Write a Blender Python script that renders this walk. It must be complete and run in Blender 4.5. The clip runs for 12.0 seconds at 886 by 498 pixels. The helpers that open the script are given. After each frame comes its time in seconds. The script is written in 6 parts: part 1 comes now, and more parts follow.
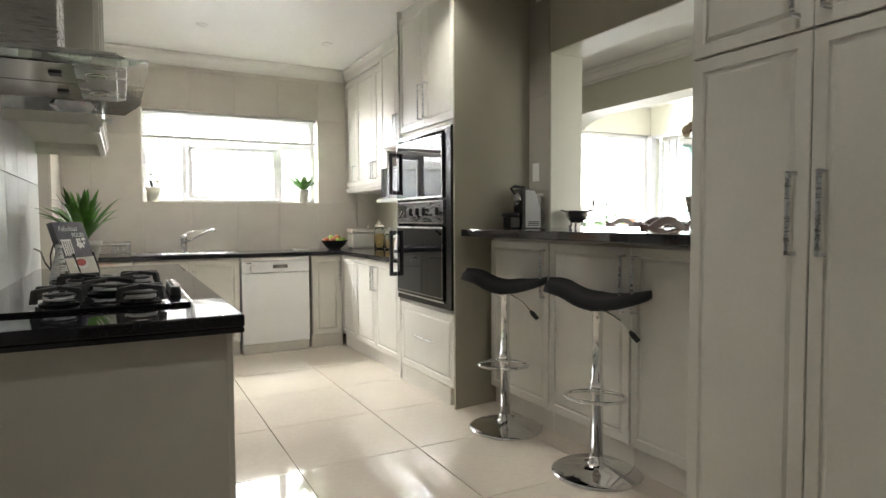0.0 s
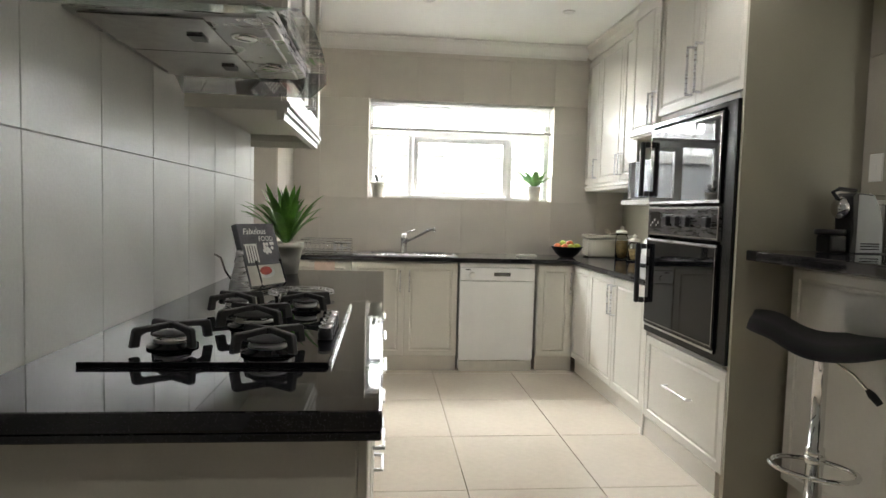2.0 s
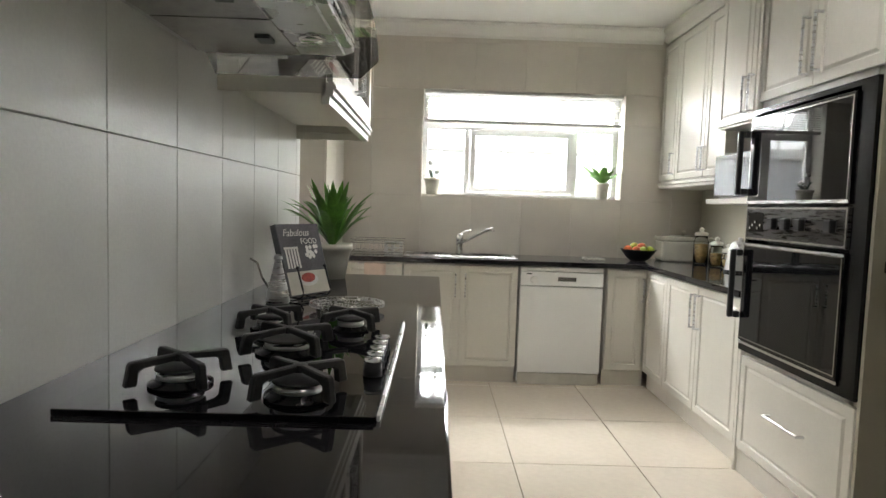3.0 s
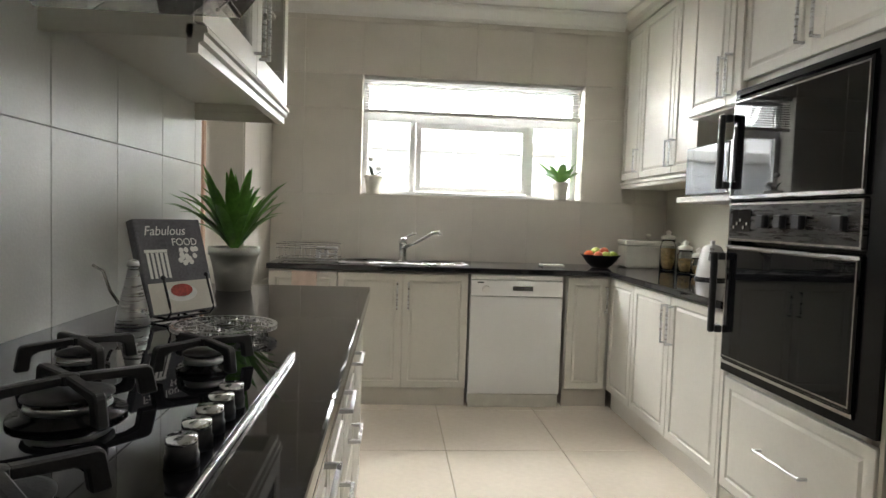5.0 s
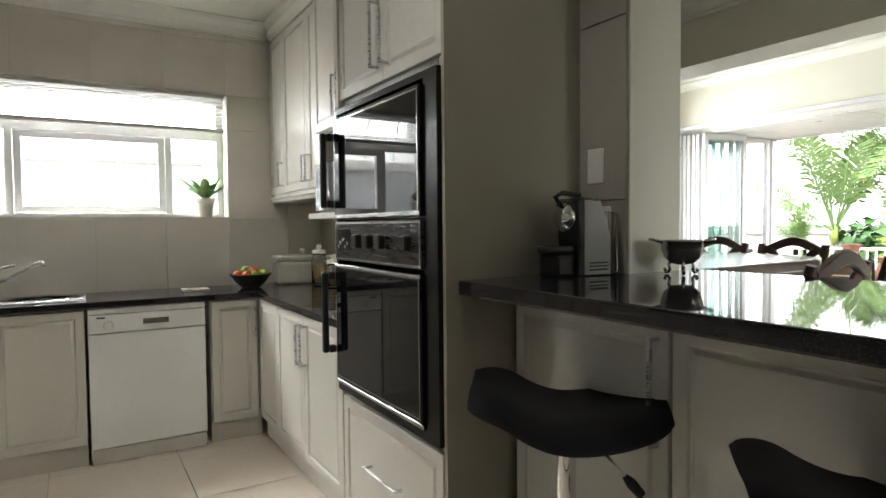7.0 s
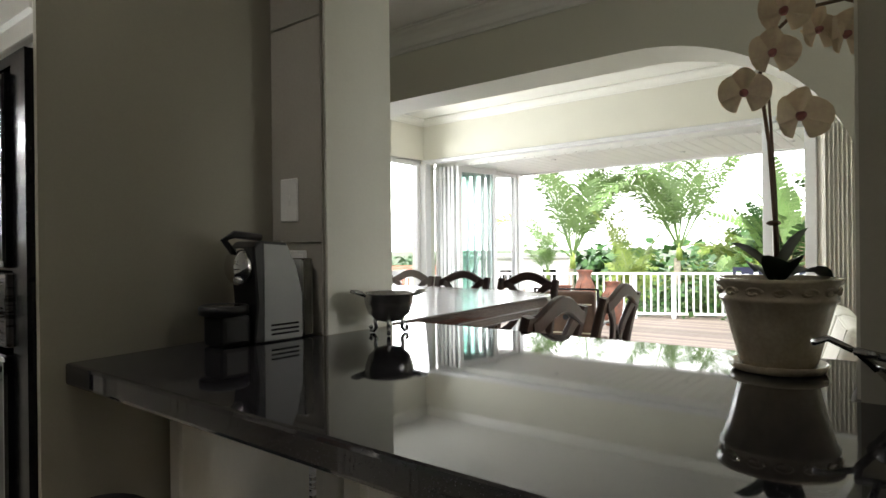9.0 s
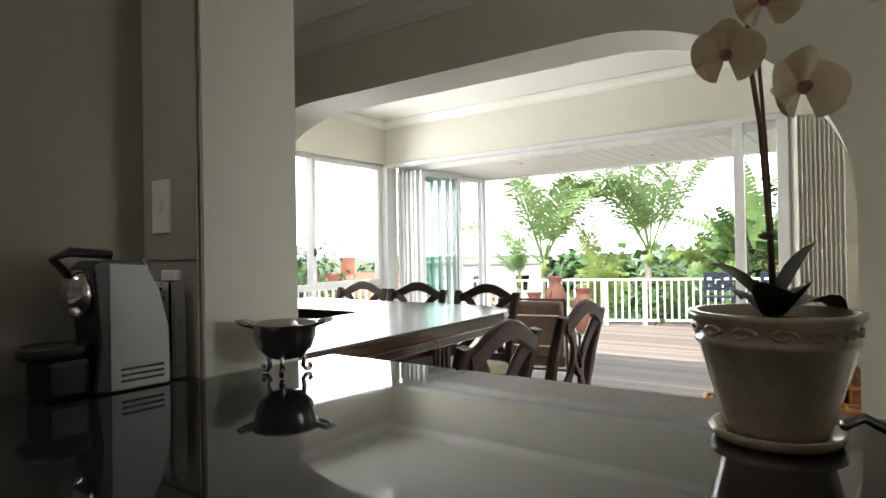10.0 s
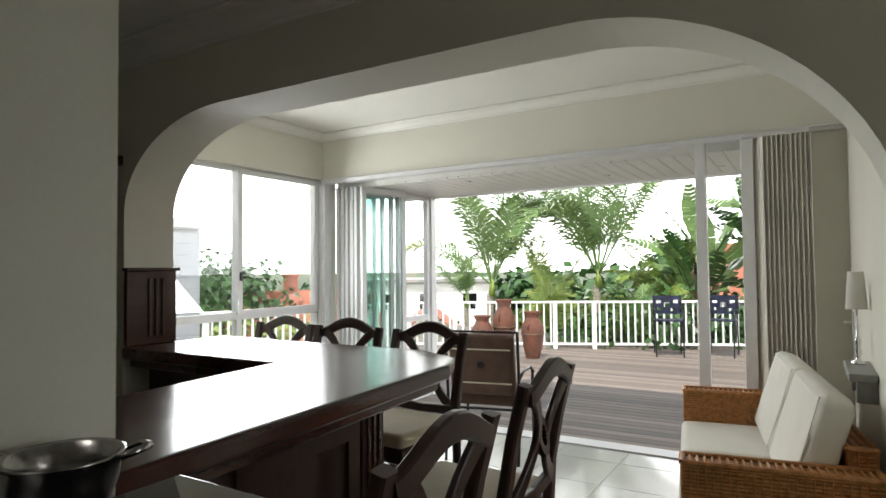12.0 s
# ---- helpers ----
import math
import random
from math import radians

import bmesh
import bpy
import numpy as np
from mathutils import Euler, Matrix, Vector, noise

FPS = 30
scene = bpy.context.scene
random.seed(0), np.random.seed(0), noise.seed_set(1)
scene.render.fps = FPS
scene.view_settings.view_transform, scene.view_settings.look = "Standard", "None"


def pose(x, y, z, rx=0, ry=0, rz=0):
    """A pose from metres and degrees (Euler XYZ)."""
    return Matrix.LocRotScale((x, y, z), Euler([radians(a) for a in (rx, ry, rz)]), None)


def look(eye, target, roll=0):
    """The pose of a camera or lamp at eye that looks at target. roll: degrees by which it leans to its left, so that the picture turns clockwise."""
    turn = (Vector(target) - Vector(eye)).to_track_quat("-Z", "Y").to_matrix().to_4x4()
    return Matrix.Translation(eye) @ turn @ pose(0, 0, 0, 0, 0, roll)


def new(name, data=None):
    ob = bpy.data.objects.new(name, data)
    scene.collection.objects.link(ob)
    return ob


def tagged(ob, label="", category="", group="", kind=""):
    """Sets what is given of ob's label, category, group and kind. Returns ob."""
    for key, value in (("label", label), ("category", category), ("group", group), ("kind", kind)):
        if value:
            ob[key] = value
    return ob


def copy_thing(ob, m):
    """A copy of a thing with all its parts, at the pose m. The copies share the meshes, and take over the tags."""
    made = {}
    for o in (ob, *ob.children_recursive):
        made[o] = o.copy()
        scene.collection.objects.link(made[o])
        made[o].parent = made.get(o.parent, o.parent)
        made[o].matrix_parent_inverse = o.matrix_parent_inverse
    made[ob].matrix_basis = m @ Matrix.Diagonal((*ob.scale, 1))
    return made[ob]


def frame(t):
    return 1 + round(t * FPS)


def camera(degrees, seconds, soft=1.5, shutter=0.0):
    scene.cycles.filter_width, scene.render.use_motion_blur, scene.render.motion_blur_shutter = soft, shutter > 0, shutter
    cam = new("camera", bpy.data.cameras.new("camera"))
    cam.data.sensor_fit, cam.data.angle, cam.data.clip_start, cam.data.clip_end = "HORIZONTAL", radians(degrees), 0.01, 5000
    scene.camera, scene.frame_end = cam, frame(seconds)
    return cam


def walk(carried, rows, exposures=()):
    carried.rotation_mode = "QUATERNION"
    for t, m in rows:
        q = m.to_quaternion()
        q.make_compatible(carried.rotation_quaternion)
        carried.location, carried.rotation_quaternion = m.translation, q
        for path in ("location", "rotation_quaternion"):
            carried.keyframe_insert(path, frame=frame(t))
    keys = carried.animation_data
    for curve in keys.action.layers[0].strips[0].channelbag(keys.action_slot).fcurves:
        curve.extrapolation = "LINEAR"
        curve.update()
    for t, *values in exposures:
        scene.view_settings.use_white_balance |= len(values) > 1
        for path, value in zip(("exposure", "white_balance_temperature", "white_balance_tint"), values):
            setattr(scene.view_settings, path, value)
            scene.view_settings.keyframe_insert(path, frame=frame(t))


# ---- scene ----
cam = camera(72.3, 12.0)
PATH = [
    (0, (0.632, 0.464, 1.179), (1.564, 2.23, 1.082), -0.3),
    (0.5, (0.737, 0.624, 1.18), (1.449, 2.49, 1.077), 0.2),
    (1, (0.834, 0.849, 1.209), (1.34, 2.781, 1.097), 0.7),
    (1.5, (0.889, 1.05, 1.234), (1.238, 3.016, 1.116), 1.1),
    (2, (0.941, 1.28, 1.251), (1.136, 3.267, 1.126), 1.5),
    (2.5, (0.944, 1.466, 1.254), (1.004, 3.461, 1.123), 1.6),
    (2.7, (0.926, 1.534, 1.267), (0.955, 3.529, 1.125), 1.8),
    (4.3, (0.895, 2.077, 1.185), (0.956, 4.073, 1.068), 2.2),
    (4.5, (0.942, 2.119, 1.185), (1.017, 4.114, 1.069), 2.1),
    (5, (1.031, 2.147, 1.211), (1.199, 4.137, 1.103), 1.9),
    (5.5, (1.129, 2.141, 1.243), (1.518, 4.101, 1.149), 1.5),
    (6, (1.237, 2.168, 1.255), (1.956, 4.033, 1.176), 0.7),
    (6.5, (1.324, 2.175, 1.27), (2.246, 3.948, 1.192), 0.1),
    (6.7, (1.396, 2.173, 1.276), (2.363, 3.922, 1.196), -0.2),
    (8.5, (1.816, 2.307, 1.336), (3.262, 3.689, 1.318), -0.7),
    (9, (1.978, 2.329, 1.348), (3.547, 3.569, 1.344), -0.6),
    (9.5, (2.172, 2.357, 1.369), (3.779, 3.547, 1.372), -0.9),
    (10, (2.314, 2.418, 1.371), (3.934, 3.592, 1.385), -1.0),
    (10.5, (2.447, 2.519, 1.388), (4.114, 3.624, 1.419), -0.5),
    (11, (2.564, 2.566, 1.397), (4.271, 3.607, 1.44), -0.7),
    (11.5, (2.659, 2.592, 1.43), (4.372, 3.623, 1.476), -0.7),
    (12, (2.763, 2.671, 1.449), (4.477, 3.7, 1.515), -0.6),
]
walk(cam, [(t, look(eye, target, roll)) for t, eye, target, roll in PATH], exposures=[(0, 2.05), (1.0, 1.85), (2.5, 1.75), (5.0, 1.48), (6.7, 1.32), (8.5, 1.02), (9.5, 1.0), (10.5, 0.72), (12, 0.12)])

# ---- world and light ----
SUN_EL, SUN_AZ = 62.0, 262.0  # degrees; azimuth of the direction the sun stands in, from +y clockwise
world = bpy.data.worlds.new("sky")
scene.world = world
world.use_nodes = True
wn = world.node_tree.nodes
wl = world.node_tree.links
sky = wn.new("ShaderNodeTexSky")
sky.sky_type = "NISHITA"
sky.sun_disc = False
sky.sun_elevation = radians(SUN_EL)
sky.sun_rotation = radians(SUN_AZ)
sky.dust_density = 1.5
wn["Background"].inputs["Strength"].default_value = 0.15
wl.new(sky.outputs["Color"], wn["Background"].inputs["Color"])

sun_data = bpy.data.lights.new("sun", "SUN")
sun_data.energy = 4.8
sun_data.angle = radians(0.6)
sun_data.color = (1.0, 0.95, 0.87)
sun = new("sun", sun_data)
sun_dir = Vector((math.sin(radians(SUN_AZ)) * math.cos(radians(SUN_EL)), math.cos(radians(SUN_AZ)) * math.cos(radians(SUN_EL)), math.sin(radians(SUN_EL))))
sun.matrix_world = look(sun_dir * 40, (0, 0, 0))


def window_light(name, eye, target, w, h, watts, colour):
    data = bpy.data.lights.new(name, "AREA")
    data.shape = "RECTANGLE"
    data.size, data.size_y, data.energy, data.color = w, h, watts, colour
    ob = new(name, data)
    ob.matrix_world = look(eye, target)
    return ob


# skylight over the neighbouring wall, standing outside the kitchen window
window_light("window_daylight", (1.59, 7.05, 2.42), (1.57, 4.6, 0.9), 1.9, 0.75, 120, (0.98, 0.99, 1.0))
# daylight standing in the sunroom's side window
window_light("side_daylight", (6.40, 7.115, 1.72), (6.0, 4.0, 1.35), 2.2, 1.25, 40, (0.97, 0.985, 1.0))
# fill lamp in an unseen end opening, added to brighten the hatch jamb
window_light("end_fill", (3.90, 0.22, 1.50), (3.85, 4.0, 1.5), 0.85, 1.15, 3.5, (0.98, 0.99, 1.0))


# lit kitchen ceiling downlights: far pair in view, nearer four added unseen as fill
DOWNLIGHTS = [(1.21, 5.49), (2.21, 5.56), (1.21, 3.6), (2.21, 3.6), (1.21, 1.4), (2.21, 1.4)]
for x, y in DOWNLIGHTS:
    data = bpy.data.lights.new("downlight_beam", "SPOT")
    data.energy, data.color, data.shadow_soft_size = (6 if y > 5 else 9 if y > 3 else 4.5), (1.0, 0.97, 0.92), 0.03
    data.spot_size, data.spot_blend = radians(125), 0.7
    ob = new("downlight_beam", data)
    ob.matrix_world = look((x, y, 2.665), (x, y + 0.001, 0.0))

# ---- materials ----
def material(name, colour, rough=0.5, metal=0.0, var=0.08, scale=5.0, bump=0.0, bscale=120.0, coat=0.0, spec=0.5, stretch=(1, 1, 1), tint=None, island=0.0, rvar=0.1, sheen=0.0):
    m = bpy.data.materials.new(name)
    m.use_nodes = True
    n, l = m.node_tree.nodes, m.node_tree.links
    b = n["Principled BSDF"]
    tc = n.new("ShaderNodeTexCoord")
    mp = n.new("ShaderNodeMapping")
    mp.inputs["Scale"].default_value = stretch
    l.new(tc.outputs["Object"], mp.inputs["Vector"])
    big = n.new("ShaderNodeTexNoise")
    big.inputs["Scale"].default_value = scale
    big.inputs["Detail"].default_value = 5
    l.new(mp.outputs["Vector"], big.inputs["Vector"])
    fine = n.new("ShaderNodeTexNoise")
    fine.inputs["Scale"].default_value = bscale
    fine.inputs["Detail"].default_value = 3
    l.new(mp.outputs["Vector"], fine.inputs["Vector"])
    mixn = n.new("ShaderNodeMix")
    mixn.inputs["Factor"].default_value = 0.35
    l.new(big.outputs["Fac"], mixn.inputs["A"])
    l.new(fine.outputs["Fac"], mixn.inputs["B"])
    if island:
        oi = n.new("ShaderNodeObjectInfo")
        mul = n.new("ShaderNodeMath")
        mul.operation = "MULTIPLY_ADD"
        mul.inputs[1].default_value = island
        l.new(oi.outputs["Random"], mul.inputs[0])
        l.new(mixn.outputs["Result"], mul.inputs[2])
        sub = n.new("ShaderNodeMath")
        sub.operation = "SUBTRACT"
        sub.inputs[1].default_value = island / 2
        l.new(mul.outputs[0], sub.inputs[0])
        fac = sub.outputs[0]
    else:
        fac = mixn.outputs["Result"]
    ramp = n.new("ShaderNodeValToRGB")
    c = Vector(colour)
    t = Vector(tint) if tint else c * (1 - 2.2 * var)
    ramp.color_ramp.elements[0].position, ramp.color_ramp.elements[1].position = 0.3, 0.7
    ramp.color_ramp.elements[0].color = (*t, 1)
    ramp.color_ramp.elements[1].color = (*(c * (1 + var)), 1)
    l.new(fac, ramp.inputs["Fac"])
    l.new(ramp.outputs["Color"], b.inputs["Base Color"])
    rr = n.new("ShaderNodeMapRange")
    rr.inputs["To Min"].default_value = max(0.02, rough * (1 - rvar * 2))
    rr.inputs["To Max"].default_value = min(1.0, rough * (1 + rvar * 2))
    l.new(big.outputs["Fac"], rr.inputs["Value"])
    l.new(rr.outputs["Result"], b.inputs["Roughness"])
    b.inputs["Metallic"].default_value = metal
    b.inputs["Coat Weight"].default_value = coat
    b.inputs["Coat Roughness"].default_value = 0.05
    b.inputs["Specular IOR Level"].default_value = spec
    b.inputs["Sheen Weight"].default_value = sheen
    if bump:
        bp = n.new("ShaderNodeBump")
        bp.inputs["Strength"].default_value = bump
        bp.inputs["Distance"].default_value = 0.004
        l.new(mixn.outputs["Result"], bp.inputs["Height"])
        l.new(bp.outputs["Normal"], b.inputs["Normal"])
    return m


def glass_material(name, colour=(1, 1, 1), rough=0.0):
    m = bpy.data.materials.new(name)
    m.use_nodes = True
    b = m.node_tree.nodes["Principled BSDF"]
    b.inputs["Base Color"].default_value = (*colour, 1)
    b.inputs["Roughness"].default_value = rough
    b.inputs["Transmission Weight"].default_value = 1.0
    b.inputs["IOR"].default_value = 1.45
    return m


def glow_material(name, colour, strength):
    m = bpy.data.materials.new(name)
    m.use_nodes = True
    b = m.node_tree.nodes["Principled BSDF"]
    b.inputs["Emission Color"].default_value = (*colour, 1)
    b.inputs["Emission Strength"].default_value = strength
    return m


def granite_material(name):
    m = material(name, (0.016, 0.015, 0.017), 0.035, var=0.3, scale=30, bscale=400)
    n, l = m.node_tree.nodes, m.node_tree.links
    b = n["Principled BSDF"]
    tc = n.new("ShaderNodeTexCoord")
    v = n.new("ShaderNodeTexVoronoi")
    v.inputs["Scale"].default_value = 260
    l.new(tc.outputs["Object"], v.inputs["Vector"])
    r = n.new("ShaderNodeValToRGB")
    r.color_ramp.elements[0].position, r.color_ramp.elements[0].color = 0.10, (0.12, 0.115, 0.12, 1)
    r.color_ramp.elements[1].position, r.color_ramp.elements[1].color = 0.22, (0.013, 0.012, 0.014, 1)
    l.new(v.outputs["Distance"], r.inputs["Fac"])
    l.new(r.outputs["Color"], b.inputs["Base Color"])
    return m


M = {}
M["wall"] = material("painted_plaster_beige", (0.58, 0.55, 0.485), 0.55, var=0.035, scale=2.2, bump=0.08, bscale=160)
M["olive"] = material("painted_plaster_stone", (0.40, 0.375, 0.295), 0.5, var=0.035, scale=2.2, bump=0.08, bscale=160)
M["cream"] = material("painted_plaster_cream", (0.72, 0.705, 0.61), 0.6, var=0.03, scale=2.2, bump=0.08, bscale=160)
M["white_wall"] = material("painted_plaster_white", (0.78, 0.76, 0.70), 0.6, var=0.03, scale=2.0, bump=0.06, bscale=160)
M["ceiling"] = material("ceiling_paint", (0.80, 0.79, 0.75), 0.35, var=0.02, scale=1.5, bump=0.02, bscale=90)
M["gloss_ceiling"] = material("ceiling_gloss_paint", (0.80, 0.79, 0.73), 0.12, var=0.02, scale=1.5, bump=0.01, bscale=40)
M["walltile"] = material("glazed_wall_tile_grey_beige", (0.72, 0.72, 0.69), 0.36, var=0.05, scale=3, bump=0.35, bscale=110, island=0.12)
M["walltile2"] = material("glazed_wall_tile_beige", (0.65, 0.61, 0.54), 0.32, var=0.05, scale=3, bump=0.15, bscale=110, island=0.12)
M["grout"] = material("tile_grout", (0.38, 0.37, 0.34), 0.85, var=0.1, scale=30, bump=0.1)
M["floortile"] = material("polished_porcelain_cream", (0.64, 0.57, 0.47), 0.06, var=0.05, scale=1.6, bscale=30, coat=0.5, island=0.10)
M["whitetile"] = material("polished_porcelain_white", (0.62, 0.62, 0.60), 0.08, var=0.04, scale=1.6, bscale=30, coat=0.1, island=0.08)
M["floorgrout"] = material("floor_grout", (0.42, 0.36, 0.28), 0.8, var=0.1, scale=30)
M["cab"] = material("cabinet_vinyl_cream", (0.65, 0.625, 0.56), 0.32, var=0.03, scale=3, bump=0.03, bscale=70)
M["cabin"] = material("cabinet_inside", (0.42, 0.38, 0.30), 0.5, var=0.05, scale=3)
M["granite"] = granite_material("polished_black_granite")
M["steel"] = material("brushed_steel", (0.60, 0.60, 0.60), 0.28, 1.0, var=0.06, scale=12, stretch=(1, 1, 14), bump=0.02, bscale=200)
M["chrome"] = material("chrome", (0.78, 0.78, 0.78), 0.07, 1.0, var=0.03, scale=8)
M["pewter"] = material("pewter", (0.42, 0.41, 0.40), 0.22, 1.0, var=0.15, scale=25, bump=0.05)
M["silver"] = material("satin_silver_plastic", (0.26, 0.26, 0.26), 0.4, 0.6, var=0.03, scale=10)
M["pearl"] = material("pearl_white_enamel", (0.74, 0.73, 0.70), 0.18, 0.15, var=0.03, scale=8, coat=0.3)
M["darkpanel"] = material("dark_brushed_panel", (0.035, 0.031, 0.028), 0.28, 0.35, var=0.12, scale=14, stretch=(1, 1, 12))
M["haze"] = glow_material("bright_haze", (1.0, 1.0, 1.0), 3.0)
M["blackglass"] = material("black_glass", (0.006, 0.006, 0.007), 0.025, var=0.1, scale=3, spec=0.42)
M["mirrorglass"] = material("mirrored_dark_glass", (0.16, 0.16, 0.165), 0.04, 1.0, var=0.05, scale=4)
M["walltile3"] = material("glazed_wall_tile_taupe", (0.36, 0.335, 0.28), 0.35, var=0.05, scale=3, bump=0.12, bscale=110, island=0.1)
M["siding"] = material("grey_blue_siding_paint", (0.62, 0.64, 0.67), 0.6, var=0.06, scale=3, bump=0.1, bscale=60)
M["black"] = material("black_enamel", (0.008, 0.008, 0.009), 0.2, var=0.2, scale=20, bump=0.01, spec=0.3)
M["castiron"] = material("cast_iron", (0.020, 0.0195, 0.019), 0.5, var=0.2, scale=60, bump=0.2, bscale=300)
M["blackplastic"] = material("black_plastic", (0.012, 0.012, 0.013), 0.32, var=0.1, scale=30, bump=0.02)
M["leather"] = material("black_leatherette", (0.022, 0.021, 0.024), 0.34, var=0.15, scale=40, bump=0.12, bscale=350)
M["whitegood"] = material("white_enamel", (0.82, 0.82, 0.80), 0.22, var=0.02, scale=4)
M["whitepl"] = material("white_plastic", (0.78, 0.77, 0.73), 0.35, var=0.03, scale=10)
M["alu"] = material("white_powder_coat", (0.72, 0.72, 0.72), 0.35, var=0.03, scale=10, bump=0.02)
M["glass"] = glass_material("clear_glass", (0.97, 0.99, 0.98))
M["greenglass"] = glass_material("pale_green_glass", (0.80, 0.93, 0.90))
M["mahogany"] = material("dark_mahogany", (0.065, 0.020, 0.013), 0.21, var=0.25, scale=3, stretch=(1, 8, 8), bump=0.03, bscale=60, coat=0.1)
M["darkwood"] = material("dark_stained_wood", (0.035, 0.013, 0.009), 0.36, var=0.25, scale=6, stretch=(6, 6, 1), bump=0.05, bscale=80)
M["cushion"] = material("cream_upholstery", (0.62, 0.56, 0.42), 0.85, var=0.06, scale=8, bump=0.2, bscale=450, sheen=0.3)
M["whitefabric"] = material("off_white_cotton", (0.74, 0.72, 0.64), 0.9, var=0.04, scale=6, bump=0.25, bscale=420, sheen=0.3)
M["brownfabric"] = material("brown_striped_fabric", (0.12, 0.07, 0.05), 0.85, var=0.2, scale=10, bump=0.2, bscale=300)
M["wicker"] = material("woven_wicker", (0.50, 0.22, 0.07), 0.5, var=0.25, scale=40, bump=0.3, bscale=200)
M["iron"] = material("dark_wrought_iron", (0.03, 0.03, 0.035), 0.4, 0.6, var=0.15, scale=30, bump=0.1)
M["bluemetal"] = material("dark_blue_painted_metal", (0.014, 0.018, 0.045), 0.4, var=0.2, scale=20)
M["terracotta"] = material("terracotta", (0.16, 0.055, 0.03), 0.75, tint=(0.055, 0.032, 0.022), var=0.25, scale=9, bump=0.25, bscale=120)
M["deckwood"] = material("weathered_deck_board", (0.215, 0.175, 0.145), 0.65, var=0.22, scale=4, stretch=(8, 1, 8), bump=0.25, bscale=50, island=0.35)
M["railpaint"] = material("white_gloss_paint", (0.80, 0.80, 0.78), 0.35, var=0.04, scale=8, bump=0.03)
M["tongue"] = material("white_boarding_paint", (0.76, 0.76, 0.72), 0.35, var=0.03, scale=6, bump=0.03)
M["grass"] = material("garden_ground", (0.06, 0.085, 0.03), 0.9, var=0.3, scale=0.8, bump=0.4, bscale=15)
M["leaf"] = material("palm_leaflet", (0.16, 0.25, 0.085), 0.38, var=0.3, scale=3, tint=(0.07, 0.12, 0.035), bscale=20, spec=0.4)
M["leaf2"] = material("dark_foliage", (0.045, 0.11, 0.025), 0.45, var=0.3, scale=3, tint=(0.02, 0.055, 0.012), bscale=20)
M["leaf3"] = material("yellow_green_foliage", (0.22, 0.28, 0.05), 0.45, var=0.3, scale=3, tint=(0.09, 0.15, 0.03), bscale=20)
M["houseplant"] = material("houseplant_leaf", (0.12, 0.30, 0.04), 0.35, var=0.3, scale=12, tint=(0.05, 0.15, 0.02), bscale=60)
M["trunk"] = material("palm_trunk", (0.30, 0.27, 0.20), 0.8, var=0.25, scale=6, stretch=(1, 1, 6), bump=0.3, bscale=40)
M["bark"] = material("brown_bark", (0.16, 0.10, 0.06), 0.85, var=0.3, scale=8, bump=0.4, bscale=40)
M["rooftile"] = material("clay_roof_tile", (0.42, 0.15, 0.09), 0.75, var=0.2, scale=5, bump=0.2, bscale=30)
M["render"] = material("white_house_render", (0.70, 0.68, 0.64), 0.8, var=0.05, scale=1.5, bump=0.1)
M["ceramic"] = material("cream_glazed_ceramic", (0.44, 0.37, 0.26), 0.18, var=0.14, scale=14, bump=0.04, coat=0.4)
M["whiteceramic"] = material("white_ceramic", (0.76, 0.73, 0.64), 0.2, var=0.05, scale=10, coat=0.3)
M["potgrey"] = material("grey_white_clay", (0.62, 0.60, 0.53), 0.55, var=0.06, scale=12, bump=0.06)
M["petal"] = material("cream_orchid_petal", (0.74, 0.64, 0.42), 0.5, var=0.12, scale=20, tint=(0.68, 0.50, 0.36), sheen=0.2)
M["pinklip"] = material("pink_orchid_lip", (0.45, 0.16, 0.14), 0.5, var=0.2, scale=40)
M["stem"] = material("brown_stem", (0.16, 0.09, 0.05), 0.5, var=0.2, scale=20, bump=0.1)
M["blade"] = material("dark_green_strap_leaf", (0.018, 0.035, 0.016), 0.35, var=0.25, scale=10)
M["soil"] = material("potting_soil", (0.03, 0.022, 0.015), 0.95, var=0.3, scale=50, bump=0.4)
M["door"] = material("peach_varnished_door", (0.74, 0.50, 0.37), 0.4, var=0.08, scale=3, stretch=(8, 8, 1), bump=0.04)
M["blindgrey"] = material("vertical_blind_fabric", (0.74, 0.71, 0.62), 0.7, var=0.05, scale=8, bump=0.1, bscale=300)
M["slat"] = material("white_blind_slat", (0.55, 0.54, 0.51), 0.4, var=0.03, scale=8)
M["glow"] = glow_material("downlight_glow", (1, 0.95, 0.85), 6.0)
M["paper"] = material("book_pages", (0.70, 0.67, 0.58), 0.7, var=0.05, scale=40, stretch=(1, 1, 20))
M["cover"] = material("slate_grey_book_cover", (0.15, 0.15, 0.165), 0.25, var=0.25, scale=6)
M["print_white"] = material("white_print", (0.74, 0.73, 0.70), 0.4, var=0.05, scale=30)
M["red"] = material("red_print", (0.42, 0.07, 0.05), 0.4, var=0.3, scale=30)
M["rubber"] = material("black_rubber", (0.02, 0.02, 0.02), 0.7, var=0.1, scale=20)
M["apple"] = material("green_apple_skin", (0.35, 0.42, 0.06), 0.3, var=0.2, scale=20, coat=0.2)
M["orange"] = material("red_orange_fruit_skin", (0.55, 0.12, 0.04), 0.35, var=0.3, scale=20, coat=0.2)
M["pasta"] = material("dry_pasta", (0.55, 0.36, 0.14), 0.7, var=0.3, scale=60, bump=0.3)
M["towel"] = material("pink_dishcloth", (0.66, 0.52, 0.44), 0.9, var=0.06, scale=20, bump=0.2, bscale=400)
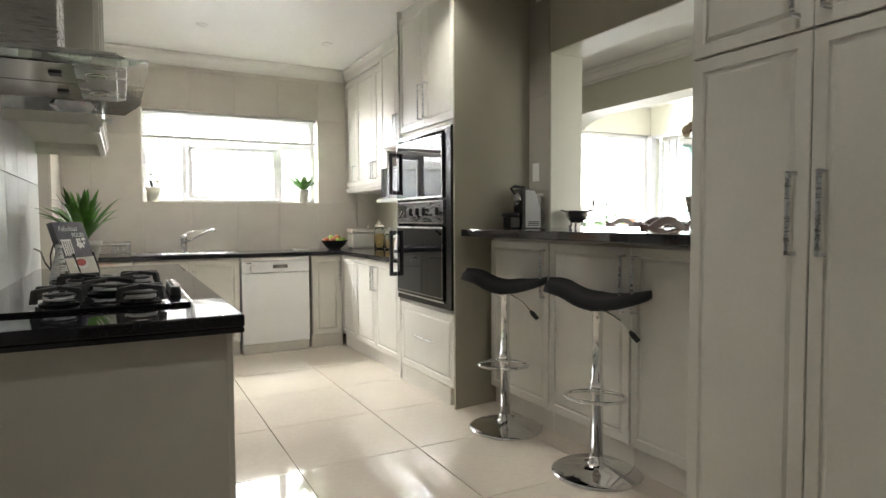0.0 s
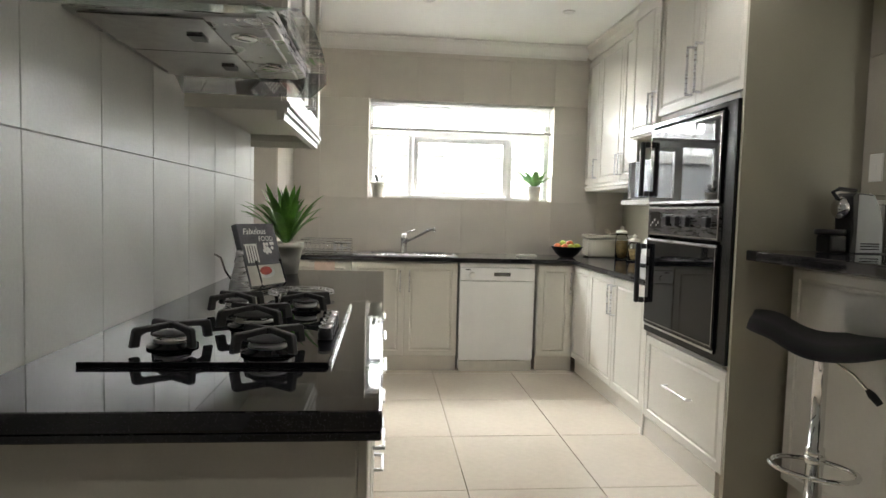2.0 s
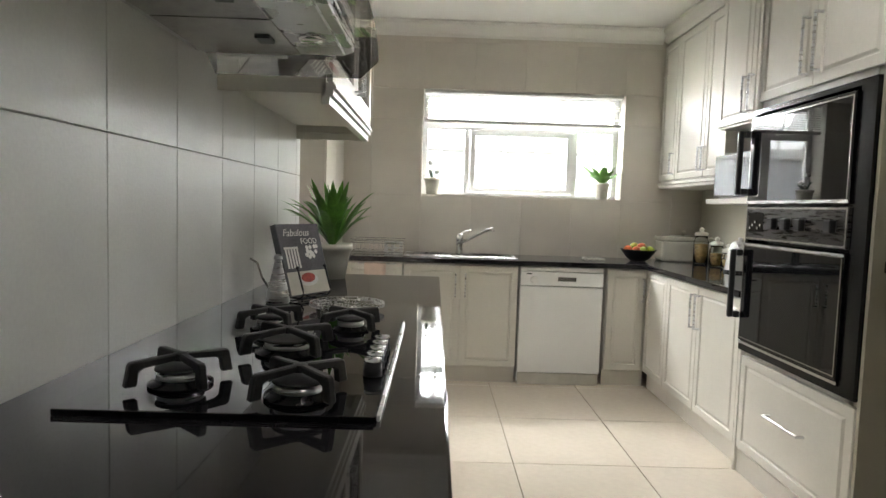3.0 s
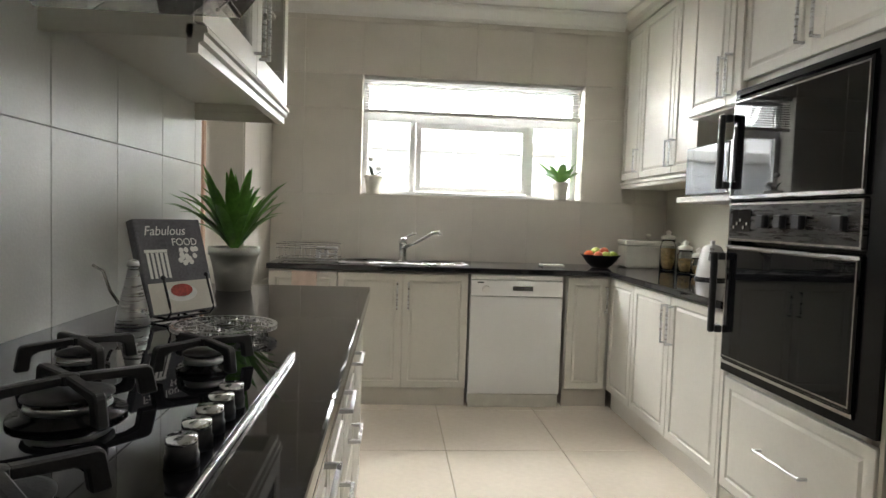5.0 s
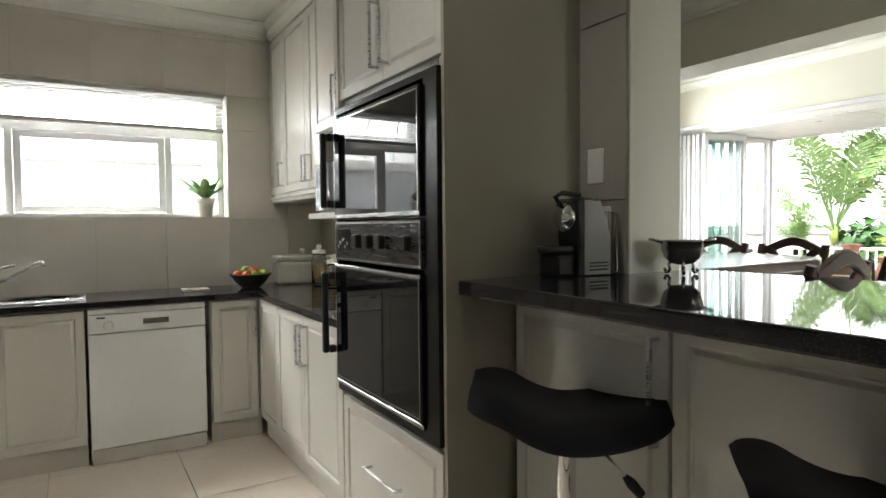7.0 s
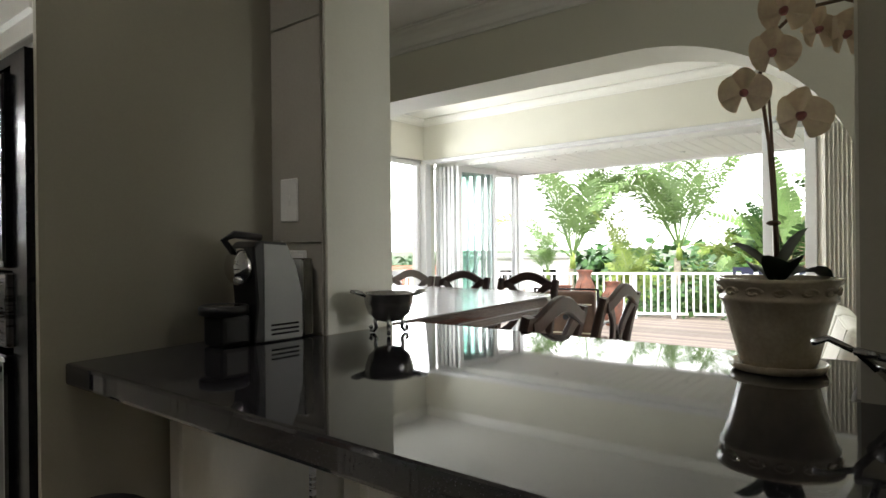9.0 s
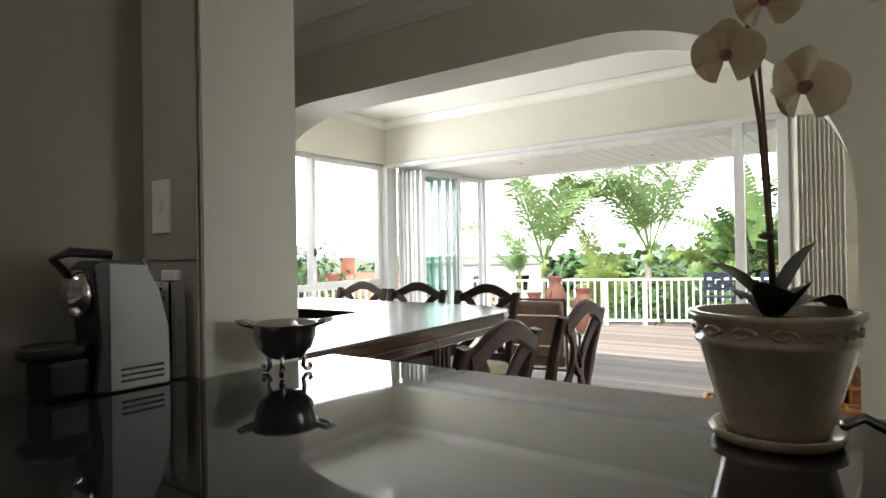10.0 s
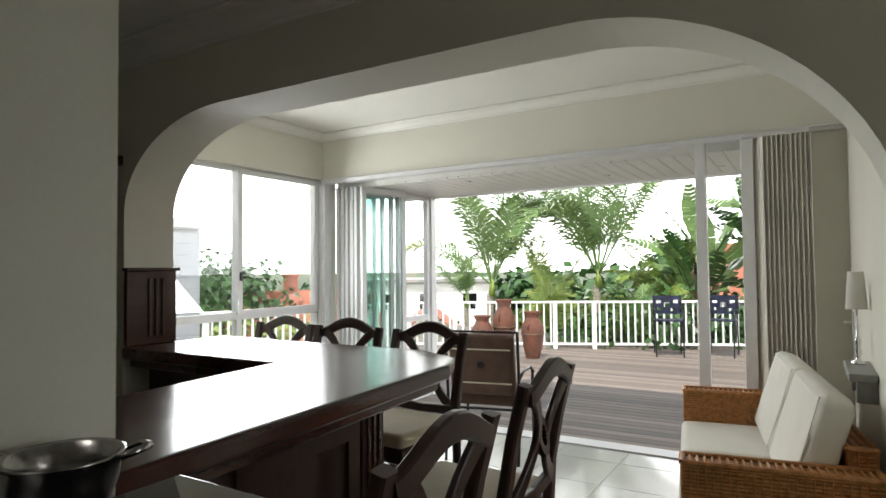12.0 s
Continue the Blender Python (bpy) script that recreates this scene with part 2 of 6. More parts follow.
M["stone"] = material("grey_stone_shelf", (0.30, 0.30, 0.28), 0.4, var=0.1, scale=20)

# ---- building helpers ----
I4 = Matrix.Identity(4)


def mesh_of(name, bm, mat, smooth=False):
    me = bpy.data.meshes.new(name)
    bm.normal_update()
    bm.to_mesh(me)
    bm.free()
    me.materials.append(mat)
    if smooth:
        me.polygons.foreach_set("use_smooth", [True] * len(me.polygons))
    return me


def part(name, bm, mat, parent=None, label="", smooth=False, at=None):
    ob = new(name, mesh_of(name, bm, mat, smooth))
    if parent is not None:
        ob.parent = parent
    if at is not None:
        ob.matrix_basis = at
    if label:
        ob["label"] = label
    return ob


def thing(name, label, category, m=I4, group="", kind=""):
    ob = new(name)
    ob.empty_display_size = 0.05
    ob.matrix_basis = m
    return tagged(ob, label, category, group, kind)


def solid(name, bm, mat, label="", category="", kind="structure", smooth=False, m=None, group=""):
    ob = part(name, bm, mat, None, "", smooth, m)
    return tagged(ob, label, category, group, kind)


def box(x0, x1, y0, y1, z0, z1, bevel=0.0, bm=None, seg=1):
    own = bmesh.new()
    r = bmesh.ops.create_cube(own, size=1.0)
    for v in r["verts"]:
        v.co = Vector((x0 + (v.co.x + 0.5) * (x1 - x0), y0 + (v.co.y + 0.5) * (y1 - y0), z0 + (v.co.z + 0.5) * (z1 - z0)))
    if bevel:
        bmesh.ops.bevel(own, geom=own.edges[:], offset=bevel, segments=seg, affect="EDGES", profile=0.6)
    return join(bm, own)


def join(bm, own):
    if bm is None:
        return own
    me = bpy.data.meshes.new("tmp")
    own.to_mesh(me)
    own.free()
    bm.from_mesh(me)
    bpy.data.meshes.remove(me)
    return bm


def moved(bm, m):
    bmesh.ops.transform(bm, matrix=m, verts=bm.verts)
    return bm


def cylinder(p0, p1, r0, r1=None, seg=16, bm=None, caps=True):
    own = bmesh.new()
    p0, p1 = Vector(p0), Vector(p1)
    d = p1 - p0
    bmesh.ops.create_cone(own, cap_ends=caps, segments=seg, radius1=r0, radius2=r0 if r1 is None else r1, depth=d.length)
    moved(own, Matrix.Translation((p0 + p1) / 2) @ d.to_track_quat("Z", "Y").to_matrix().to_4x4())
    return join(bm, own)


def lathe(profile, seg=32, bm=None, close=False):
    """A body turned round the z axis from (radius, height) pairs."""
    own = bmesh.new()
    rings = []
    for r, z in profile:
        rings.append([own.verts.new((max(r, 1e-4) * math.cos(a), max(r, 1e-4) * math.sin(a), z)) for a in (2 * math.pi * k / seg for k in range(seg))])
    for a, b in zip(rings, rings[1:]):
        for k in range(seg):
            own.faces.new((a[k], a[(k + 1) % seg], b[(k + 1) % seg], b[k]))
    own.faces.new(list(reversed(rings[0])))
    own.faces.new(rings[-1])
    return join(bm, own)


def tube(points, r, seg=8, bm=None, flat=1.0, radii=None):
    """A round (or flattened) bar along a line of points."""
    own = bmesh.new()
    pts = [Vector(p) for p in points]
    rings = []
    for k, p in enumerate(pts):
        d = (pts[min(k + 1, len(pts) - 1)] - pts[max(k - 1, 0)]).normalized()
        up = Vector((0, 0, 1)) if abs(d.z) < 0.95 else Vector((0, 1, 0))
        s = d.cross(up).normalized()
        u = s.cross(d).normalized()
        rad = radii[k] if radii else r
        rings.append([own.verts.new(p + s * (math.cos(a) * rad) + u * (math.sin(a) * rad * flat)) for a in (2 * math.pi * j / seg for j in range(seg))])
    for a, b in zip(rings, rings[1:]):
        for j in range(seg):
            own.faces.new((a[j], a[(j + 1) % seg], b[(j + 1) % seg], b[j]))
    own.faces.new(list(reversed(rings[0])))
    own.faces.new(rings[-1])
    bmesh.ops.recalc_face_normals(own, faces=own.faces)
    return join(bm, own)


def prism(outline, z0, z1, bevel=0.0, bm=None, seg=1):
    """A flat outline in x and y, raised from z0 to z1."""
    own = bmesh.new()
    lo = [own.verts.new((x, y, z0)) for x, y in outline]
    f = own.faces.new(lo)
    r = bmesh.ops.extrude_face_region(own, geom=[f])
    for v in r["geom"]:
        if isinstance(v, bmesh.types.BMVert):
            v.co.z = z1
    bmesh.ops.recalc_face_normals(own, faces=own.faces)
    if bevel:
        bmesh.ops.bevel(own, geom=[e for e in own.edges if e.calc_face_angle(0) > 0.6], offset=bevel, segments=seg, affect="EDGES", profile=0.6)
    return join(bm, own)


def ball(c, r, sx=1, sy=1, sz=1, seg=14, bm=None):
    own = bmesh.new()
    bmesh.ops.create_uvsphere(own, u_segments=seg, v_segments=max(6, seg // 2 + 2), radius=r)
    moved(own, Matrix.Translation(c) @ Matrix.Diagonal((sx, sy, sz, 1)))
    return join(bm, own)


def sweep_profile(profile, length, bm=None):
    """A moulding: a profile in y and z, drawn out along +x."""
    own = bmesh.new()
    a = [own.verts.new((0, y, z)) for y, z in profile]
    b = [own.verts.new((length, y, z)) for y, z in profile]
    n = len(profile)
    for k in range(n):
        own.faces.new((a[k], a[(k + 1) % n], b[(k + 1) % n], b[k]))
    own.faces.new(list(reversed(a)))
    own.faces.new(b)
    bmesh.ops.recalc_face_normals(own, faces=own.faces)
    return join(bm, own)


def wall_with_hole(axis, a0, a1, t0, t1, z0, z1, holes):
    """A wall along x or y, from a0 to a1, t0 to t1 thick, with square holes (a, b, low, high)."""
    bm = bmesh.new()
    cuts = sorted({a0, a1, *(h[0] for h in holes), *(h[1] for h in holes)})
    levels = sorted({z0, z1, *(h[2] for h in holes), *(h[3] for h in holes)})
    for p, q in zip(cuts, cuts[1:]):
        for lo, hi in zip(levels, levels[1:]):
            if any(h[0] <= p and q <= h[1] and h[2] <= lo and hi <= h[3] for h in holes):
                continue
            if axis == "x":
                box(p, q, t0, t1, lo, hi, bm=bm)
            else:
                box(t0, t1, p, q, lo, hi, bm=bm)
    bmesh.ops.remove_doubles(bm, verts=bm.verts, dist=1e-5)
    seen, twin = {}, []
    for f in bm.faces:
        key = tuple(round(v, 4) for v in f.calc_center_median())
        if key in seen:
            twin += [f, seen[key]]
        seen[key] = f
    bmesh.ops.delete(bm, geom=list(set(twin)), context="FACES")
    return bm


def panel_door(w, h, t=0.02, rail=0.055, flat=False):
    """A moulded cabinet door: x across, z up, its front at y=-t."""
    bm = bmesh.new()
    box(0, w, -t, 0, 0, h, 0.003, bm)
    if flat:
        return bm
    front = min((f for f in bm.faces if abs(f.normal.y) > 0.9), key=lambda f: (f.calc_center_median().y, -f.calc_area()))
    rail = min(rail, w * 0.27, h * 0.27)
    for inset, depth in ((rail, 0.0), (0.006, -0.007), (0.008, 0.0), (0.016, 0.006)):
        bmesh.ops.inset_region(bm, faces=[front], thickness=inset, depth=0)
        if depth:
            for v in front.verts:
                v.co.y -= depth
    return bm


def bar_handle(length, r=0.005, out=0.03):
    """A bent bar handle along z, its feet at y=0, standing off to -y."""
    return tube([(0, 0, 0), (0, -out, 0), (0, -out, length), (0, 0, length)], r, 6, None)


def square_handle(length, r=0.006, out=0.03):
    bm = box(-r, r, -out, 0, 0, 2 * r, 0.001)
    box(-r, r, -out, 0, length - 2 * r, length, 0.001, bm)
    box(-r, r, -out - 2 * r, -out, 0, length, 0.0015, bm)
    return bm

# ---- structure ----
CEIL, CEIL_B = 2.68, 2.50   # kitchen, bar room
XL, XW, YW = 0.18, 3.04, 6.48   # tiled wall, wall with the serving hatch, window wall
XD, YS = 7.69, 7.13  # folding doors, sunroom side windows
XA, XB = 4.43, 4.69  # faces of the arch wall
BAR_Z = 1.120

solid("floor", box(-1.6, 7.60, -4.0, 8.2, -0.12, -0.012), M["floorgrout"], "grouted concrete bed under the polished floor tiles", "floor")
solid("ceiling", box(-1.6, XW + 0.1, -4.0, YW + 0.3, CEIL, CEIL + 0.15), M["ceiling"], "smooth white painted plaster ceiling", "ceiling")

solid("ceiling_bar", box(XW + 0.256, 4.429, 0.2, 6.45, CEIL_B, CEIL_B + 0.5), M["ceiling"], "white painted plaster ceiling of the bar room", "ceiling")
# window wall with its opening
wall_n = solid("wall_north", wall_with_hole("x", -1.6, XW + 0.25, YW + 0.012, YW + 0.26, -0.1, CEIL, [(0.797, 2.39, 1.344, 2.18)]), M["wall"], "beige window wall with a wide kitchen window", "wall")
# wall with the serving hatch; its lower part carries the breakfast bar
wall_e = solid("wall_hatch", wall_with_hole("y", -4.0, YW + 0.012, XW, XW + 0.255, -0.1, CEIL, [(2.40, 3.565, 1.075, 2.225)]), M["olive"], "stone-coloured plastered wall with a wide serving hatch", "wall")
for nm, b_ in (("trim_hatch_left", (XW + 0.004, XW + 0.251, 3.560, 3.5648, 1.121, 2.220)), ("trim_hatch_right", (XW + 0.004, XW + 0.251, 2.4002, 2.405, 1.121, 2.220)), ("trim_hatch_top", (XW + 0.004, XW + 0.251, 2.4002, 3.5648, 2.2205, 2.2248))):
    solid(nm, box(*b_), M["cream"], "smooth cream plaster lining of the serving hatch", "reveal")
# tiled wall
wall_w = solid("wall_west", wall_with_hole("y", -4.0, YW + 0.012, XL - 0.20, XL - 0.012, -0.1, CEIL, [(4.93, 5.72, -0.1, 2.08)]), M["wall"], "beige wall with a doorway beside the tiled stretch", "wall")
solid("wall_south", box(-1.6, XW, -4.15, -4.0, -0.1, CEIL), M["wall"], "plain beige wall behind the kitchen", "wall")
# scullery behind the doorway
solid("wall_scullery_north", box(-1.6, XL - 0.2, 6.9, 7.0, -0.1, CEIL), M["wall"], "plain beige scullery wall", "wall")
solid("wall_scullery_south", box(-1.6, XL - 0.2, 4.2, 4.3, -0.1, CEIL), M["wall"], "plain beige scullery wall", "wall")
solid("wall_scullery_west", wall_with_hole("y", 4.3, 6.9, -1.6, -1.45, -0.1, CEIL, [(5.3, 6.6, 0.9, 2.1)]), M["wall"], "scullery wall with a bright window", "wall")

# bar room and sunroom
solid("wall_bar_north", box(XW + 0.255, 4.6, 6.3, 6.45, -0.1, CEIL), M["cream"], "cream plastered end wall of the bar room", "wall")
# added opening, out of view, that holds the bar room's fill lamp
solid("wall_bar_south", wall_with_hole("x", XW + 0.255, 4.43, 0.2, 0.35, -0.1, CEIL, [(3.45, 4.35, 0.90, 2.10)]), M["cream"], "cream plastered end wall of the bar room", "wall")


def arch_wall():
    """The thick wall between bar room and sunroom, with its round-cornered arch."""
    ya, yb, top, spring_a, spring_b = 2.475, 5.42, 2.153, 1.50, 1.72
    x0, x1 = XA, XB
    line = [(ya, -0.1), (ya, spring_a)]
    for k in range(1, 19):
        a = math.pi / 2 * k / 18
        line.append((ya + 0.80 * (1 - math.cos(a)), spring_a + (top - spring_a) * math.sin(a)))
    for k in range(0, 18):
        a = math.pi / 2 * k / 18
        line.append((yb - 0.68 + 0.68 * math.sin(a), spring_b + (top - spring_b) * math.cos(a)))
    line += [(yb, spring_b), (yb, -0.1)]
    outline = [(0.2, -0.1)] + line + [(YS + 0.1, -0.1), (YS + 0.1, 3.0), (0.2, 3.0)]
    bm = prism(outline, x0, x1)
    return moved(bm, Matrix(((0, 0, 1, 0), (1, 0, 0, 0), (0, 1, 0, 0), (0, 0, 0, 1))))


arch = arch_wall()
bmesh.ops.recalc_face_normals(arch, faces=arch.faces)
solid("wall_arch", arch, M["cream"], "thick cream wall with a wide round-cornered arch", "wall")
solid("ceiling_sunroom", box(XB, XD + 0.1, 0.2, YS + 0.1, 2.91, 3.05), M["gloss_ceiling"], "glossy off-white sunroom ceiling", "ceiling")
solid("wall_sun_south", box(XB, XD + 0.12, 2.20, 2.42, -0.1, 2.91), M["cream"], "cream plastered side wall behind the sofa", "wall")
solid("wall_sun_header", box(XD, XD + 0.2, 2.42, YS, 2.42, 2.91), M["cream"], "cream header wall over the folding doors", "wall")
solid("wall_sun_return", box(XD, XD + 0.2, 2.42, 2.715, -0.1, 2.42), M["cream"], "short cream wall beside the folding doors", "wall")
solid("wall_sun_north", wall_with_hole("x", XB, XD + 0.2, YS, YS + 0.2, -0.1, 2.91, [(5.2, XD, 0.55, 2.42)]), M["cream"], "cream wall with a long corner window", "wall")


def cornice(name, p0, p1, inward, z, mat, size=0.10, label="moulded white plaster cornice"):
    """Stepped cove where wall and ceiling meet."""
    p0, p1 = Vector(p0), Vector(p1)
    d = p1 - p0
    s = size
    prof = [(0, 0), (0, -s), (0.012, -s), (0.016, -s * 0.86), (0.03, -s * 0.80), (0.045, -s * 0.55), (0.065, -s * 0.35), (0.085, -s * 0.24), (0.09, -s * 0.12), (s * 1.05, -s * 0.10), (s * 1.05, 0)]
    bm = sweep_profile(prof, d.length)
    x = d.normalized()
    y = Vector(inward)
    m = Matrix(((x.x, y.x, 0, p0.x), (x.y, y.y, 0, p0.y), (0, 0, 1, z), (0, 0, 0, 1)))
    moved(bm, m)
    bmesh.ops.recalc_face_normals(bm, faces=bm.faces)
    return solid(name, bm, mat, label, "cornice")


cornice("trim_cornice_north", (XL, YW, 0), (2.66, YW, 0), (0, -1, 0), CEIL - 0.001, M["ceiling"])
cornice("trim_cornice_west", (XL, -1.8, 0), (XL, YW, 0), (1, 0, 0), CEIL - 0.002, M["ceiling"])
cornice("trim_cornice_arch", (4.429, 0.35, 0), (4.429, 6.3, 0), (-1, 0, 0), CEIL_B - 0.001, M["ceiling"])
cornice("trim_cornice_hatch", (XW - 0.001, -1.8, 0), (XW - 0.001, 3.70, 0), (-1, 0, 0), CEIL - 0.003, M["ceiling"])
cornice("trim_cornice_doors", (XD - 0.001, 2.42, 0), (XD - 0.001, YS, 0), (-1, 0, 0), 2.909, M["gloss_ceiling"], 0.08)
cornice("trim_cornice_side", (XB, YS - 0.001, 0), (XD, YS - 0.001, 0), (0, -1, 0), 2.908, M["gloss_ceiling"], 0.08)

# ---- deck and garden, large parts ----
solid("ground", box(XD + 0.3, 1500, -1500, 1500, -3.3, -3.0), M["grass"], "green garden and hillside falling away below the deck", "ground")

# bright hazy sky low over the sea, far off
hz = lathe([(900, -60), (900.5, -60), (760, 420), (759.5, 420)], 48)
for f_ in [f_ for f_ in hz.faces if len(f_.verts) > 4]:
    hz.faces.remove(f_)
solid("backdrop", hz, M["haze"], "bright white coastal haze low in the sky", "backdrop")

# ---- kitchen units ----
FRONT_N = pose(0, 5.93, 0)                      # units under the window face -y
FRONT_E = lambda x, y: pose(x, y, 0, 0, 0, -90)  # units on the hatch wall face -x, local x runs towards -y
FRONT_W = lambda x, y: pose(x, y, 0, 0, 0, 90)   # units on the tiled wall face +x, local x runs towards +y


def cabinet(name, label, m, w, depth, z0, z1, doors, plinth=0.0, group="", glass=False, recess=0.0):
    """A unit: local x across, front at y=0, going back to +y. doors: (x0, x1, low, high, handle x or None, handle low, handle length, lying)."""
    t = thing(name, label, "cabinet", m, group)
    part("body", box(0.001, w - 0.001, 0.002, depth, z0 + plinth, z1, 0.002), M["cab"], t)
    if plinth:
        part("plinth", box(0.001, w - 0.001, 0.018 + recess, depth, 0, plinth - 0.001), M["walltile2"], t, "cream tiled plinth")
    for x0, x1, lo, hi, hx, hz, hl, lying in doors:
        d = part("drawer_front" if lying else "door", panel_door(x1 - x0 - 0.004, hi - lo - 0.004), M["cab"], t, at=pose(x0 + 0.002, 0, lo + 0.002))
        if hx is not None:
            if lying:
                hb = moved(square_handle(hl, 0.005, 0.028), pose(hx - x0 - hl / 2, -0.02, hz - lo, 0, 90, 0))
            else:
                hb = moved(square_handle(hl, 0.005, 0.028), pose(hx - x0, -0.02, hz - lo))
            part("handle", hb, M["steel"], d, "brushed steel bar handle")
    return t


# under the window
cabinet("base_cabinet", "cream base cabinet with a towel rail beside the sink", pose(0.28, 5.95, 0), 0.417, 0.52, 0, 0.855, [(0, 0.417, 0.12, 0.85, 0.36, 0.58, 0.16, False)], 0.115)
cabinet("base_cabinet", "cream two-door sink base cabinet with moulded doors", pose(0.70, 5.95, 0), 0.82, 0.52, 0, 0.855, [(0, 0.405, 0.12, 0.85, 0.37, 0.62, 0.17, False), (0.405, 0.82, 0.12, 0.85, 0.44, 0.62, 0.17, False)], 0.115)
cabinet("base_cabinet", "narrow cream corner base cabinet with a moulded door", pose(2.155, 5.95, 0), 0.30, 0.52, 0, 0.855, [(0.005, 0.275, 0.12, 0.85, 0.255, 0.62, 0.17, False)], 0.115)
# along the hatch wall, below the worktop
cabinet("base_cabinet", "narrow cream base cabinet by the corner", FRONT_E(2.46, 5.93), 0.38, 0.56, 0, 0.855, [(0.0, 0.38, 0.12, 0.85, None, 0, 0, False)], 0.115)
cabinet("base_cabinet", "cream two-door base cabinet beside the oven tower", FRONT_E(2.46, 5.55), 0.96, 0.56, 0, 0.855, [(0, 0.47, 0.12, 0.85, 0.44, 0.60, 0.20, False), (0.47, 0.96, 0.12, 0.85, 0.50, 0.60, 0.20, False)], 0.115)
# wall cabinets
cabinet("wall_cabinet", "tall cream wall cabinet with one moulded door", FRONT_E(2.70, 6.47), 0.32, 0.33, 1.50, 2.58, [(0.0, 0.32, 1.51, 2.555, 0.285, 1.55, 0.16, False)])
cabinet("wall_cabinet", "tall cream wall cabinet with two moulded doors", FRONT_E(2.70, 6.15), 0.82, 0.33, 1.50, 2.58, [(0, 0.475, 1.51, 2.555, 0.445, 1.55, 0.16, False), (0.475, 0.82, 1.51, 2.555, 0.505, 1.55, 0.16, False)])
cabinet("wall_cabinet", "cream cabinet over the microwave niche", FRONT_E(2.62, 5.33), 0.74, 0.41, 1.77, 2.675, [(0, 0.37, 1.78, 2.60, 0.34, 1.82, 0.2, False), (0.37, 0.74, 1.78, 2.60, 0.405, 1.82, 0.2, False)])
lr = thing("light_rail", "cream moulded pelmet under the wall cabinets", "moulding", FRONT_E(2.69, 6.47))
part("moulding", moved(sweep_profile([(0.0, 1.499), (-0.012, 1.495), (-0.016, 1.482), (-0.006, 1.474), (-0.006, 1.458), (0.0, 1.452), (0.33, 1.452), (0.33, 1.499)], 1.14), I4), M["cab"], lr)
cr = thing("cabinet_cornice", "cream moulded crown on the wall cabinets", "moulding", FRONT_E(2.69, 6.47))
part("moulding", moved(sweep_profile([(0.0, 0), (-0.02, 0.02), (-0.03, 0.05), (-0.06, 0.075), (-0.06, 0.097), (0.33, 0.097), (0.33, 0)], 1.14), pose(0, 0, 2.582)), M["cab"], cr)

# oven tower
tower = thing("oven_tower", "tall cream housing cabinet for the double oven", "cabinet", FRONT_E(2.43, 4.57))
W = 0.85
part("side_panel", box(0.0, 0.02, 0.0, 0.60, 0.0, CEIL - 0.001), M["cab"], tower)
part("body", box(0.02, W - 0.08, 0.03, 0.60, 1.76, CEIL - 0.001), M["cab"], tower)
part("bottom_box", box(0.02, W - 0.08, 0.02, 0.60, 0.115, 0.61), M["cab"], tower)
part("plinth", box(0.0, W - 0.08, 0.012, 0.6, 0.0, 0.114), M["walltile2"], tower, "cream tiled plinth")
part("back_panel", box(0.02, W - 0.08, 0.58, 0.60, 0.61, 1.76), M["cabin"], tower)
for x0, x1, hx in ((0.01, 0.425, 0.385), (0.427, 0.84, 0.465)):
    d = part("door", panel_door(x1 - x0, 0.82), M["cab"], tower, at=pose(x0, 0.03, 1.80))
    part("handle", moved(square_handle(0.24, 0.005, 0.028), pose(hx - x0, -0.02, 0.05)), M["steel"], d, "brushed steel bar handle")
d = part("drawer_front", panel_door(0.80, 0.46), M["cab"], tower, at=pose(0.03, 0.02, 0.125))
part("handle", moved(square_handle(0.26, 0.005, 0.028), pose(0.27, -0.02, 0.25, 0, 90, 0)), M["steel"], d, "brushed steel bar handle")
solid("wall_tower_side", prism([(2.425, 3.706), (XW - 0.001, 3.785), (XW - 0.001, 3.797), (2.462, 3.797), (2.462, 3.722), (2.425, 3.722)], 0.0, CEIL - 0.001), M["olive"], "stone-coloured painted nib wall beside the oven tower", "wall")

# double oven
oven = thing("double_oven", "black glass double oven with a dark control panel", "oven", FRONT_E(2.43, 4.57))
part("frame", wall_with_hole("x", 0.03, W - 0.005, -0.02, 0.03, 0.615, 1.757, [(0.055, W - 0.085, 1.335, 1.735), (0.055, W - 0.085, 0.645, 1.31)]), M["black"], oven)
part("casing", box(0.05, W - 0.085, 0.031, 0.56, 0.62, 1.75), M["black"], oven)
up = part("upper_door", box(0.045, W - 0.09, -0.034, -0.004, 1.315, 1.72, 0.004), M["blackglass"], oven)
part("trim", box(0.045, W - 0.09, -0.037, -0.0345, 1.318, 1.330, 0.001), M["steel"], up, "bright steel trim")
lo = part("lower_door", box(0.045, W - 0.09, -0.034, -0.004, 0.665, 1.135, 0.004), M["blackglass"], oven)
part("trim", box(0.045, W - 0.09, -0.037, -0.0345, 1.122, 1.132, 0.001), M["steel"], lo, "bright steel trim")
part("trim", box(0.045, W - 0.09, -0.030, -0.004, 0.648, 0.663, 0.002), M["chrome"], oven, "bright chrome strip")
for dd, z0, z1 in ((up, 1.315, 1.72), (lo, 0.665, 1.135)):
    part("border", wall_with_hole("x", 0.052, W - 0.097, -0.0352, -0.0342, z0 + 0.012, z1 - 0.012, [(0.058, W - 0.103, z0 + 0.018, z1 - 0.018)]), M["pewter"], dd, "thin grey metal border")
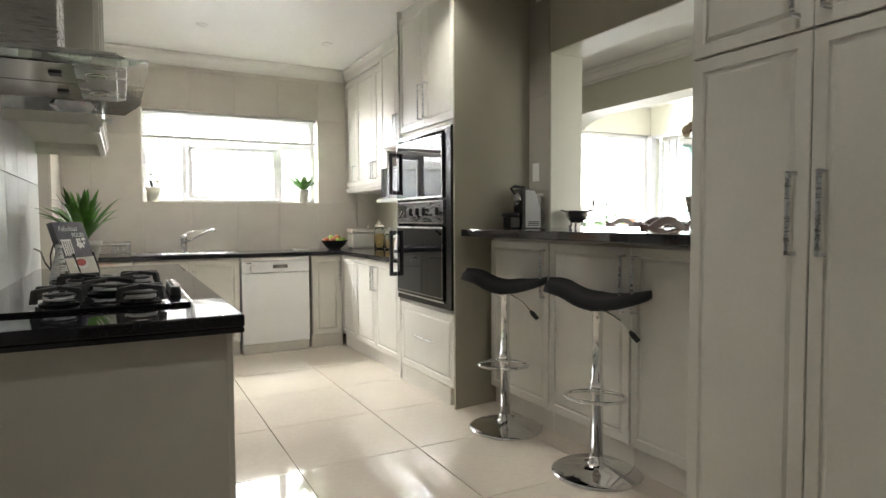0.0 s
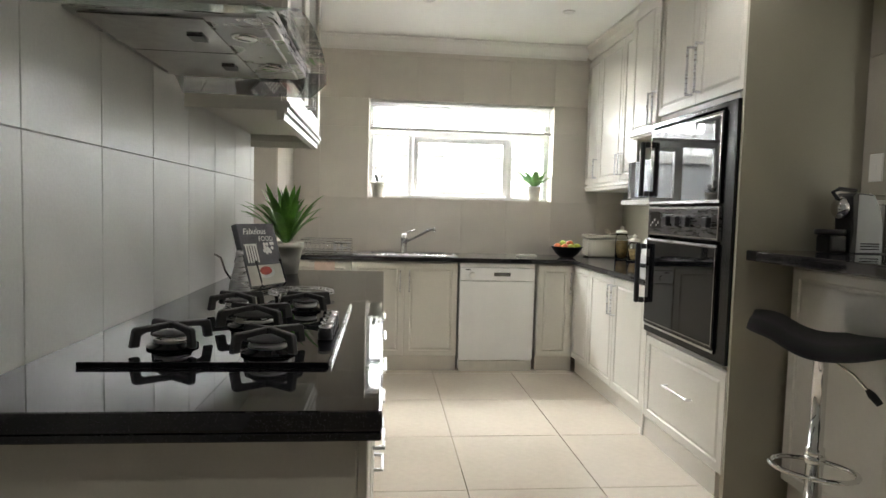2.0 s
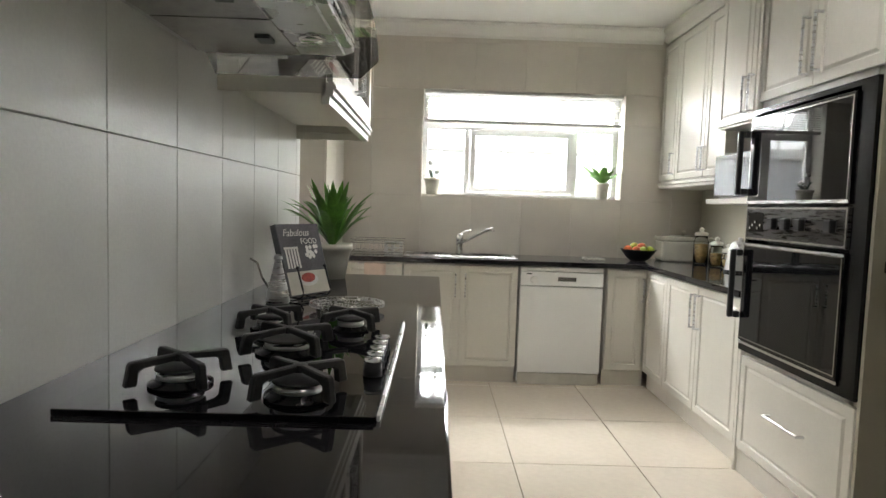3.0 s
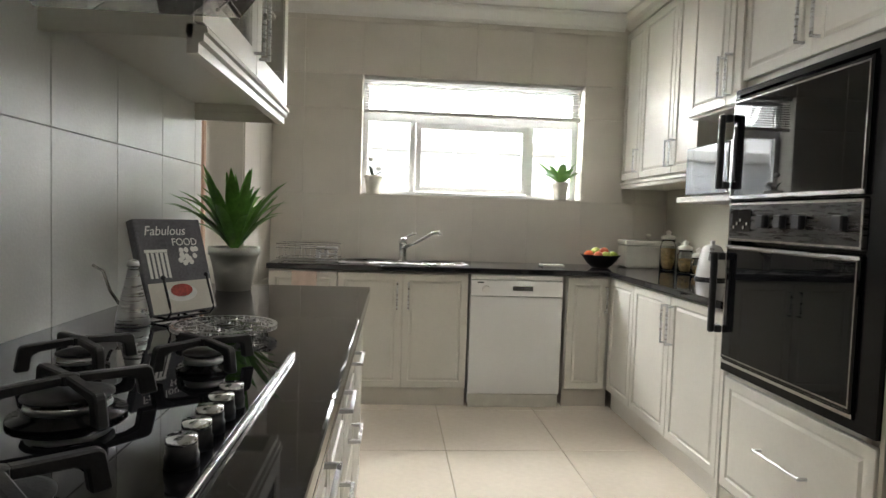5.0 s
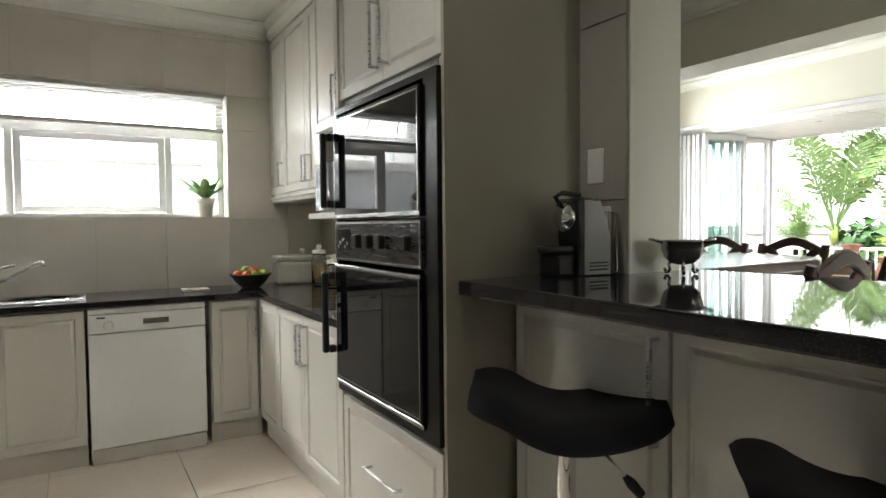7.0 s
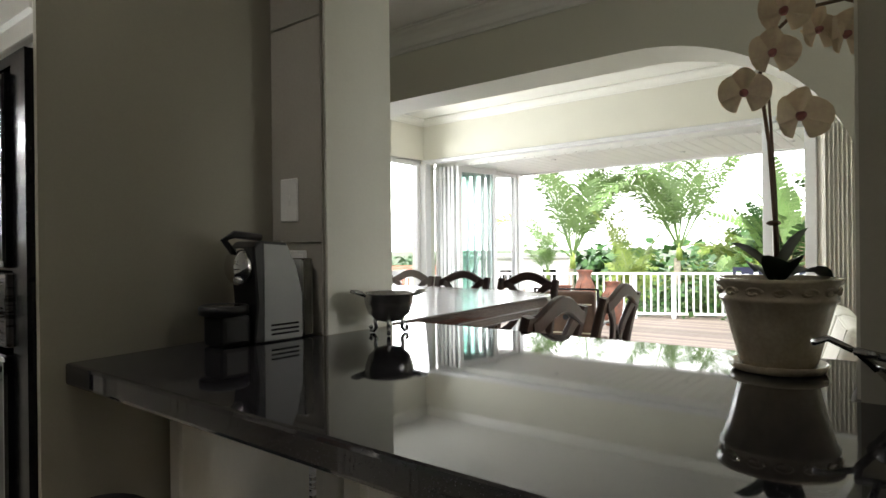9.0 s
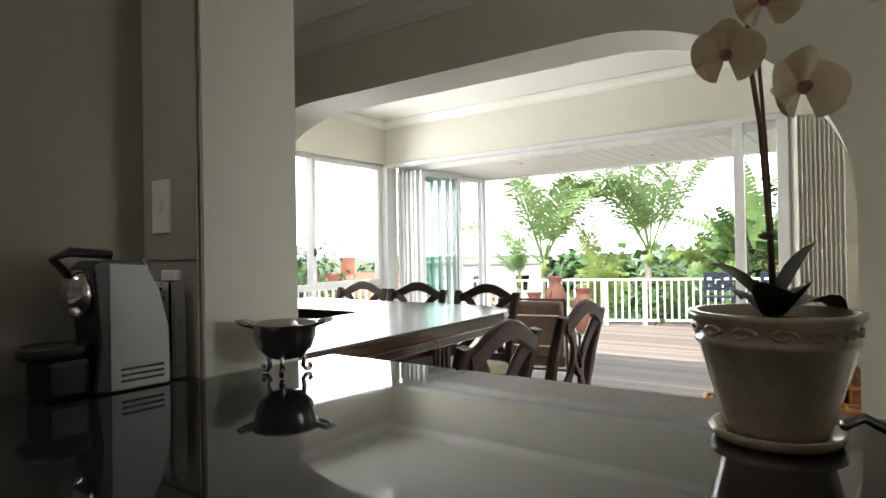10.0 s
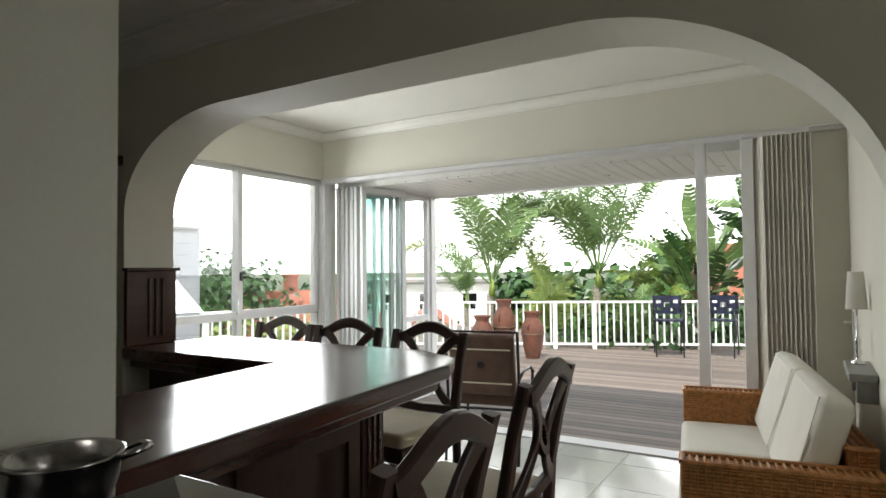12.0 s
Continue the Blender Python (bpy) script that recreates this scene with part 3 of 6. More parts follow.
for dd, z0, z1 in ((up, 1.36, 1.66), (lo, 0.77, 1.10)):
    h = box(0.02, 0.05, -0.062, -0.034, z0, z0 + 0.03, 0.004)
    box(0.02, 0.05, -0.062, -0.034, z1 - 0.03, z1, 0.004, h)
    box(0.022, 0.045, -0.088, -0.062, z0, z1, 0.006, h)
    part("handle", h, M["blackplastic"], dd, "black square bar handle")
cp = part("control_panel", box(0.045, W - 0.09, -0.030, -0.004, 1.15, 1.305, 0.003), M["darkpanel"], oven, "dark brushed metal control panel")
part("border", wall_with_hole("x", 0.048, W - 0.093, -0.0312, -0.0302, 1.153, 1.302, [(0.056, W - 0.101, 1.161, 1.294)]), M["pewter"], cp, "thin grey metal border")
part("display", box(0.075, 0.20, -0.0325, -0.0302, 1.19, 1.275, 0.001), M["blackglass"], cp)
for kx in (0.27, 0.37, 0.47, 0.66):
    part("knob", box(kx, kx + 0.045, -0.058, -0.0305, 1.205, 1.255, 0.005), M["blackplastic"], cp, "black square knob")
for k in range(5):
    part("switch", box(0.085 + 0.022 * k, 0.095 + 0.022 * k, -0.036, -0.0327, 1.20 + 0.014 * (k % 3), 1.212 + 0.014 * (k % 3), 0.001), M["chrome"], cp)

# dishwasher
dw = thing("dishwasher", "white freestanding dishwasher under the worktop", "dishwasher", pose(1.53, 5.93, 0))
part("body", box(0.004, 0.596, 0.02, 0.52, 0.02, 0.85), M["whitegood"], dw)
part("door", box(0.004, 0.596, -0.012, 0.018, 0.09, 0.715, 0.004), M["whitegood"], dw)
cpd = part("control_panel", box(0.004, 0.596, -0.018, 0.018, 0.72, 0.82, 0.005), M["whitegood"], dw)
part("knob", cylinder((0.10, -0.018, 0.76), (0.10, -0.036, 0.76), 0.026, 0.023, 20), M["whitepl"], cpd)
part("handle", box(0.27, 0.40, -0.0205, -0.0182, 0.755, 0.785, 0.001), M["pewter"], cpd, "recessed grey door grip")
part("label_bar", box(0.045, 0.085, -0.0200, -0.0182, 0.800, 0.808), M["blackplastic"], cpd, "small dark lettering")
part("top_edge", box(0.004, 0.596, -0.014, 0.018, 0.824, 0.852, 0.003), M["whitepl"], dw)
part("kick_plate", box(0.01, 0.59, 0.0, 0.018, 0.003, 0.085, 0.002), M["potgrey"], dw, "grey kick plate")

# worktop, L shaped
top = thing("worktop", "polished black granite worktop running round the corner", "worktop", I4)
part("slab", prism([(0.27, 5.905), (2.415, 5.905), (2.415, 4.572), (XW - 0.002, 4.572), (XW - 0.002, YW - 0.002), (0.27, YW - 0.002)], 0.858, 0.893, 0.006, None, 2), M["granite"], top)

# hob counter on the tiled wall
ISL = thing("hob_worktop", "polished black granite worktop carrying the gas hob", "worktop", I4)
part("slab", prism([(XL + 0.002, 2.315), (0.945, 2.315), (0.945, 4.72), (XL + 0.002, 4.72)], 0.865, 0.902, 0.006, None, 2), M["granite"], ISL)
part("edge_lip", box(0.9225, 0.9435, 2.3385, 4.719, 0.848, 0.8645, 0.003), M["granite"], ISL, "polished granite edge strip")
part("edge_lip", box(XL + 0.003, 0.9435, 2.3165, 2.338, 0.848, 0.8645, 0.003), M["granite"], ISL, "polished granite edge strip")
base = thing("hob_cabinet", "cream drawer cabinets under the hob", "cabinet", FRONT_W(0.90, 2.36))
part("end_panel", box(0, 0.02, 0.0, 0.70, 0.0, 0.863, 0.002), M["wall"], base, "beige painted end panel")
part("body", box(0.021, 2.32, 0.002, 0.70, 0.115, 0.863), M["cab"], base)
part("plinth", box(0.021, 2.32, 0.03, 0.70, 0, 0.114), M["walltile2"], base, "cream tiled plinth")
xs = [0.02, 0.50, 0.98, 1.36, 1.82, 2.32]
for k, (a, b) in enumerate(zip(xs, xs[1:])):
    if k in (0, 4):
        rows = [(0.12, 0.86)]
    else:
        rows = [(0.12, 0.40), (0.40, 0.64), (0.64, 0.86)]
    for lo_, hi_ in rows:
        d = part("drawer_front" if len(rows) > 1 else "door", panel_door(b - a - 0.006, hi_ - lo_ - 0.006), M["cab"], base, at=pose(a + 0.003, 0, lo_ + 0.003))
        if len(rows) > 1:
            part("handle", moved(square_handle(0.15, 0.005, 0.028), pose((b - a) / 2 - 0.075, -0.02, (hi_ - lo_) * 0.62, 0, 90, 0)), M["steel"], d, "brushed steel bar handle")

# breakfast bar through the hatch
bar = thing("bar_counter", "polished black granite breakfast bar through the serving hatch", "counter", I4)
part("slab", prism([(2.455, 1.96), (XW - 0.002, 1.96), (XW - 0.002, 2.406), (3.40, 2.406), (3.40, 3.559), (XW - 0.002, 3.559), (XW - 0.002, 3.782), (2.47, 3.710)], 1.076, BAR_Z, 0.007, None, 2), M["granite"], bar)
for k, (y0, w, hx) in enumerate(((3.715, 0.59, 0.555), (3.12, 0.60, 0.565), (2.515, 0.55, 0.035))):
    cabinet("bar_cabinet", "cream bar base cabinet with a tall moulded door", FRONT_E(2.71, y0), w, 0.32, 0, 1.07, [(0, w, 0.12, 1.05, hx, 0.74, 0.27, False)], 0.115, "cabinets under the breakfast bar")

# pantry cupboard
pantry = thing("pantry_cupboard", "tall cream pantry cupboard with moulded doors", "cupboard", FRONT_E(2.42, 1.95))
part("body", box(0.0, 1.60, 0.002, 0.60, 0.115, CEIL - 0.001, 0.003), M["cab"], pantry)
part("plinth", box(0.0, 1.60, 0.02, 0.60, 0, 0.114), M["walltile2"], pantry, "cream tiled plinth")
for x0, x1, hx in ((0.0, 0.42, 0.375), (0.42, 0.84, 0.465), (0.84, 1.22, 1.18), (1.22, 1.60, 1.26)):
    for z0, z1, hz in ((0.12, 1.72, 1.065), (1.725, 2.60, 1.76)):
        d = part("door", panel_door(x1 - x0 - 0.004, z1 - z0 - 0.004), M["cab"], pantry, at=pose(x0 + 0.002, 0, z0 + 0.002))
        part("handle", moved(square_handle(0.25, 0.006, 0.03), pose(hx - x0, -0.02, hz - z0)), M["steel"], d, "brushed steel bar handle")

# ---- kitchen window ----
win = thing("window_1", "wide white kitchen window with a top light and a wide middle sash", "window", I4, kind="structure")
WX0, WX1, WZ0, WZ1, WY = 0.797, 2.39, 1.344, 2.18, YW + 0.16
part("window_frame", wall_with_hole("x", WX0, WX1, WY, WY + 0.06, WZ0, WZ1, [(WX0 + 0.04, 1.14, WZ0 + 0.04, 1.89), (1.18, 2.02, WZ0 + 0.04, 1.89), (2.06, WX1 - 0.04, WZ0 + 0.04, 1.89), (WX0 + 0.04, WX1 - 0.04, 1.945, WZ1 - 0.04)]), M["alu"], win)
part("sash", wall_with_hole("x", 1.185, 2.015, WY - 0.02, WY + 0.02, WZ0 + 0.045, 1.885, [(1.225, 1.975, WZ0 + 0.08, 1.845)]), M["alu"], win)
for x0, x1, z0, z1 in ((WX0 + 0.04, 1.14, WZ0 + 0.04, 1.89), (1.225, 1.975, WZ0 + 0.08, 1.845), (2.06, WX1 - 0.04, WZ0 + 0.04, 1.89), (WX0 + 0.04, WX1 - 0.04, 1.945, WZ1 - 0.04)):
    g = part("pane", box(x0, x1, WY + 0.025, WY + 0.03, z0, z1), M["glass"], win)
    g.visible_shadow = False
part("window_sill", box(WX0 + 0.002, WX1 - 0.002, YW + 0.002, WY - 0.001, WZ0 + 0.001, WZ0 + 0.012), M["walltile2"], win, "pale tiled inner sill")

bars = thing("burglar_bars", "white curved burglar bars outside the kitchen window", "bars", I4)
for k in range(6):
    x = 0.95 + 0.27 * k
    part("bar", tube([(x, WY + 0.12, 1.36), (x + 0.01, WY + 0.20, 1.55), (x, WY + 0.22, 1.75), (x + 0.01, WY + 0.20, 1.95), (x, WY + 0.12, 2.16)], 0.010, 6), M["alu"], bars)
part("rail", tube([(0.80, WY + 0.12, 1.38), (2.39, WY + 0.12, 1.38)], 0.006, 6), M["alu"], bars)
part("rail", tube([(0.80, WY + 0.12, 2.14), (2.39, WY + 0.12, 2.14)], 0.006, 6), M["alu"], bars)

blind = thing("venetian_blind", "white venetian blind half drawn up over the window", "blind", pose(0, YW + 0.045, 0))
part("head_rail", box(WX0 + 0.01, WX1 - 0.01, -0.02, 0.02, 2.155, 2.178, 0.003), M["slat"], blind)
slat_me = mesh_of("slat", box(WX0 + 0.012, WX1 - 0.012, -0.0125, 0.0125, -0.0006, 0.0006), M["slat"])
for k in range(11):
    s = new("slat", slat_me)
    s.parent = blind
    s.matrix_basis = pose(0, 0, 2.145 - 0.0175 * k, -6, 0, 0)
part("bottom_rail", box(WX0 + 0.012, WX1 - 0.012, -0.014, 0.014, 1.928, 1.952, 0.003), M["slat"], blind)
for x in (1.11, 1.59, 2.09):
    part("cord", cylinder((x, -0.016, 1.95), (x, -0.016, 2.16), 0.0012, None, 5), M["slat"], blind)


def pot_bm(r0, r1, h, rim=0.012):
    return lathe([(r0 * 0.2, 0), (r0, 0), (r0 + (r1 - r0) * 0.5, h * 0.5), (r1 * 0.98, h - rim * 1.6), (r1 * 1.06, h - rim * 1.5), (r1 * 1.06, h), (r1 * 0.94, h), (r1 * 0.90, h - 0.02), (0.001, h - 0.022)], 28)


def leaf_blade(length, width, bend, fold=0.15, n=7):
    """A long arching leaf along +x, rising then bending down."""
    bm = bmesh.new()
    rows = []
    for k in range(n + 1):
        s = k / n
        w = width * math.sin(math.pi * min(1, 0.08 + s * 0.92)) ** 0.7
        a = bend * s
        x = length * (s - 0.25 * abs(bend) * s * s)
        z = length * (0.55 * s - 0.5 * bend * s * s)
        rows.append([bm.verts.new((x, -w / 2, z + fold * w)), bm.verts.new((x, 0, z)), bm.verts.new((x, w / 2, z + fold * w))])
    for a, b in zip(rows, rows[1:]):
        bm.faces.new((a[0], a[1], b[1], b[0]))
        bm.faces.new((a[1], a[2], b[2], b[1]))
    return bm


def potted(name, label, m, pot, leaves, mat, n, seed, length, width, zt, wild=0.3, upright=20, pot_mat=None):
    rnd = random.Random(seed)
    t = thing(name, label, "potted plant", m)
    part("pot", pot, pot_mat or M["potgrey"], t, smooth=True)
    for k in range(n):
        L = length * rnd.uniform(0.65, 1.1)
        a = 360 * k / n * 2.618 + rnd.uniform(-12, 12)
        bm = leaf_blade(L, width * rnd.uniform(0.8, 1.15), rnd.uniform(0.2, 1.0))
        tilt = -rnd.uniform(upright, upright + 55) * (1 - 0.45 * k / n)
        part("leaf", bm, mat, t, smooth=True, at=pose(0.012 * math.cos(radians(a)), 0.012 * math.sin(radians(a)), zt, 0, 0, a) @ pose(0, 0, 0, 0, tilt * 0.75, 0))
    return t


potted("potted_plant", "leafy green plant in a small pale clay pot on the sill", pose(2.255, YW + 0.07, WZ0 + 0.012), pot_bm(0.042, 0.058, 0.13), None, M["houseplant"], 26, 4, 0.22, 0.055, 0.12, upright=18)
mini = potted("potted_orchid", "small white-flowered plant in a pale clay pot on the sill", pose(0.885, YW + 0.07, WZ0 + 0.012), pot_bm(0.048, 0.065, 0.13), None, M["blade"], 4, 6, 0.10, 0.03, 0.12)
for sx, sz in ((-0.02, 0.13), (0.035, 0.06)):
    part("stem", tube([(0, 0, 0.12), (sx * 0.5, 0, 0.12 + sz * 0.6), (sx, 0, 0.12 + sz)], 0.003, 5), M["stem"], mini)
    part("bloom", ball((sx, 0, 0.12 + sz), 0.022, 1.1, 0.7, 0.9, 10), M["print_white"], mini, smooth=True)

# ---- sink, tap and rack ----
sink = thing("sink", "stainless steel double sink set into the granite", "sink", pose(0, 0, 0.8935))
part("rim", prism([(0.69 + 0.03, 6.00), (1.50, 6.00), (1.53, 6.03), (1.53, 6.37), (1.50, 6.40), (0.72, 6.40), (0.69, 6.37), (0.69, 6.03)], 0.0, 0.006, 0.002), M["steel"], sink)
for cx in (0.90, 1.32):
    ring = lathe([(0.10, 0.001), (0.165, 0.0065), (0.178, 0.012), (0.184, 0.0085), (0.186, 0.006)], 36)
    part("basin", moved(ring, pose(cx, 6.20, 0.0) @ Matrix.Diagonal((1, 0.95, 1, 1))), M["chrome"], sink, smooth=True)
    part("drain", moved(lathe([(0.01, 0.0068), (0.04, 0.0072), (0.044, 0.0066)], 20), pose(cx, 6.20, 0)), M["pewter"], sink, smooth=True)
tap = thing("mixer_tap", "chrome mixer tap with a long straight spout", "tap", pose(1.105, 6.24, 0.90) @ Matrix.Scale(1.25, 4))
part("body", lathe([(0.026, 0), (0.028, 0.004), (0.022, 0.012), (0.021, 0.085), (0.024, 0.09), (0.024, 0.115), (0.016, 0.125), (0.001, 0.127)], 20), M["chrome"], tap, smooth=True)
part("spout", tube([(0, -0.01, 0.07), (0.06, -0.05, 0.10), (0.15, -0.11, 0.155), (0.185, -0.13, 0.165), (0.19, -0.135, 0.15)], 0.009, 10), M["chrome"], tap, smooth=True)
part("lever", tube([(0, 0, 0.12), (0.03, 0.012, 0.14), (0.075, 0.02, 0.15)], 0.006, 8), M["chrome"], tap, smooth=True)

rack = thing("dish_rack", "chrome wire dish rack beside the sink", "dish rack", pose(0.50, 6.20, 0.8935))
for z in (0.02, 0.085, 0.11):
    part("wire", tube([(-0.20, -0.13, z), (0.19, -0.13, z), (0.19, 0.13, z), (-0.20, 0.13, z), (-0.20, -0.13, z)], 0.003, 6), M["chrome"], rack)
for k in range(12):
    x = -0.19 + 0.034 * k
    part("wire", tube([(x, -0.13, 0.085), (x, -0.13, 0.02), (x, 0.13, 0.02), (x, 0.13, 0.085)], 0.0018, 5), M["chrome"], rack)
part("cutlery_basket", wall_with_hole("x", 0.05, 0.18, -0.125, -0.06, 0.004, 0.095, [(0.07, 0.10, 0.02, 0.045), (0.12, 0.16, 0.02, 0.045), (0.07, 0.10, 0.055, 0.08), (0.12, 0.16, 0.055, 0.08)]), M["steel"], rack)

towel = thing("dishcloth", "pale pink dishcloth over the cabinet rail", "dishcloth", pose(0.50, 5.92, 0.66))
cl = bmesh.new()
rows_ = []
for k in range(9):
    x = -0.075 + 0.15 * k / 8
    rows_.append([cl.verts.new((x, 0.004 * math.sin(k * 1.7) + yo, z)) for yo, z in ((0.012, 0.10), (-0.004, 0.186), (-0.012, 0.19), (-0.02, 0.18), (-0.022, 0.02))])
for a, b in zip(rows_, rows_[1:]):
    for i in range(4):
        cl.faces.new((a[i], a[i + 1], b[i + 1], b[i]))
part("cloth", cl, M["towel"], towel, smooth=True)
part("rail", tube([(-0.12, 0.012, 0.183), (-0.12, -0.008, 0.183), (0.14, -0.008, 0.183), (0.14, 0.012, 0.183)], 0.004, 6), M["steel"], towel)

# ---- right-hand worktop clutter ----
bowl = thing("fruit_bowl", "dark wire bowl filled with apples and red fruit", "bowl", pose(2.46, 6.20, 0.8935))
part("bowl", lathe([(0.05, 0), (0.06, 0.004), (0.09, 0.03), (0.13, 0.085), (0.137, 0.09), (0.128, 0.086), (0.086, 0.034), (0.002, 0.012)], 28), M["iron"], bowl, smooth=True)
rnd = random.Random(3)
for k in range(11):
    a = k * 2.4
    r = 0.085 if k < 8 else 0.03
    part("fruit", ball((r * math.cos(a), r * math.sin(a), 0.085 + (0.025 if k >= 8 else 0)), 0.034, 1, 1, 0.92, 12), M["apple"] if k in (0, 2, 5, 8, 9) else M["orange"], bowl, smooth=True)
tin = thing("bread_tin", "cream enamel bread bin with a knobbed lid", "bread bin", pose(2.85, 6.33, 0.8935, 0, 0, -4) @ Matrix.Diagonal((1.25, 1.1, 1.25, 1)))
part("body", box(-0.15, 0.15, -0.09, 0.09, 0, 0.125, 0.02, None, 3), M["whiteceramic"], tin, smooth=False)
ld = part("lid", box(-0.155, 0.155, -0.095, 0.095, 0.1255, 0.155, 0.012, None, 2), M["whiteceramic"], tin)
part("knob", moved(lathe([(0.006, 0), (0.01, 0.012), (0.018, 0.022), (0.014, 0.034), (0.001, 0.038)], 14), pose(0, 0, 0.155)), M["whiteceramic"], ld, smooth=True)


def jar(x, y, r, h, fill, label):
    t = thing("storage_jar", label, "jar", pose(x, y, 0.8935), "glass jars on the worktop")
    g = part("glass", lathe([(r * 0.9, 0), (r, 0.006), (r, h * 0.8), (r * 0.82, h * 0.9), (r * 0.82, h), (r * 0.76, h), (r * 0.76, h * 0.9), (r * 0.93, h * 0.79), (r * 0.93, 0.012), (0.001, 0.01)], 24), M["glass"], t, smooth=True)
    part("contents", lathe([(r * 0.85, 0.0125), (r * 0.9, 0.02), (r * 0.9, h * fill), (0.001, h * fill + 0.006)], 20), M["pasta"], t, smooth=True)
    lid = part("lid", lathe([(r * 0.86, h + 0.0005), (r * 0.9, h + 0.004), (r * 0.9, h + 0.022), (r * 0.5, h + 0.03), (0.012, h + 0.034), (0.022, h + 0.05), (0.001, h + 0.065)], 24), M["whiteceramic"], t, smooth=True)
    return t


jar(2.89, 6.10, 0.052, 0.21, 0.7, "tall glass jar of dry pasta with a ceramic lid")
jar(2.925, 5.92, 0.050, 0.15, 0.6, "medium glass jar of dry biscuits with a ceramic lid")
jar(2.94, 5.78, 0.045, 0.11, 0.5, "small glass jar with a ceramic lid")
kettle = thing("kettle", "pearl white electric kettle with a black base", "kettle", pose(2.90, 5.55, 0.8945, 0, 0, 150))
part("body", lathe([(0.075, 0), (0.085, 0.01), (0.078, 0.08), (0.06, 0.17), (0.05, 0.19), (0.03, 0.2), (0.012, 0.204), (0.016, 0.222), (0.001, 0.226)], 26), M["pearl"], kettle, smooth=True)
part("handle", tube([(0, -0.06, 0.18), (0, -0.12, 0.17), (0, -0.13, 0.10), (0, -0.085, 0.03)], 0.011, 8), M["blackplastic"], kettle, smooth=True)
part("spout", tube([(0, 0.06, 0.12), (0, 0.09, 0.15), (0, 0.105, 0.185)], 0.015, 10, radii=[0.02, 0.016, 0.011]), M["steel"], kettle, smooth=True)
part("base", lathe([(0.088, -0.0008), (0.09, 0.004), (0.09, 0.012), (0.0855, 0.014)], 24), M["blackplastic"], kettle)
# pale slabs that stand in for the window's reflection on the granite
glints = thing("tile_trivet", "pale square slabs standing in for the window's reflection on the worktop", "coasters", pose(2.12, 6.20, 0.8935))
for k in range(2):
    part("glint_slab", box(-0.075, 0.075, -0.06, 0.06, 0.008 * k, 0.008 * k + 0.007, 0.002), M["whiteceramic"], glints)

micro = thing("microwave", "silver microwave with a mirrored door in the niche", "microwave", FRONT_E(2.60, 5.305) @ pose(0, 0, -0.045))
part("body", box(0.0, 0.52, 0.02, 0.38, 1.40, 1.665, 0.006), M["whitegood"], micro)
part("door", box(0.01, 0.42, -0.012, 0.018, 1.41, 1.655, 0.004), M["mirrorglass"], micro, "mirrored silver door")
part("control_panel", box(0.425, 0.515, -0.008, 0.018, 1.41, 1.655, 0.003), M["steel"], micro)
shelf = thing("microwave_shelf", "white shelf carrying the microwave", "shelf", FRONT_E(2.56, 5.33))
part("board", box(0.0, 0.74, 0.0, 0.46, 1.325, 1.354, 0.003), M["whitepl"], shelf)
part("side_panel", box(0.0, 0.016, 0.09, 0.46, 1.355, 1.768), M["cab"], shelf)

# ---- wall cabinet and hood on the tiled wall ----
wc = thing("glazed_wall_cabinet", "cream wall cabinet with glazed doors beside the hood", "cabinet", FRONT_W(0.54, 3.68))
CW = 1.16
part("side_panel", box(0, 0.018, 0.0, 0.358, 1.62, CEIL - 0.002, 0.001), M["cab"], wc)
part("side_panel", box(CW - 0.018, CW, 0.0, 0.358, 1.62, CEIL - 0.002, 0.001), M["cab"], wc)
part("bottom_board", box(0.019, CW - 0.019, 0.0, 0.358, 1.655, 1.675), M["cab"], wc)
part("shelf", box(0.019, CW - 0.019, 0.03, 0.345, 2.02, 2.036), M["cab"], wc)
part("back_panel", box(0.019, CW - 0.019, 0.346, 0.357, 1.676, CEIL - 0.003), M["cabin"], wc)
part("top_board", box(0.019, CW - 0.019, 0.0, 0.345, 2.66, CEIL - 0.003), M["cab"], wc)
for x0, x1, hx in ((0.0, CW / 2, CW / 2 - 0.04), (CW / 2, CW, 0.04)):
    w = x1 - x0
    d = part("door", wall_with_hole("x", 0.002, w - 0.002, -0.021, -0.001, 1.66, 2.65, [(0.07, w - 0.07, 1.74, 2.57)]), M["cab"], wc, at=pose(x0, 0, 0))
    part("pane", box(0.072, w - 0.072, -0.012, -0.008, 1.742, 2.568), M["glass"], d).visible_shadow = False
    part("handle", moved(square_handle(0.22, 0.005, 0.028), pose(hx, -0.021, 1.72)), M["steel"], d, "brushed steel bar handle")
part("pelmet", moved(sweep_profile([(0.0, 1.655), (-0.03, 1.65), (-0.034, 1.635), (-0.024, 1.632), (-0.024, 1.615), (-0.012, 1.61), (-0.012, 1.585), (0.016, 1.583), (0.016, 1.655)], CW), I4), M["cab"], wc, "stepped cream pelmet moulding")
part("end_board", box(CW - 0.018, CW, 0.017, 0.357, 1.585, 1.618), M["cab"], wc)
for k, (gx, gz) in enumerate(((0.18, 1.676), (0.34, 1.676), (0.75, 1.676), (0.95, 1.676), (0.25, 2.037), (0.5, 2.037), (0.85, 2.037))):
    part("glass_bowl", moved(lathe([(0.02, 0), (0.022, 0.004), (0.05, 0.05), (0.055, 0.08), (0.052, 0.08), (0.045, 0.05), (0.001, 0.008)], 16), pose(gx, 0.18, gz)), M["whiteceramic"], wc, "white ceramic bowl inside", smooth=True)

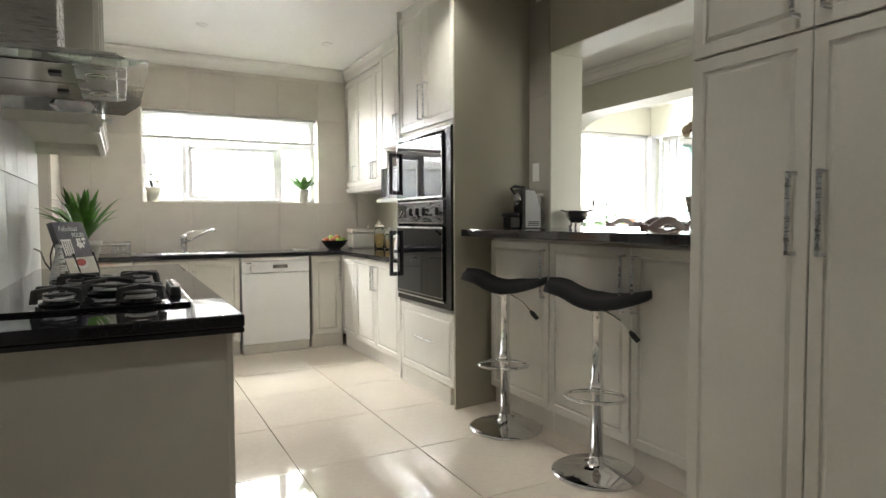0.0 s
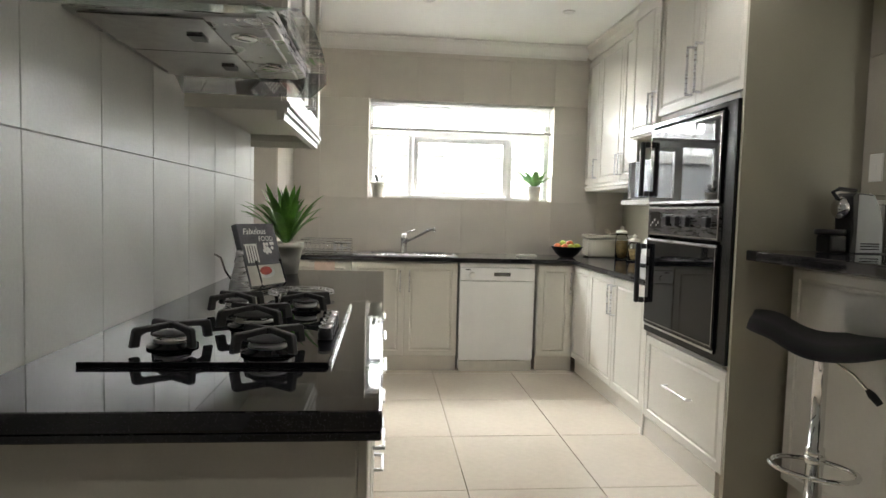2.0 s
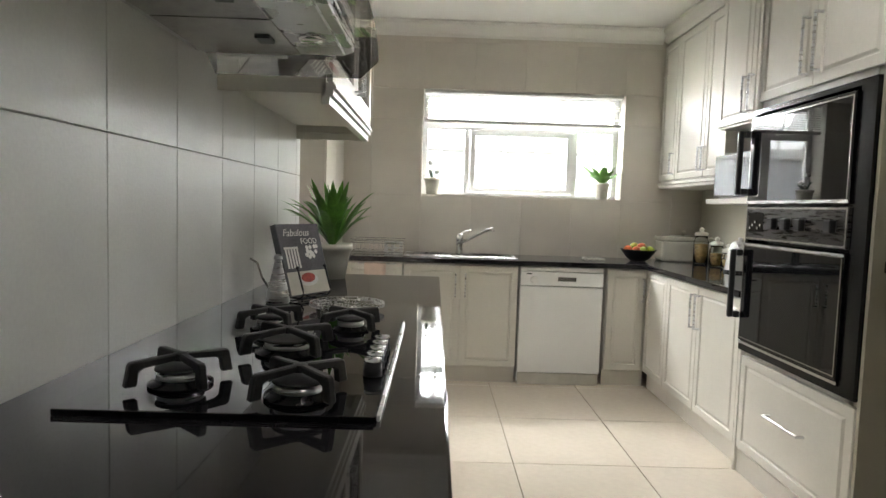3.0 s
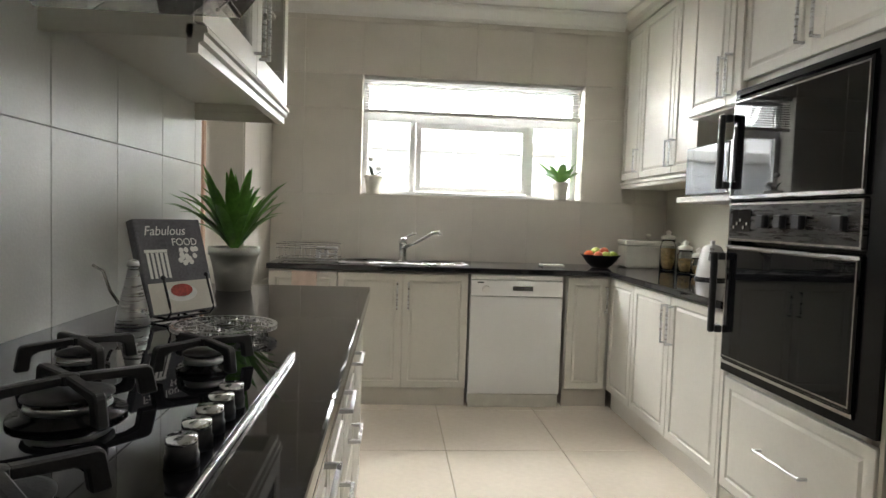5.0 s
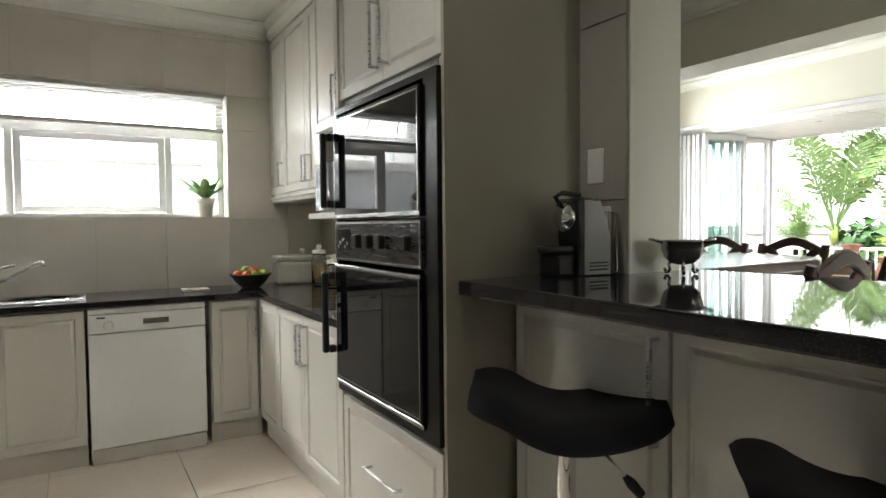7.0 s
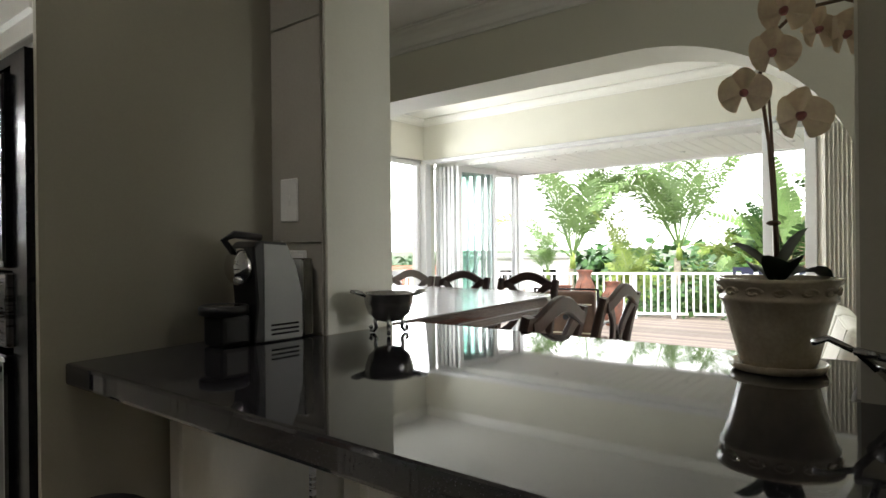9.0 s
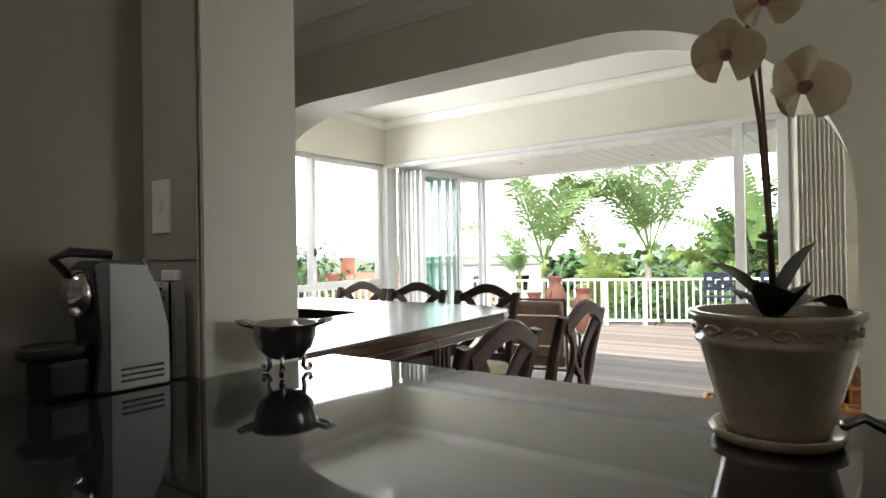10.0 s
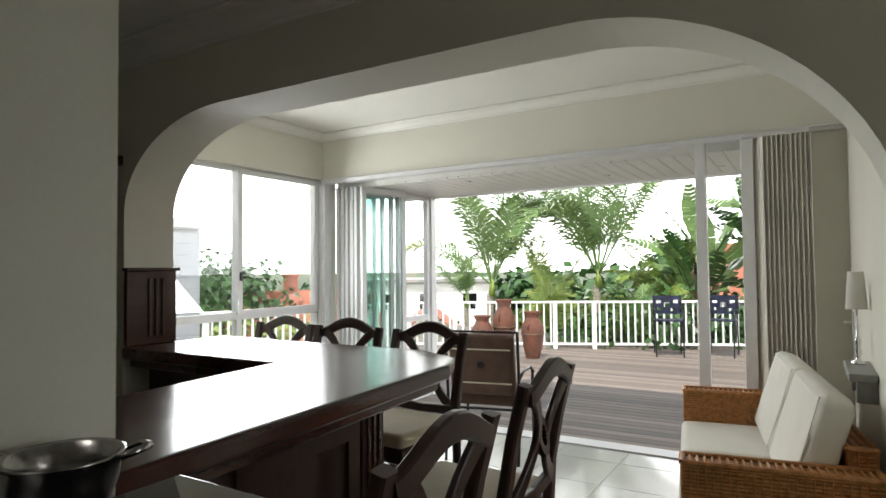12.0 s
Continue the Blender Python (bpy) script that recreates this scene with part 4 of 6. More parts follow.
hood = thing("cooker_hood", "stainless steel cooker hood with a curved glass canopy", "cooker hood", I4)
part("housing", box(XL + 0.003, 0.63, 2.80, 3.50, 1.700, 1.745, 0.004), M["steel"], hood)
for y0, y1 in ((2.815, 3.135), (3.145, 3.485)):
    f = part("filter", box(XL + 0.03, 0.50, y0, y1, 1.694, 1.699, 0.001), M["pewter"], hood, "grey mesh grease filter")
    part("latch", box(0.42, 0.46, (y0 + y1) / 2 - 0.03, (y0 + y1) / 2 + 0.03, 1.688, 1.6935, 0.001), M["blackplastic"], f)
for y in (2.97, 3.32):
    part("lamp", moved(lathe([(0.001, -0.004), (0.028, -0.004), (0.034, -0.006), (0.04, 0.0)], 20), pose(0.565, y, 1.699)), M["chrome"], hood, "round hood lamp", smooth=True)
part("control_panel", prism([(0.631, 2.80), (0.66, 2.84), (0.66, 3.46), (0.631, 3.50)], 1.702, 1.742, 0.002), M["steel"], hood)
for k in range(4):
    part("button", cylinder((0.66, 3.10 + 0.025 * k, 1.722), (0.664, 3.10 + 0.025 * k, 1.722), 0.006, None, 10), M["blackplastic"], hood)
part("chimney", box(XL + 0.003, 0.45, 2.99, 3.31, 1.762, CEIL - 0.003, 0.003), M["steel"], hood)
part("chimney_collar", box(XL + 0.003, 0.50, 2.94, 3.36, 1.746, 1.775, 0.004), M["steel"], hood)
gl = bmesh.new()
rws = []
for k in range(15):
    s = k / 14
    y = 2.66 + 1.0 * s
    z = 1.752 - 0.085 * (2 * s - 1) ** 4
    fx = 0.715 + 0.02 * math.sin(math.pi * s) - 0.12 * max(0, abs(2 * s - 1) - 0.86) / 0.14 * 0.5
    rws.append([gl.verts.new((XL + 0.004, y, z)), gl.verts.new((fx, y, z))])
for a, b in zip(rws, rws[1:]):
    gl.faces.new((a[0], a[1], b[1], b[0]))
r = bmesh.ops.solidify(gl, geom=gl.faces[:], thickness=0.007)
bmesh.ops.recalc_face_normals(gl, faces=gl.faces)
part("glass_canopy", gl, M["greenglass"], hood, "curved clear glass canopy", smooth=False)

# ---- gas hob ----
hob = thing("gas_hob", "black glass gas hob with five burners and iron grates", "hob", pose(0, 0, 0.9025))
HX0, HX1, HY0, HY1 = 0.295, 0.826, 2.615, 3.45
part("glass_plate", box(HX0, HX1, HY0, HY1, 0.0, 0.009, 0.003), M["blackglass"], hob)
part("edge_trim", box(HX1, HX1 + 0.006, HY0 + 0.004, HY1 - 0.004, 0.0, 0.0105, 0.001), M["steel"], hob, "steel edge strip")
part("edge_trim", box(HX0 + 0.004, HX1 - 0.004, HY0 - 0.006, HY0, 0.0, 0.0105, 0.001), M["black"], hob)


def burner(x, y, s):
    p = part("burner", moved(lathe([(0.058 * s, 0), (0.058 * s, 0.006), (0.045 * s, 0.010), (0.045 * s, 0.014)], 24), pose(x, y, 0.0092)), M["black"], hob, smooth=True)
    part("burner_ring", moved(lathe([(0.041 * s, 0), (0.043 * s, 0.002), (0.041 * s, 0.012), (0.03 * s, 0.014)], 24), pose(x, y, 0.0234)), M["steel"], p, "steel flame ring", smooth=True)
    part("burner_cap", moved(lathe([(0.040 * s, 0), (0.045 * s, 0.002), (0.045 * s, 0.005), (0.038 * s, 0.007), (0.001, 0.008)], 24), pose(x, y, 0.0376)), M["castiron"], p, smooth=True)


def grate(x, y, h):
    """Low iron pan support: four flat arms that rise to the middle, with blade feet."""
    bm = bmesh.new()
    for a in (45, 135, 225, 315):
        own = prism([(0.010, 0.050), (h * 0.70, 0.047), (h * 0.96, 0.046), (h * 1.02, 0.041), (h * 1.10, 0.001), (h * 0.86, 0.001), (h * 0.82, 0.027), (h * 0.70, 0.032), (0.010, 0.037)], -0.0075, 0.0075, 0.0025)
        moved(own, Matrix(((1, 0, 0, 0), (0, 0, 1, 0), (0, 1, 0, 0), (0, 0, 0, 1))))
        bmesh.ops.recalc_face_normals(own, faces=own.faces)
        join(bm, moved(own, pose(0, 0, 0.0095, 0, 0, a)))
    join(bm, moved(lathe([(0.006, 0.034), (0.014, 0.036), (0.014, 0.049), (0.006, 0.051)], 12), pose(0, 0, 0.0095)))
    part("grate", moved(bm, pose(x, y, 0.010)), M["castiron"], hob, "black cast-iron pan support")


for x, y, s in ((0.445, 2.765, 1.0), (0.68, 2.71, 1.1), (0.583, 3.03, 1.3), (0.472, 3.285, 0.85), (0.69, 3.295, 0.85)):
    burner(x, y, s)
    grate(x, y, 0.092 if s < 1.2 else 0.112)
for k in range(5):
    y = 2.858 + 0.0545 * k
    kb = part("knob", moved(lathe([(0.0195, 0), (0.0195, 0.014), (0.0178, 0.018), (0.0178, 0.026), (0.001, 0.027)], 20), pose(0.795, y, 0.0095)), M["blackplastic"], hob, smooth=True)
    part("knob_cap", moved(lathe([(0.0176, 0), (0.018, 0.001), (0.0176, 0.008), (0.001, 0.009)], 20), pose(0.795, y, 0.0368)), M["chrome"], kb, "chrome knob cap", smooth=True)

# ---- things on the hob worktop ----
ZI = 0.9025
trivet = thing("trivet", "round pierced pewter trivet on the worktop", "trivet", pose(0.628, 3.66, ZI))
tv = bmesh.new()


def ring(r, w, z0, z1, seg=40, cx=0, cy=0):
    own = bmesh.new()
    for k in range(seg):
        a, b = 2 * math.pi * k / seg, 2 * math.pi * (k + 1) / seg
        vs = [own.verts.new((cx + rr * math.cos(t_), cy + rr * math.sin(t_), z)) for z in (z0, z1) for t_ in (a, b) for rr in (r - w, r)]
        for f in ((0, 1, 3, 2), (4, 6, 7, 5), (0, 4, 5, 1), (2, 3, 7, 6)):
            own.faces.new([vs[i] for i in f])
    bmesh.ops.remove_doubles(own, verts=own.verts, dist=1e-5)
    bmesh.ops.recalc_face_normals(own, faces=own.faces)
    return own


join(tv, ring(0.125, 0.010, 0.018, 0.028))
join(tv, ring(0.045, 0.008, 0.018, 0.027, 24))
for k in range(8):
    a = 2 * math.pi * k / 8
    join(tv, ring(0.031, 0.006, 0.018, 0.026, 16, 0.082 * math.cos(a), 0.082 * math.sin(a)))
    join(tv, ring(0.013, 0.005, 0.018, 0.026, 10, 0.105 * math.cos(a + 0.39), 0.105 * math.sin(a + 0.39)))
part("plate", tv, M["steel"], trivet)
for k in range(4):
    a = math.pi / 4 + math.pi / 2 * k
    part("foot", cylinder((0.115 * math.cos(a), 0.115 * math.sin(a), 0), (0.115 * math.cos(a), 0.115 * math.sin(a), 0.018), 0.006, 0.008, 8), M["pewter"], trivet)

BK = pose(0.437, 3.895, ZI, 0, 0, 58) @ Matrix.Scale(0.84, 4)
stand = thing("book_stand", "black wrought-iron cookbook stand", "book stand", BK)
for x in (-0.085, 0.085):
    part("upright", tube([(x, 0.10, 0.0), (x, 0.04, 0.012), (x, -0.055, 0.012), (x, -0.072, 0.03), (x, -0.068, 0.05), (x, -0.035, 0.14)], 0.004, 6), M["iron"], stand)
    part("finial", ball((x, -0.034, 0.142), 0.008, seg=8), M["iron"], stand, smooth=True)
    part("back_bar", tube([(x, 0.10, 0.0), (x, 0.105, 0.14), (x, 0.065, 0.25)], 0.004, 6), M["iron"], stand)
part("crossbar", tube([(-0.085, 0.04, 0.012), (0.085, 0.04, 0.012)], 0.004, 6), M["iron"], stand)
part("crossbar", tube([(-0.085, -0.055, 0.012), (0.085, -0.055, 0.012)], 0.004, 6), M["iron"], stand)
book = thing("cookbook", "grey food cookbook leaning on an iron stand", "book", BK @ pose(0, -0.04, 0.022, -18, 0, 0))
part("pages", box(-0.120, 0.128, 0.004, 0.030, 0.003, 0.315), M["paper"], book)
cv = part("front_cover", box(-0.125, 0.130, 0.0, 0.0035, 0.0, 0.32, 0.001), M["cover"], book)
part("back_cover", box(-0.125, 0.130, 0.0305, 0.034, 0.0, 0.32, 0.001), M["cover"], book)
part("spine", box(-0.1285, -0.1252, 0.0, 0.034, 0.0, 0.32, 0.001), M["cover"], book)


def lettering(text, size, m, mat, parent, name="lettering", shear=0.0):
    cu = bpy.data.curves.new("text", "FONT")
    cu.body, cu.size, cu.extrude, cu.shear, cu.align_x = text, size, 0.0003, shear, "CENTER"
    tmp = new("tmp_text", cu)
    dg = bpy.context.evaluated_depsgraph_get()
    me = bpy.data.meshes.new_from_object(tmp.evaluated_get(dg))
    bpy.data.objects.remove(tmp)
    me.materials.clear()
    me.materials.append(mat)
    ob = new(name, me)
    ob.parent = parent
    ob.matrix_basis = m
    return ob


lettering("Fabulous", 0.045, pose(-0.02, -0.0006, 0.265, 90, 0, 0), M["print_white"], cv, shear=0.3)
lettering("FOOD", 0.036, pose(0.05, -0.0006, 0.228, 90, 0, 0), M["print_white"], cv)
for k in range(5):
    part("chair_print", box(-0.105 + 0.017 * k, -0.095 + 0.017 * k, -0.0008, -0.0002, 0.12, 0.205), M["print_white"], cv, "printed white chair slats")
part("chair_print", box(-0.11, -0.025, -0.0008, -0.0002, 0.206, 0.216), M["print_white"], cv)
for k in range(14):
    part("flower_print", moved(lathe([(0.001, 0), (0.010, 0.0002), (0.001, 0.0004)], 9), pose(0.01 + 0.085 * random.Random(k).random(), -0.0004, 0.165 + 0.05 * random.Random(k + 50).random(), 90, 0, 0)), M["print_white"], cv)
part("plate_print", moved(lathe([(0.001, 0), (0.05, 0.0002), (0.001, 0.0004)], 24), pose(0.0, -0.0004, 0.065, 90, 0, 0) @ Matrix.Diagonal((1.2, 0.55, 1, 1))), M["print_white"], cv, "printed white plate")
part("food_print", moved(lathe([(0.001, 0), (0.036, 0.0002), (0.001, 0.0004)], 18), pose(0.0, -0.0009, 0.075, 90, 0, 0) @ Matrix.Diagonal((1.2, 0.6, 1, 1))), M["red"], cv, "printed red dish")
part("cloth_print", box(-0.12, 0.125, -0.0003, -0.0001, 0.004, 0.105), M["potgrey"], cv, "printed pale tablecloth")
potted("potted_plant", "bushy green plant in a pale ribbed clay pot", pose(0.428, 4.53, ZI), pot_bm(0.064, 0.090, 0.165, 0.02), None, M["houseplant"], 60, 9, 0.34, 0.037, 0.155, upright=42)
oil = thing("oil_can", "small brass and steel oil can with a thin spout", "oil can", pose(0.368, 3.765, ZI))
part("body", lathe([(0.040, 0), (0.042, 0.004), (0.039, 0.03), (0.018, 0.12), (0.012, 0.15), (0.016, 0.155), (0.012, 0.17), (0.001, 0.172)], 22), M["steel"], oil, smooth=True)
part("spout", tube([(-0.03, 0, 0.05), (-0.055, -0.005, 0.09), (-0.07, -0.008, 0.14), (-0.095, -0.01, 0.155)], 0.004, 7), M["pewter"], oil, smooth=True)

# ---- breakfast bar things ----
def bar_stool(m, label):
    t = thing("bar_stool", label, "bar stool", m, "bar stools at the breakfast bar")
    part("base", lathe([(0.205, 0), (0.207, 0.006), (0.195, 0.014), (0.10, 0.028), (0.05, 0.042), (0.034, 0.06), (0.032, 0.085), (0.001, 0.086)], 44), M["chrome"], t, "round chrome base", smooth=True)
    part("column", lathe([(0.029, 0.086), (0.029, 0.40), (0.031, 0.402), (0.031, 0.43), (0.024, 0.432), (0.024, 0.745), (0.04, 0.755), (0.04, 0.782)], 24), M["chrome"], t, "chrome gas-lift column", smooth=True)
    pts = []
    for k in range(21):
        a = 2 * math.pi * k / 20
        pts.append((0.135 * math.sin(a), -0.10 - 0.10 * math.cos(a) + 0.0, 0.385))
    part("footrest", tube(pts, 0.009, 8), M["chrome"], t, "chrome ring footrest", smooth=True)
    part("collar", lathe([(0.030, 0.372), (0.036, 0.376), (0.036, 0.40), (0.030, 0.404)], 20), M["chrome"], t, smooth=True)
    lv = part("lever", tube([(0.03, 0, 0.76), (0.10, 0.0, 0.715), (0.145, 0.0, 0.665)], 0.005, 7), M["chrome"], t)
    part("grip", tube([(0.14, 0, 0.67), (0.155, 0, 0.653), (0.18, 0, 0.625)], 0.012, 10, radii=[0.008, 0.014, 0.012]), M["rubber"], lv, "black plastic grip", smooth=True)
    bm = bmesh.new()
    nx, ny = 26, 14
    g = []
    for i in range(nx + 1):
        u = -1 + 2 * i / nx
        row = []
        for j in range(ny + 1):
            v = -1 + 2 * j / ny
            hx = 0.235 * u
            hy = 0.19 * v * math.sqrt(1 - 0.72 * abs(u) ** 5)
            rise = 0.140 if u < 0 else 0.062
            curl = 0.070 if u < 0 else 0.010
            z = 0.812 + rise * abs(u) ** 1.9 - curl * (max(0, abs(u) - 0.55) / 0.45) ** 1.6 - 0.03 * max(0, -v) ** 2 + 0.015 * max(0, v) ** 2
            row.append(bm.verts.new((hx, hy, z)))
        g.append(row)
    for i in range(nx):
        for j in range(ny):
            bm.faces.new((g[i][j], g[i + 1][j], g[i + 1][j + 1], g[i][j + 1]))
    bmesh.ops.solidify(bm, geom=bm.faces[:], thickness=0.026)
    bmesh.ops.recalc_face_normals(bm, faces=bm.faces)
    part("seat", bm, M["leather"], t, "black leatherette saddle seat", smooth=True)
    return t


bar_stool(pose(2.515, 3.29, 0, 0, 0, -40), "black saddle bar stool on a chrome column")
bar_stool(pose(2.55, 2.58, 0, 0, 0, -46), "black saddle bar stool on a chrome column beside another")

cof = thing("coffee_machine", "black and silver capsule coffee machine on the bar", "coffee machine", pose(2.835, 3.635, BAR_Z + 0.0005, 0, 0, 0) @ Matrix.Scale(0.93, 4))
prof = [(0.0, 0.0), (0.155, 0.0), (0.16, 0.02), (0.155, 0.12), (0.135, 0.20), (0.105, 0.262), (0.02, 0.268), (0.0, 0.25), (0.012, 0.10)]
side = prism(prof, -0.055, 0.055, 0.004)
moved(side, Matrix(((1, 0, 0, 0), (0, 0, 1, 0), (0, 1, 0, 0), (0, 0, 0, 1))))
bmesh.ops.recalc_face_normals(side, faces=side.faces)
part("body", side, M["blackplastic"], cof)
for sy in (-0.0575, 0.0555):
    sp = prism([(0.03, 0.004), (0.152, 0.004), (0.152, 0.12), (0.132, 0.198), (0.104, 0.255), (0.03, 0.26)], sy, sy + 0.002, 0.0)
    moved(sp, Matrix(((1, 0, 0, 0), (0, 0, 1, 0), (0, 1, 0, 0), (0, 0, 0, 1))))
    bmesh.ops.recalc_face_normals(sp, faces=sp.faces)
    pl = part("side_plate", sp, M["silver"], cof, "satin silver side plate")
    for k in range(3):
        part("vent_slot", box(0.05, 0.14, sy - 0.0006 if sy < 0 else sy + 0.0022, sy - 0.0001 if sy < 0 else sy + 0.0028, 0.018 + 0.012 * k, 0.023 + 0.012 * k), M["black"], pl)
part("drip_tray", box(-0.085, -0.002, -0.046, 0.046, 0.0, 0.078, 0.012, None, 2), M["blackplastic"], cof)
part("cup_shelf", moved(lathe([(0.055, 0), (0.062, 0.004), (0.062, 0.022), (0.056, 0.026), (0.052, 0.022), (0.001, 0.021)], 28), pose(-0.052, 0, 0.0785)), M["blackplastic"], cof, "round raised cup shelf", smooth=True)
part("cup_grid", moved(lathe([(0.001, 0), (0.050, 0.0), (0.050, 0.002), (0.001, 0.002)], 24), pose(-0.052, 0, 0.1)), M["pewter"], cof)
part("brew_head", ball((-0.005, 0, 0.20), 0.045, 0.8, 1.05, 1.1, 16), M["chrome"], cof, "chrome brewing head", smooth=True)
part("lever", tube([(-0.02, 0, 0.235), (-0.05, 0, 0.27), (-0.02, 0, 0.285), (0.06, 0, 0.278)], 0.010, 8), M["blackplastic"], cof, smooth=True)
part("water_tank", box(0.162, 0.20, -0.05, 0.05, 0.004, 0.22, 0.01, None, 2), M["glass"], cof, "clear water tank")
part("cap", ball((0.12, 0, 0.25), 0.02, 1, 1.6, 1, 12), M["chrome"], cof, smooth=True)


def plate(y, z, label, socket):
    t = thing("socket_plate" if socket else "switch_plate", label, "wall switch", pose(XW - 0.0005, y, z, 0, 0, -90))
    part("plate", box(-0.037, 0.037, -0.008, 0, -0.06, 0.06, 0.003), M["whitepl"], t)
    if socket:
        for dx, dz in ((0, 0.02), (-0.012, 0.0), (0.012, 0.0)):
            part("pin_hole", cylinder((dx, -0.0085, dz), (dx, -0.0078, dz), 0.004, None, 8), M["black"], t)
        part("rocker", box(0.012, 0.026, -0.011, -0.0082, 0.032, 0.05, 0.001), M["whitepl"], t)
    else:
        part("rocker", box(-0.009, 0.009, -0.0115, -0.0082, -0.014, 0.014, 0.001), M["whitepl"], t)


plate(3.706, 1.484, "white wall switch above the bar", False)
plate(3.672, 1.285, "white wall socket above the bar", True)

qu = thing("pewter_quaich", "small pewter two-handled bowl on scrolled feet", "bowl", pose(3.16, 3.45, BAR_Z, 0, 0, -46))
part("bowl", lathe([(0.012, 0.032), (0.035, 0.037), (0.055, 0.056), (0.064, 0.082), (0.066, 0.104), (0.070, 0.107), (0.070, 0.111), (0.063, 0.109), (0.060, 0.084), (0.050, 0.060), (0.032, 0.043), (0.001, 0.039)], 36), M["pewter"], qu, smooth=True)
for s in (-1, 1):
    part("handle", tube([(s * 0.06, -0.02, 0.104), (s * 0.085, -0.022, 0.112), (s * 0.098, 0, 0.114), (s * 0.085, 0.022, 0.112), (s * 0.06, 0.02, 0.104)], 0.005, 7), M["pewter"], qu, smooth=True)
for k in range(3):
    a = 2 * math.pi * k / 3 + 0.5
    c, s = math.cos(a), math.sin(a)
    part("foot", tube([(0.040 * c, 0.040 * s, 0.048), (0.043 * c, 0.043 * s, 0.030), (0.040 * c, 0.040 * s, 0.014), (0.047 * c, 0.047 * s, 0.006), (0.056 * c, 0.056 * s, 0.007), (0.059 * c, 0.059 * s, 0.015), (0.053 * c, 0.053 * s, 0.017)], 0.0055, 8), M["pewter"], qu, smooth=True)

# orchid in a glazed pot
orch = thing("orchid_pot", "cream glazed pot with a scrolled rim holding an orchid", "plant pot", pose(3.215, 2.536, BAR_Z) @ Matrix.Diagonal((0.865, 0.865, 0.86, 1)))
part("saucer", lathe([(0.075, 0), (0.088, 0.004), (0.094, 0.018), (0.09, 0.02), (0.08, 0.012), (0.001, 0.010)], 40), M["ceramic"], orch, smooth=True)
pt = part("pot", lathe([(0.06, 0.0125), (0.072, 0.014), (0.076, 0.03), (0.094, 0.10), (0.106, 0.145), (0.112, 0.15), (0.112, 0.156), (0.108, 0.16), (0.112, 0.178), (0.120, 0.188), (0.120, 0.196), (0.108, 0.196), (0.102, 0.18), (0.001, 0.176)], 44), M["ceramic"], orch, smooth=True)
for k in range(14):
    a = 2 * math.pi * k / 14
    sc = tube([(0.018 * math.cos(t_) * (1 - t_ / 9), 0.0, 0.010 * math.sin(t_) * (1 - t_ / 9)) for t_ in [0.5 * i for i in range(13)]], 0.0038, 6)
    part("scroll", moved(sc, pose(0.111 * math.sin(a), -0.111 * math.cos(a), 0.169, 0, 0, math.degrees(a))), M["ceramic"], pt)
part("soil", lathe([(0.001, 0.1775), (0.10, 0.1785), (0.001, 0.184)], 24), M["soil"], orch)
for a, L, wd, bend, lift in ((200, 0.16, 0.075, 0.9, -15), (320, 0.19, 0.07, 1.2, 0), (30, 0.17, 0.07, 1.0, -5), (110, 0.14, 0.07, 0.6, -28), (265, 0.13, 0.075, 0.3, -40)):
    part("leaf", leaf_blade(L, wd, bend, 0.2), M["blade"], orch, "dark green strap leaf", smooth=True, at=pose(0, 0, 0.182, 0, 0, a) @ pose(0, 0, 0, 0, lift, 0))
part("stem", tube([(0.0, 0.0, 0.18), (0.004, 0.004, 0.32), (-0.004, 0.012, 0.48), (0.002, 0.03, 0.62), (0.01, 0.02, 0.70), (0.02, -0.04, 0.755), (0.03, -0.12, 0.76), (0.035, -0.18, 0.73)], 0.004, 7), M["stem"], orch, smooth=True)
part("support_cane", tube([(0.006, -0.004, 0.18), (0.010, 0.004, 0.40), (0.004, 0.014, 0.60)], 0.003, 6), M["stem"], orch)
part("clip", ball((0.004, 0.006, 0.31), 0.012, 1.2, 1.2, 0.5, 8), M["stem"], orch)


def petal_bm(r, w):
    bm = bmesh.new()
    c = bm.verts.new((0, 0, 0))
    ringv = []
    for k in range(9):
        a = -1.0 + 2.0 * k / 8
        d = r * math.cos(a * 0.72) ** 0.5
        ringv.append(bm.verts.new((d * math.cos(a * w), d * math.sin(a * w), 0.012 + 0.010 * math.cos(a * 3))))
    for p, q in zip(ringv, ringv[1:]):
        bm.faces.new((c, p, q))
    bmesh.ops.subdivide_edges(bm, edges=bm.edges[:], cuts=1)
    return bm


pet_wide = mesh_of("petal", petal_bm(0.050, 1.12), M["petal"], True)
pet_thin = mesh_of("sepal", petal_bm(0.048, 0.62), M["petal"], True)
rnd = random.Random(5)


def bloom(p, facing, s=1.0):
    q = Vector(facing).to_track_quat("Z", "Y").to_matrix().to_4x4()
    c = part("bloom_centre", lathe([(0.001, 0), (0.009, 0.004), (0.006, 0.016), (0.001, 0.02)], 10), M["pinklip"], orch, "pink orchid lip", smooth=True, at=Matrix.Translation(p) @ q @ Matrix.Diagonal((s, s, s, 1)))
    for a, me in ((0, pet_wide), (180, pet_wide), (90, pet_thin), (215, pet_thin), (325, pet_thin)):
        o = new("petal", me)
        o.parent = c
        o.matrix_basis = pose(0, 0, 0.002, 0, 0, a)


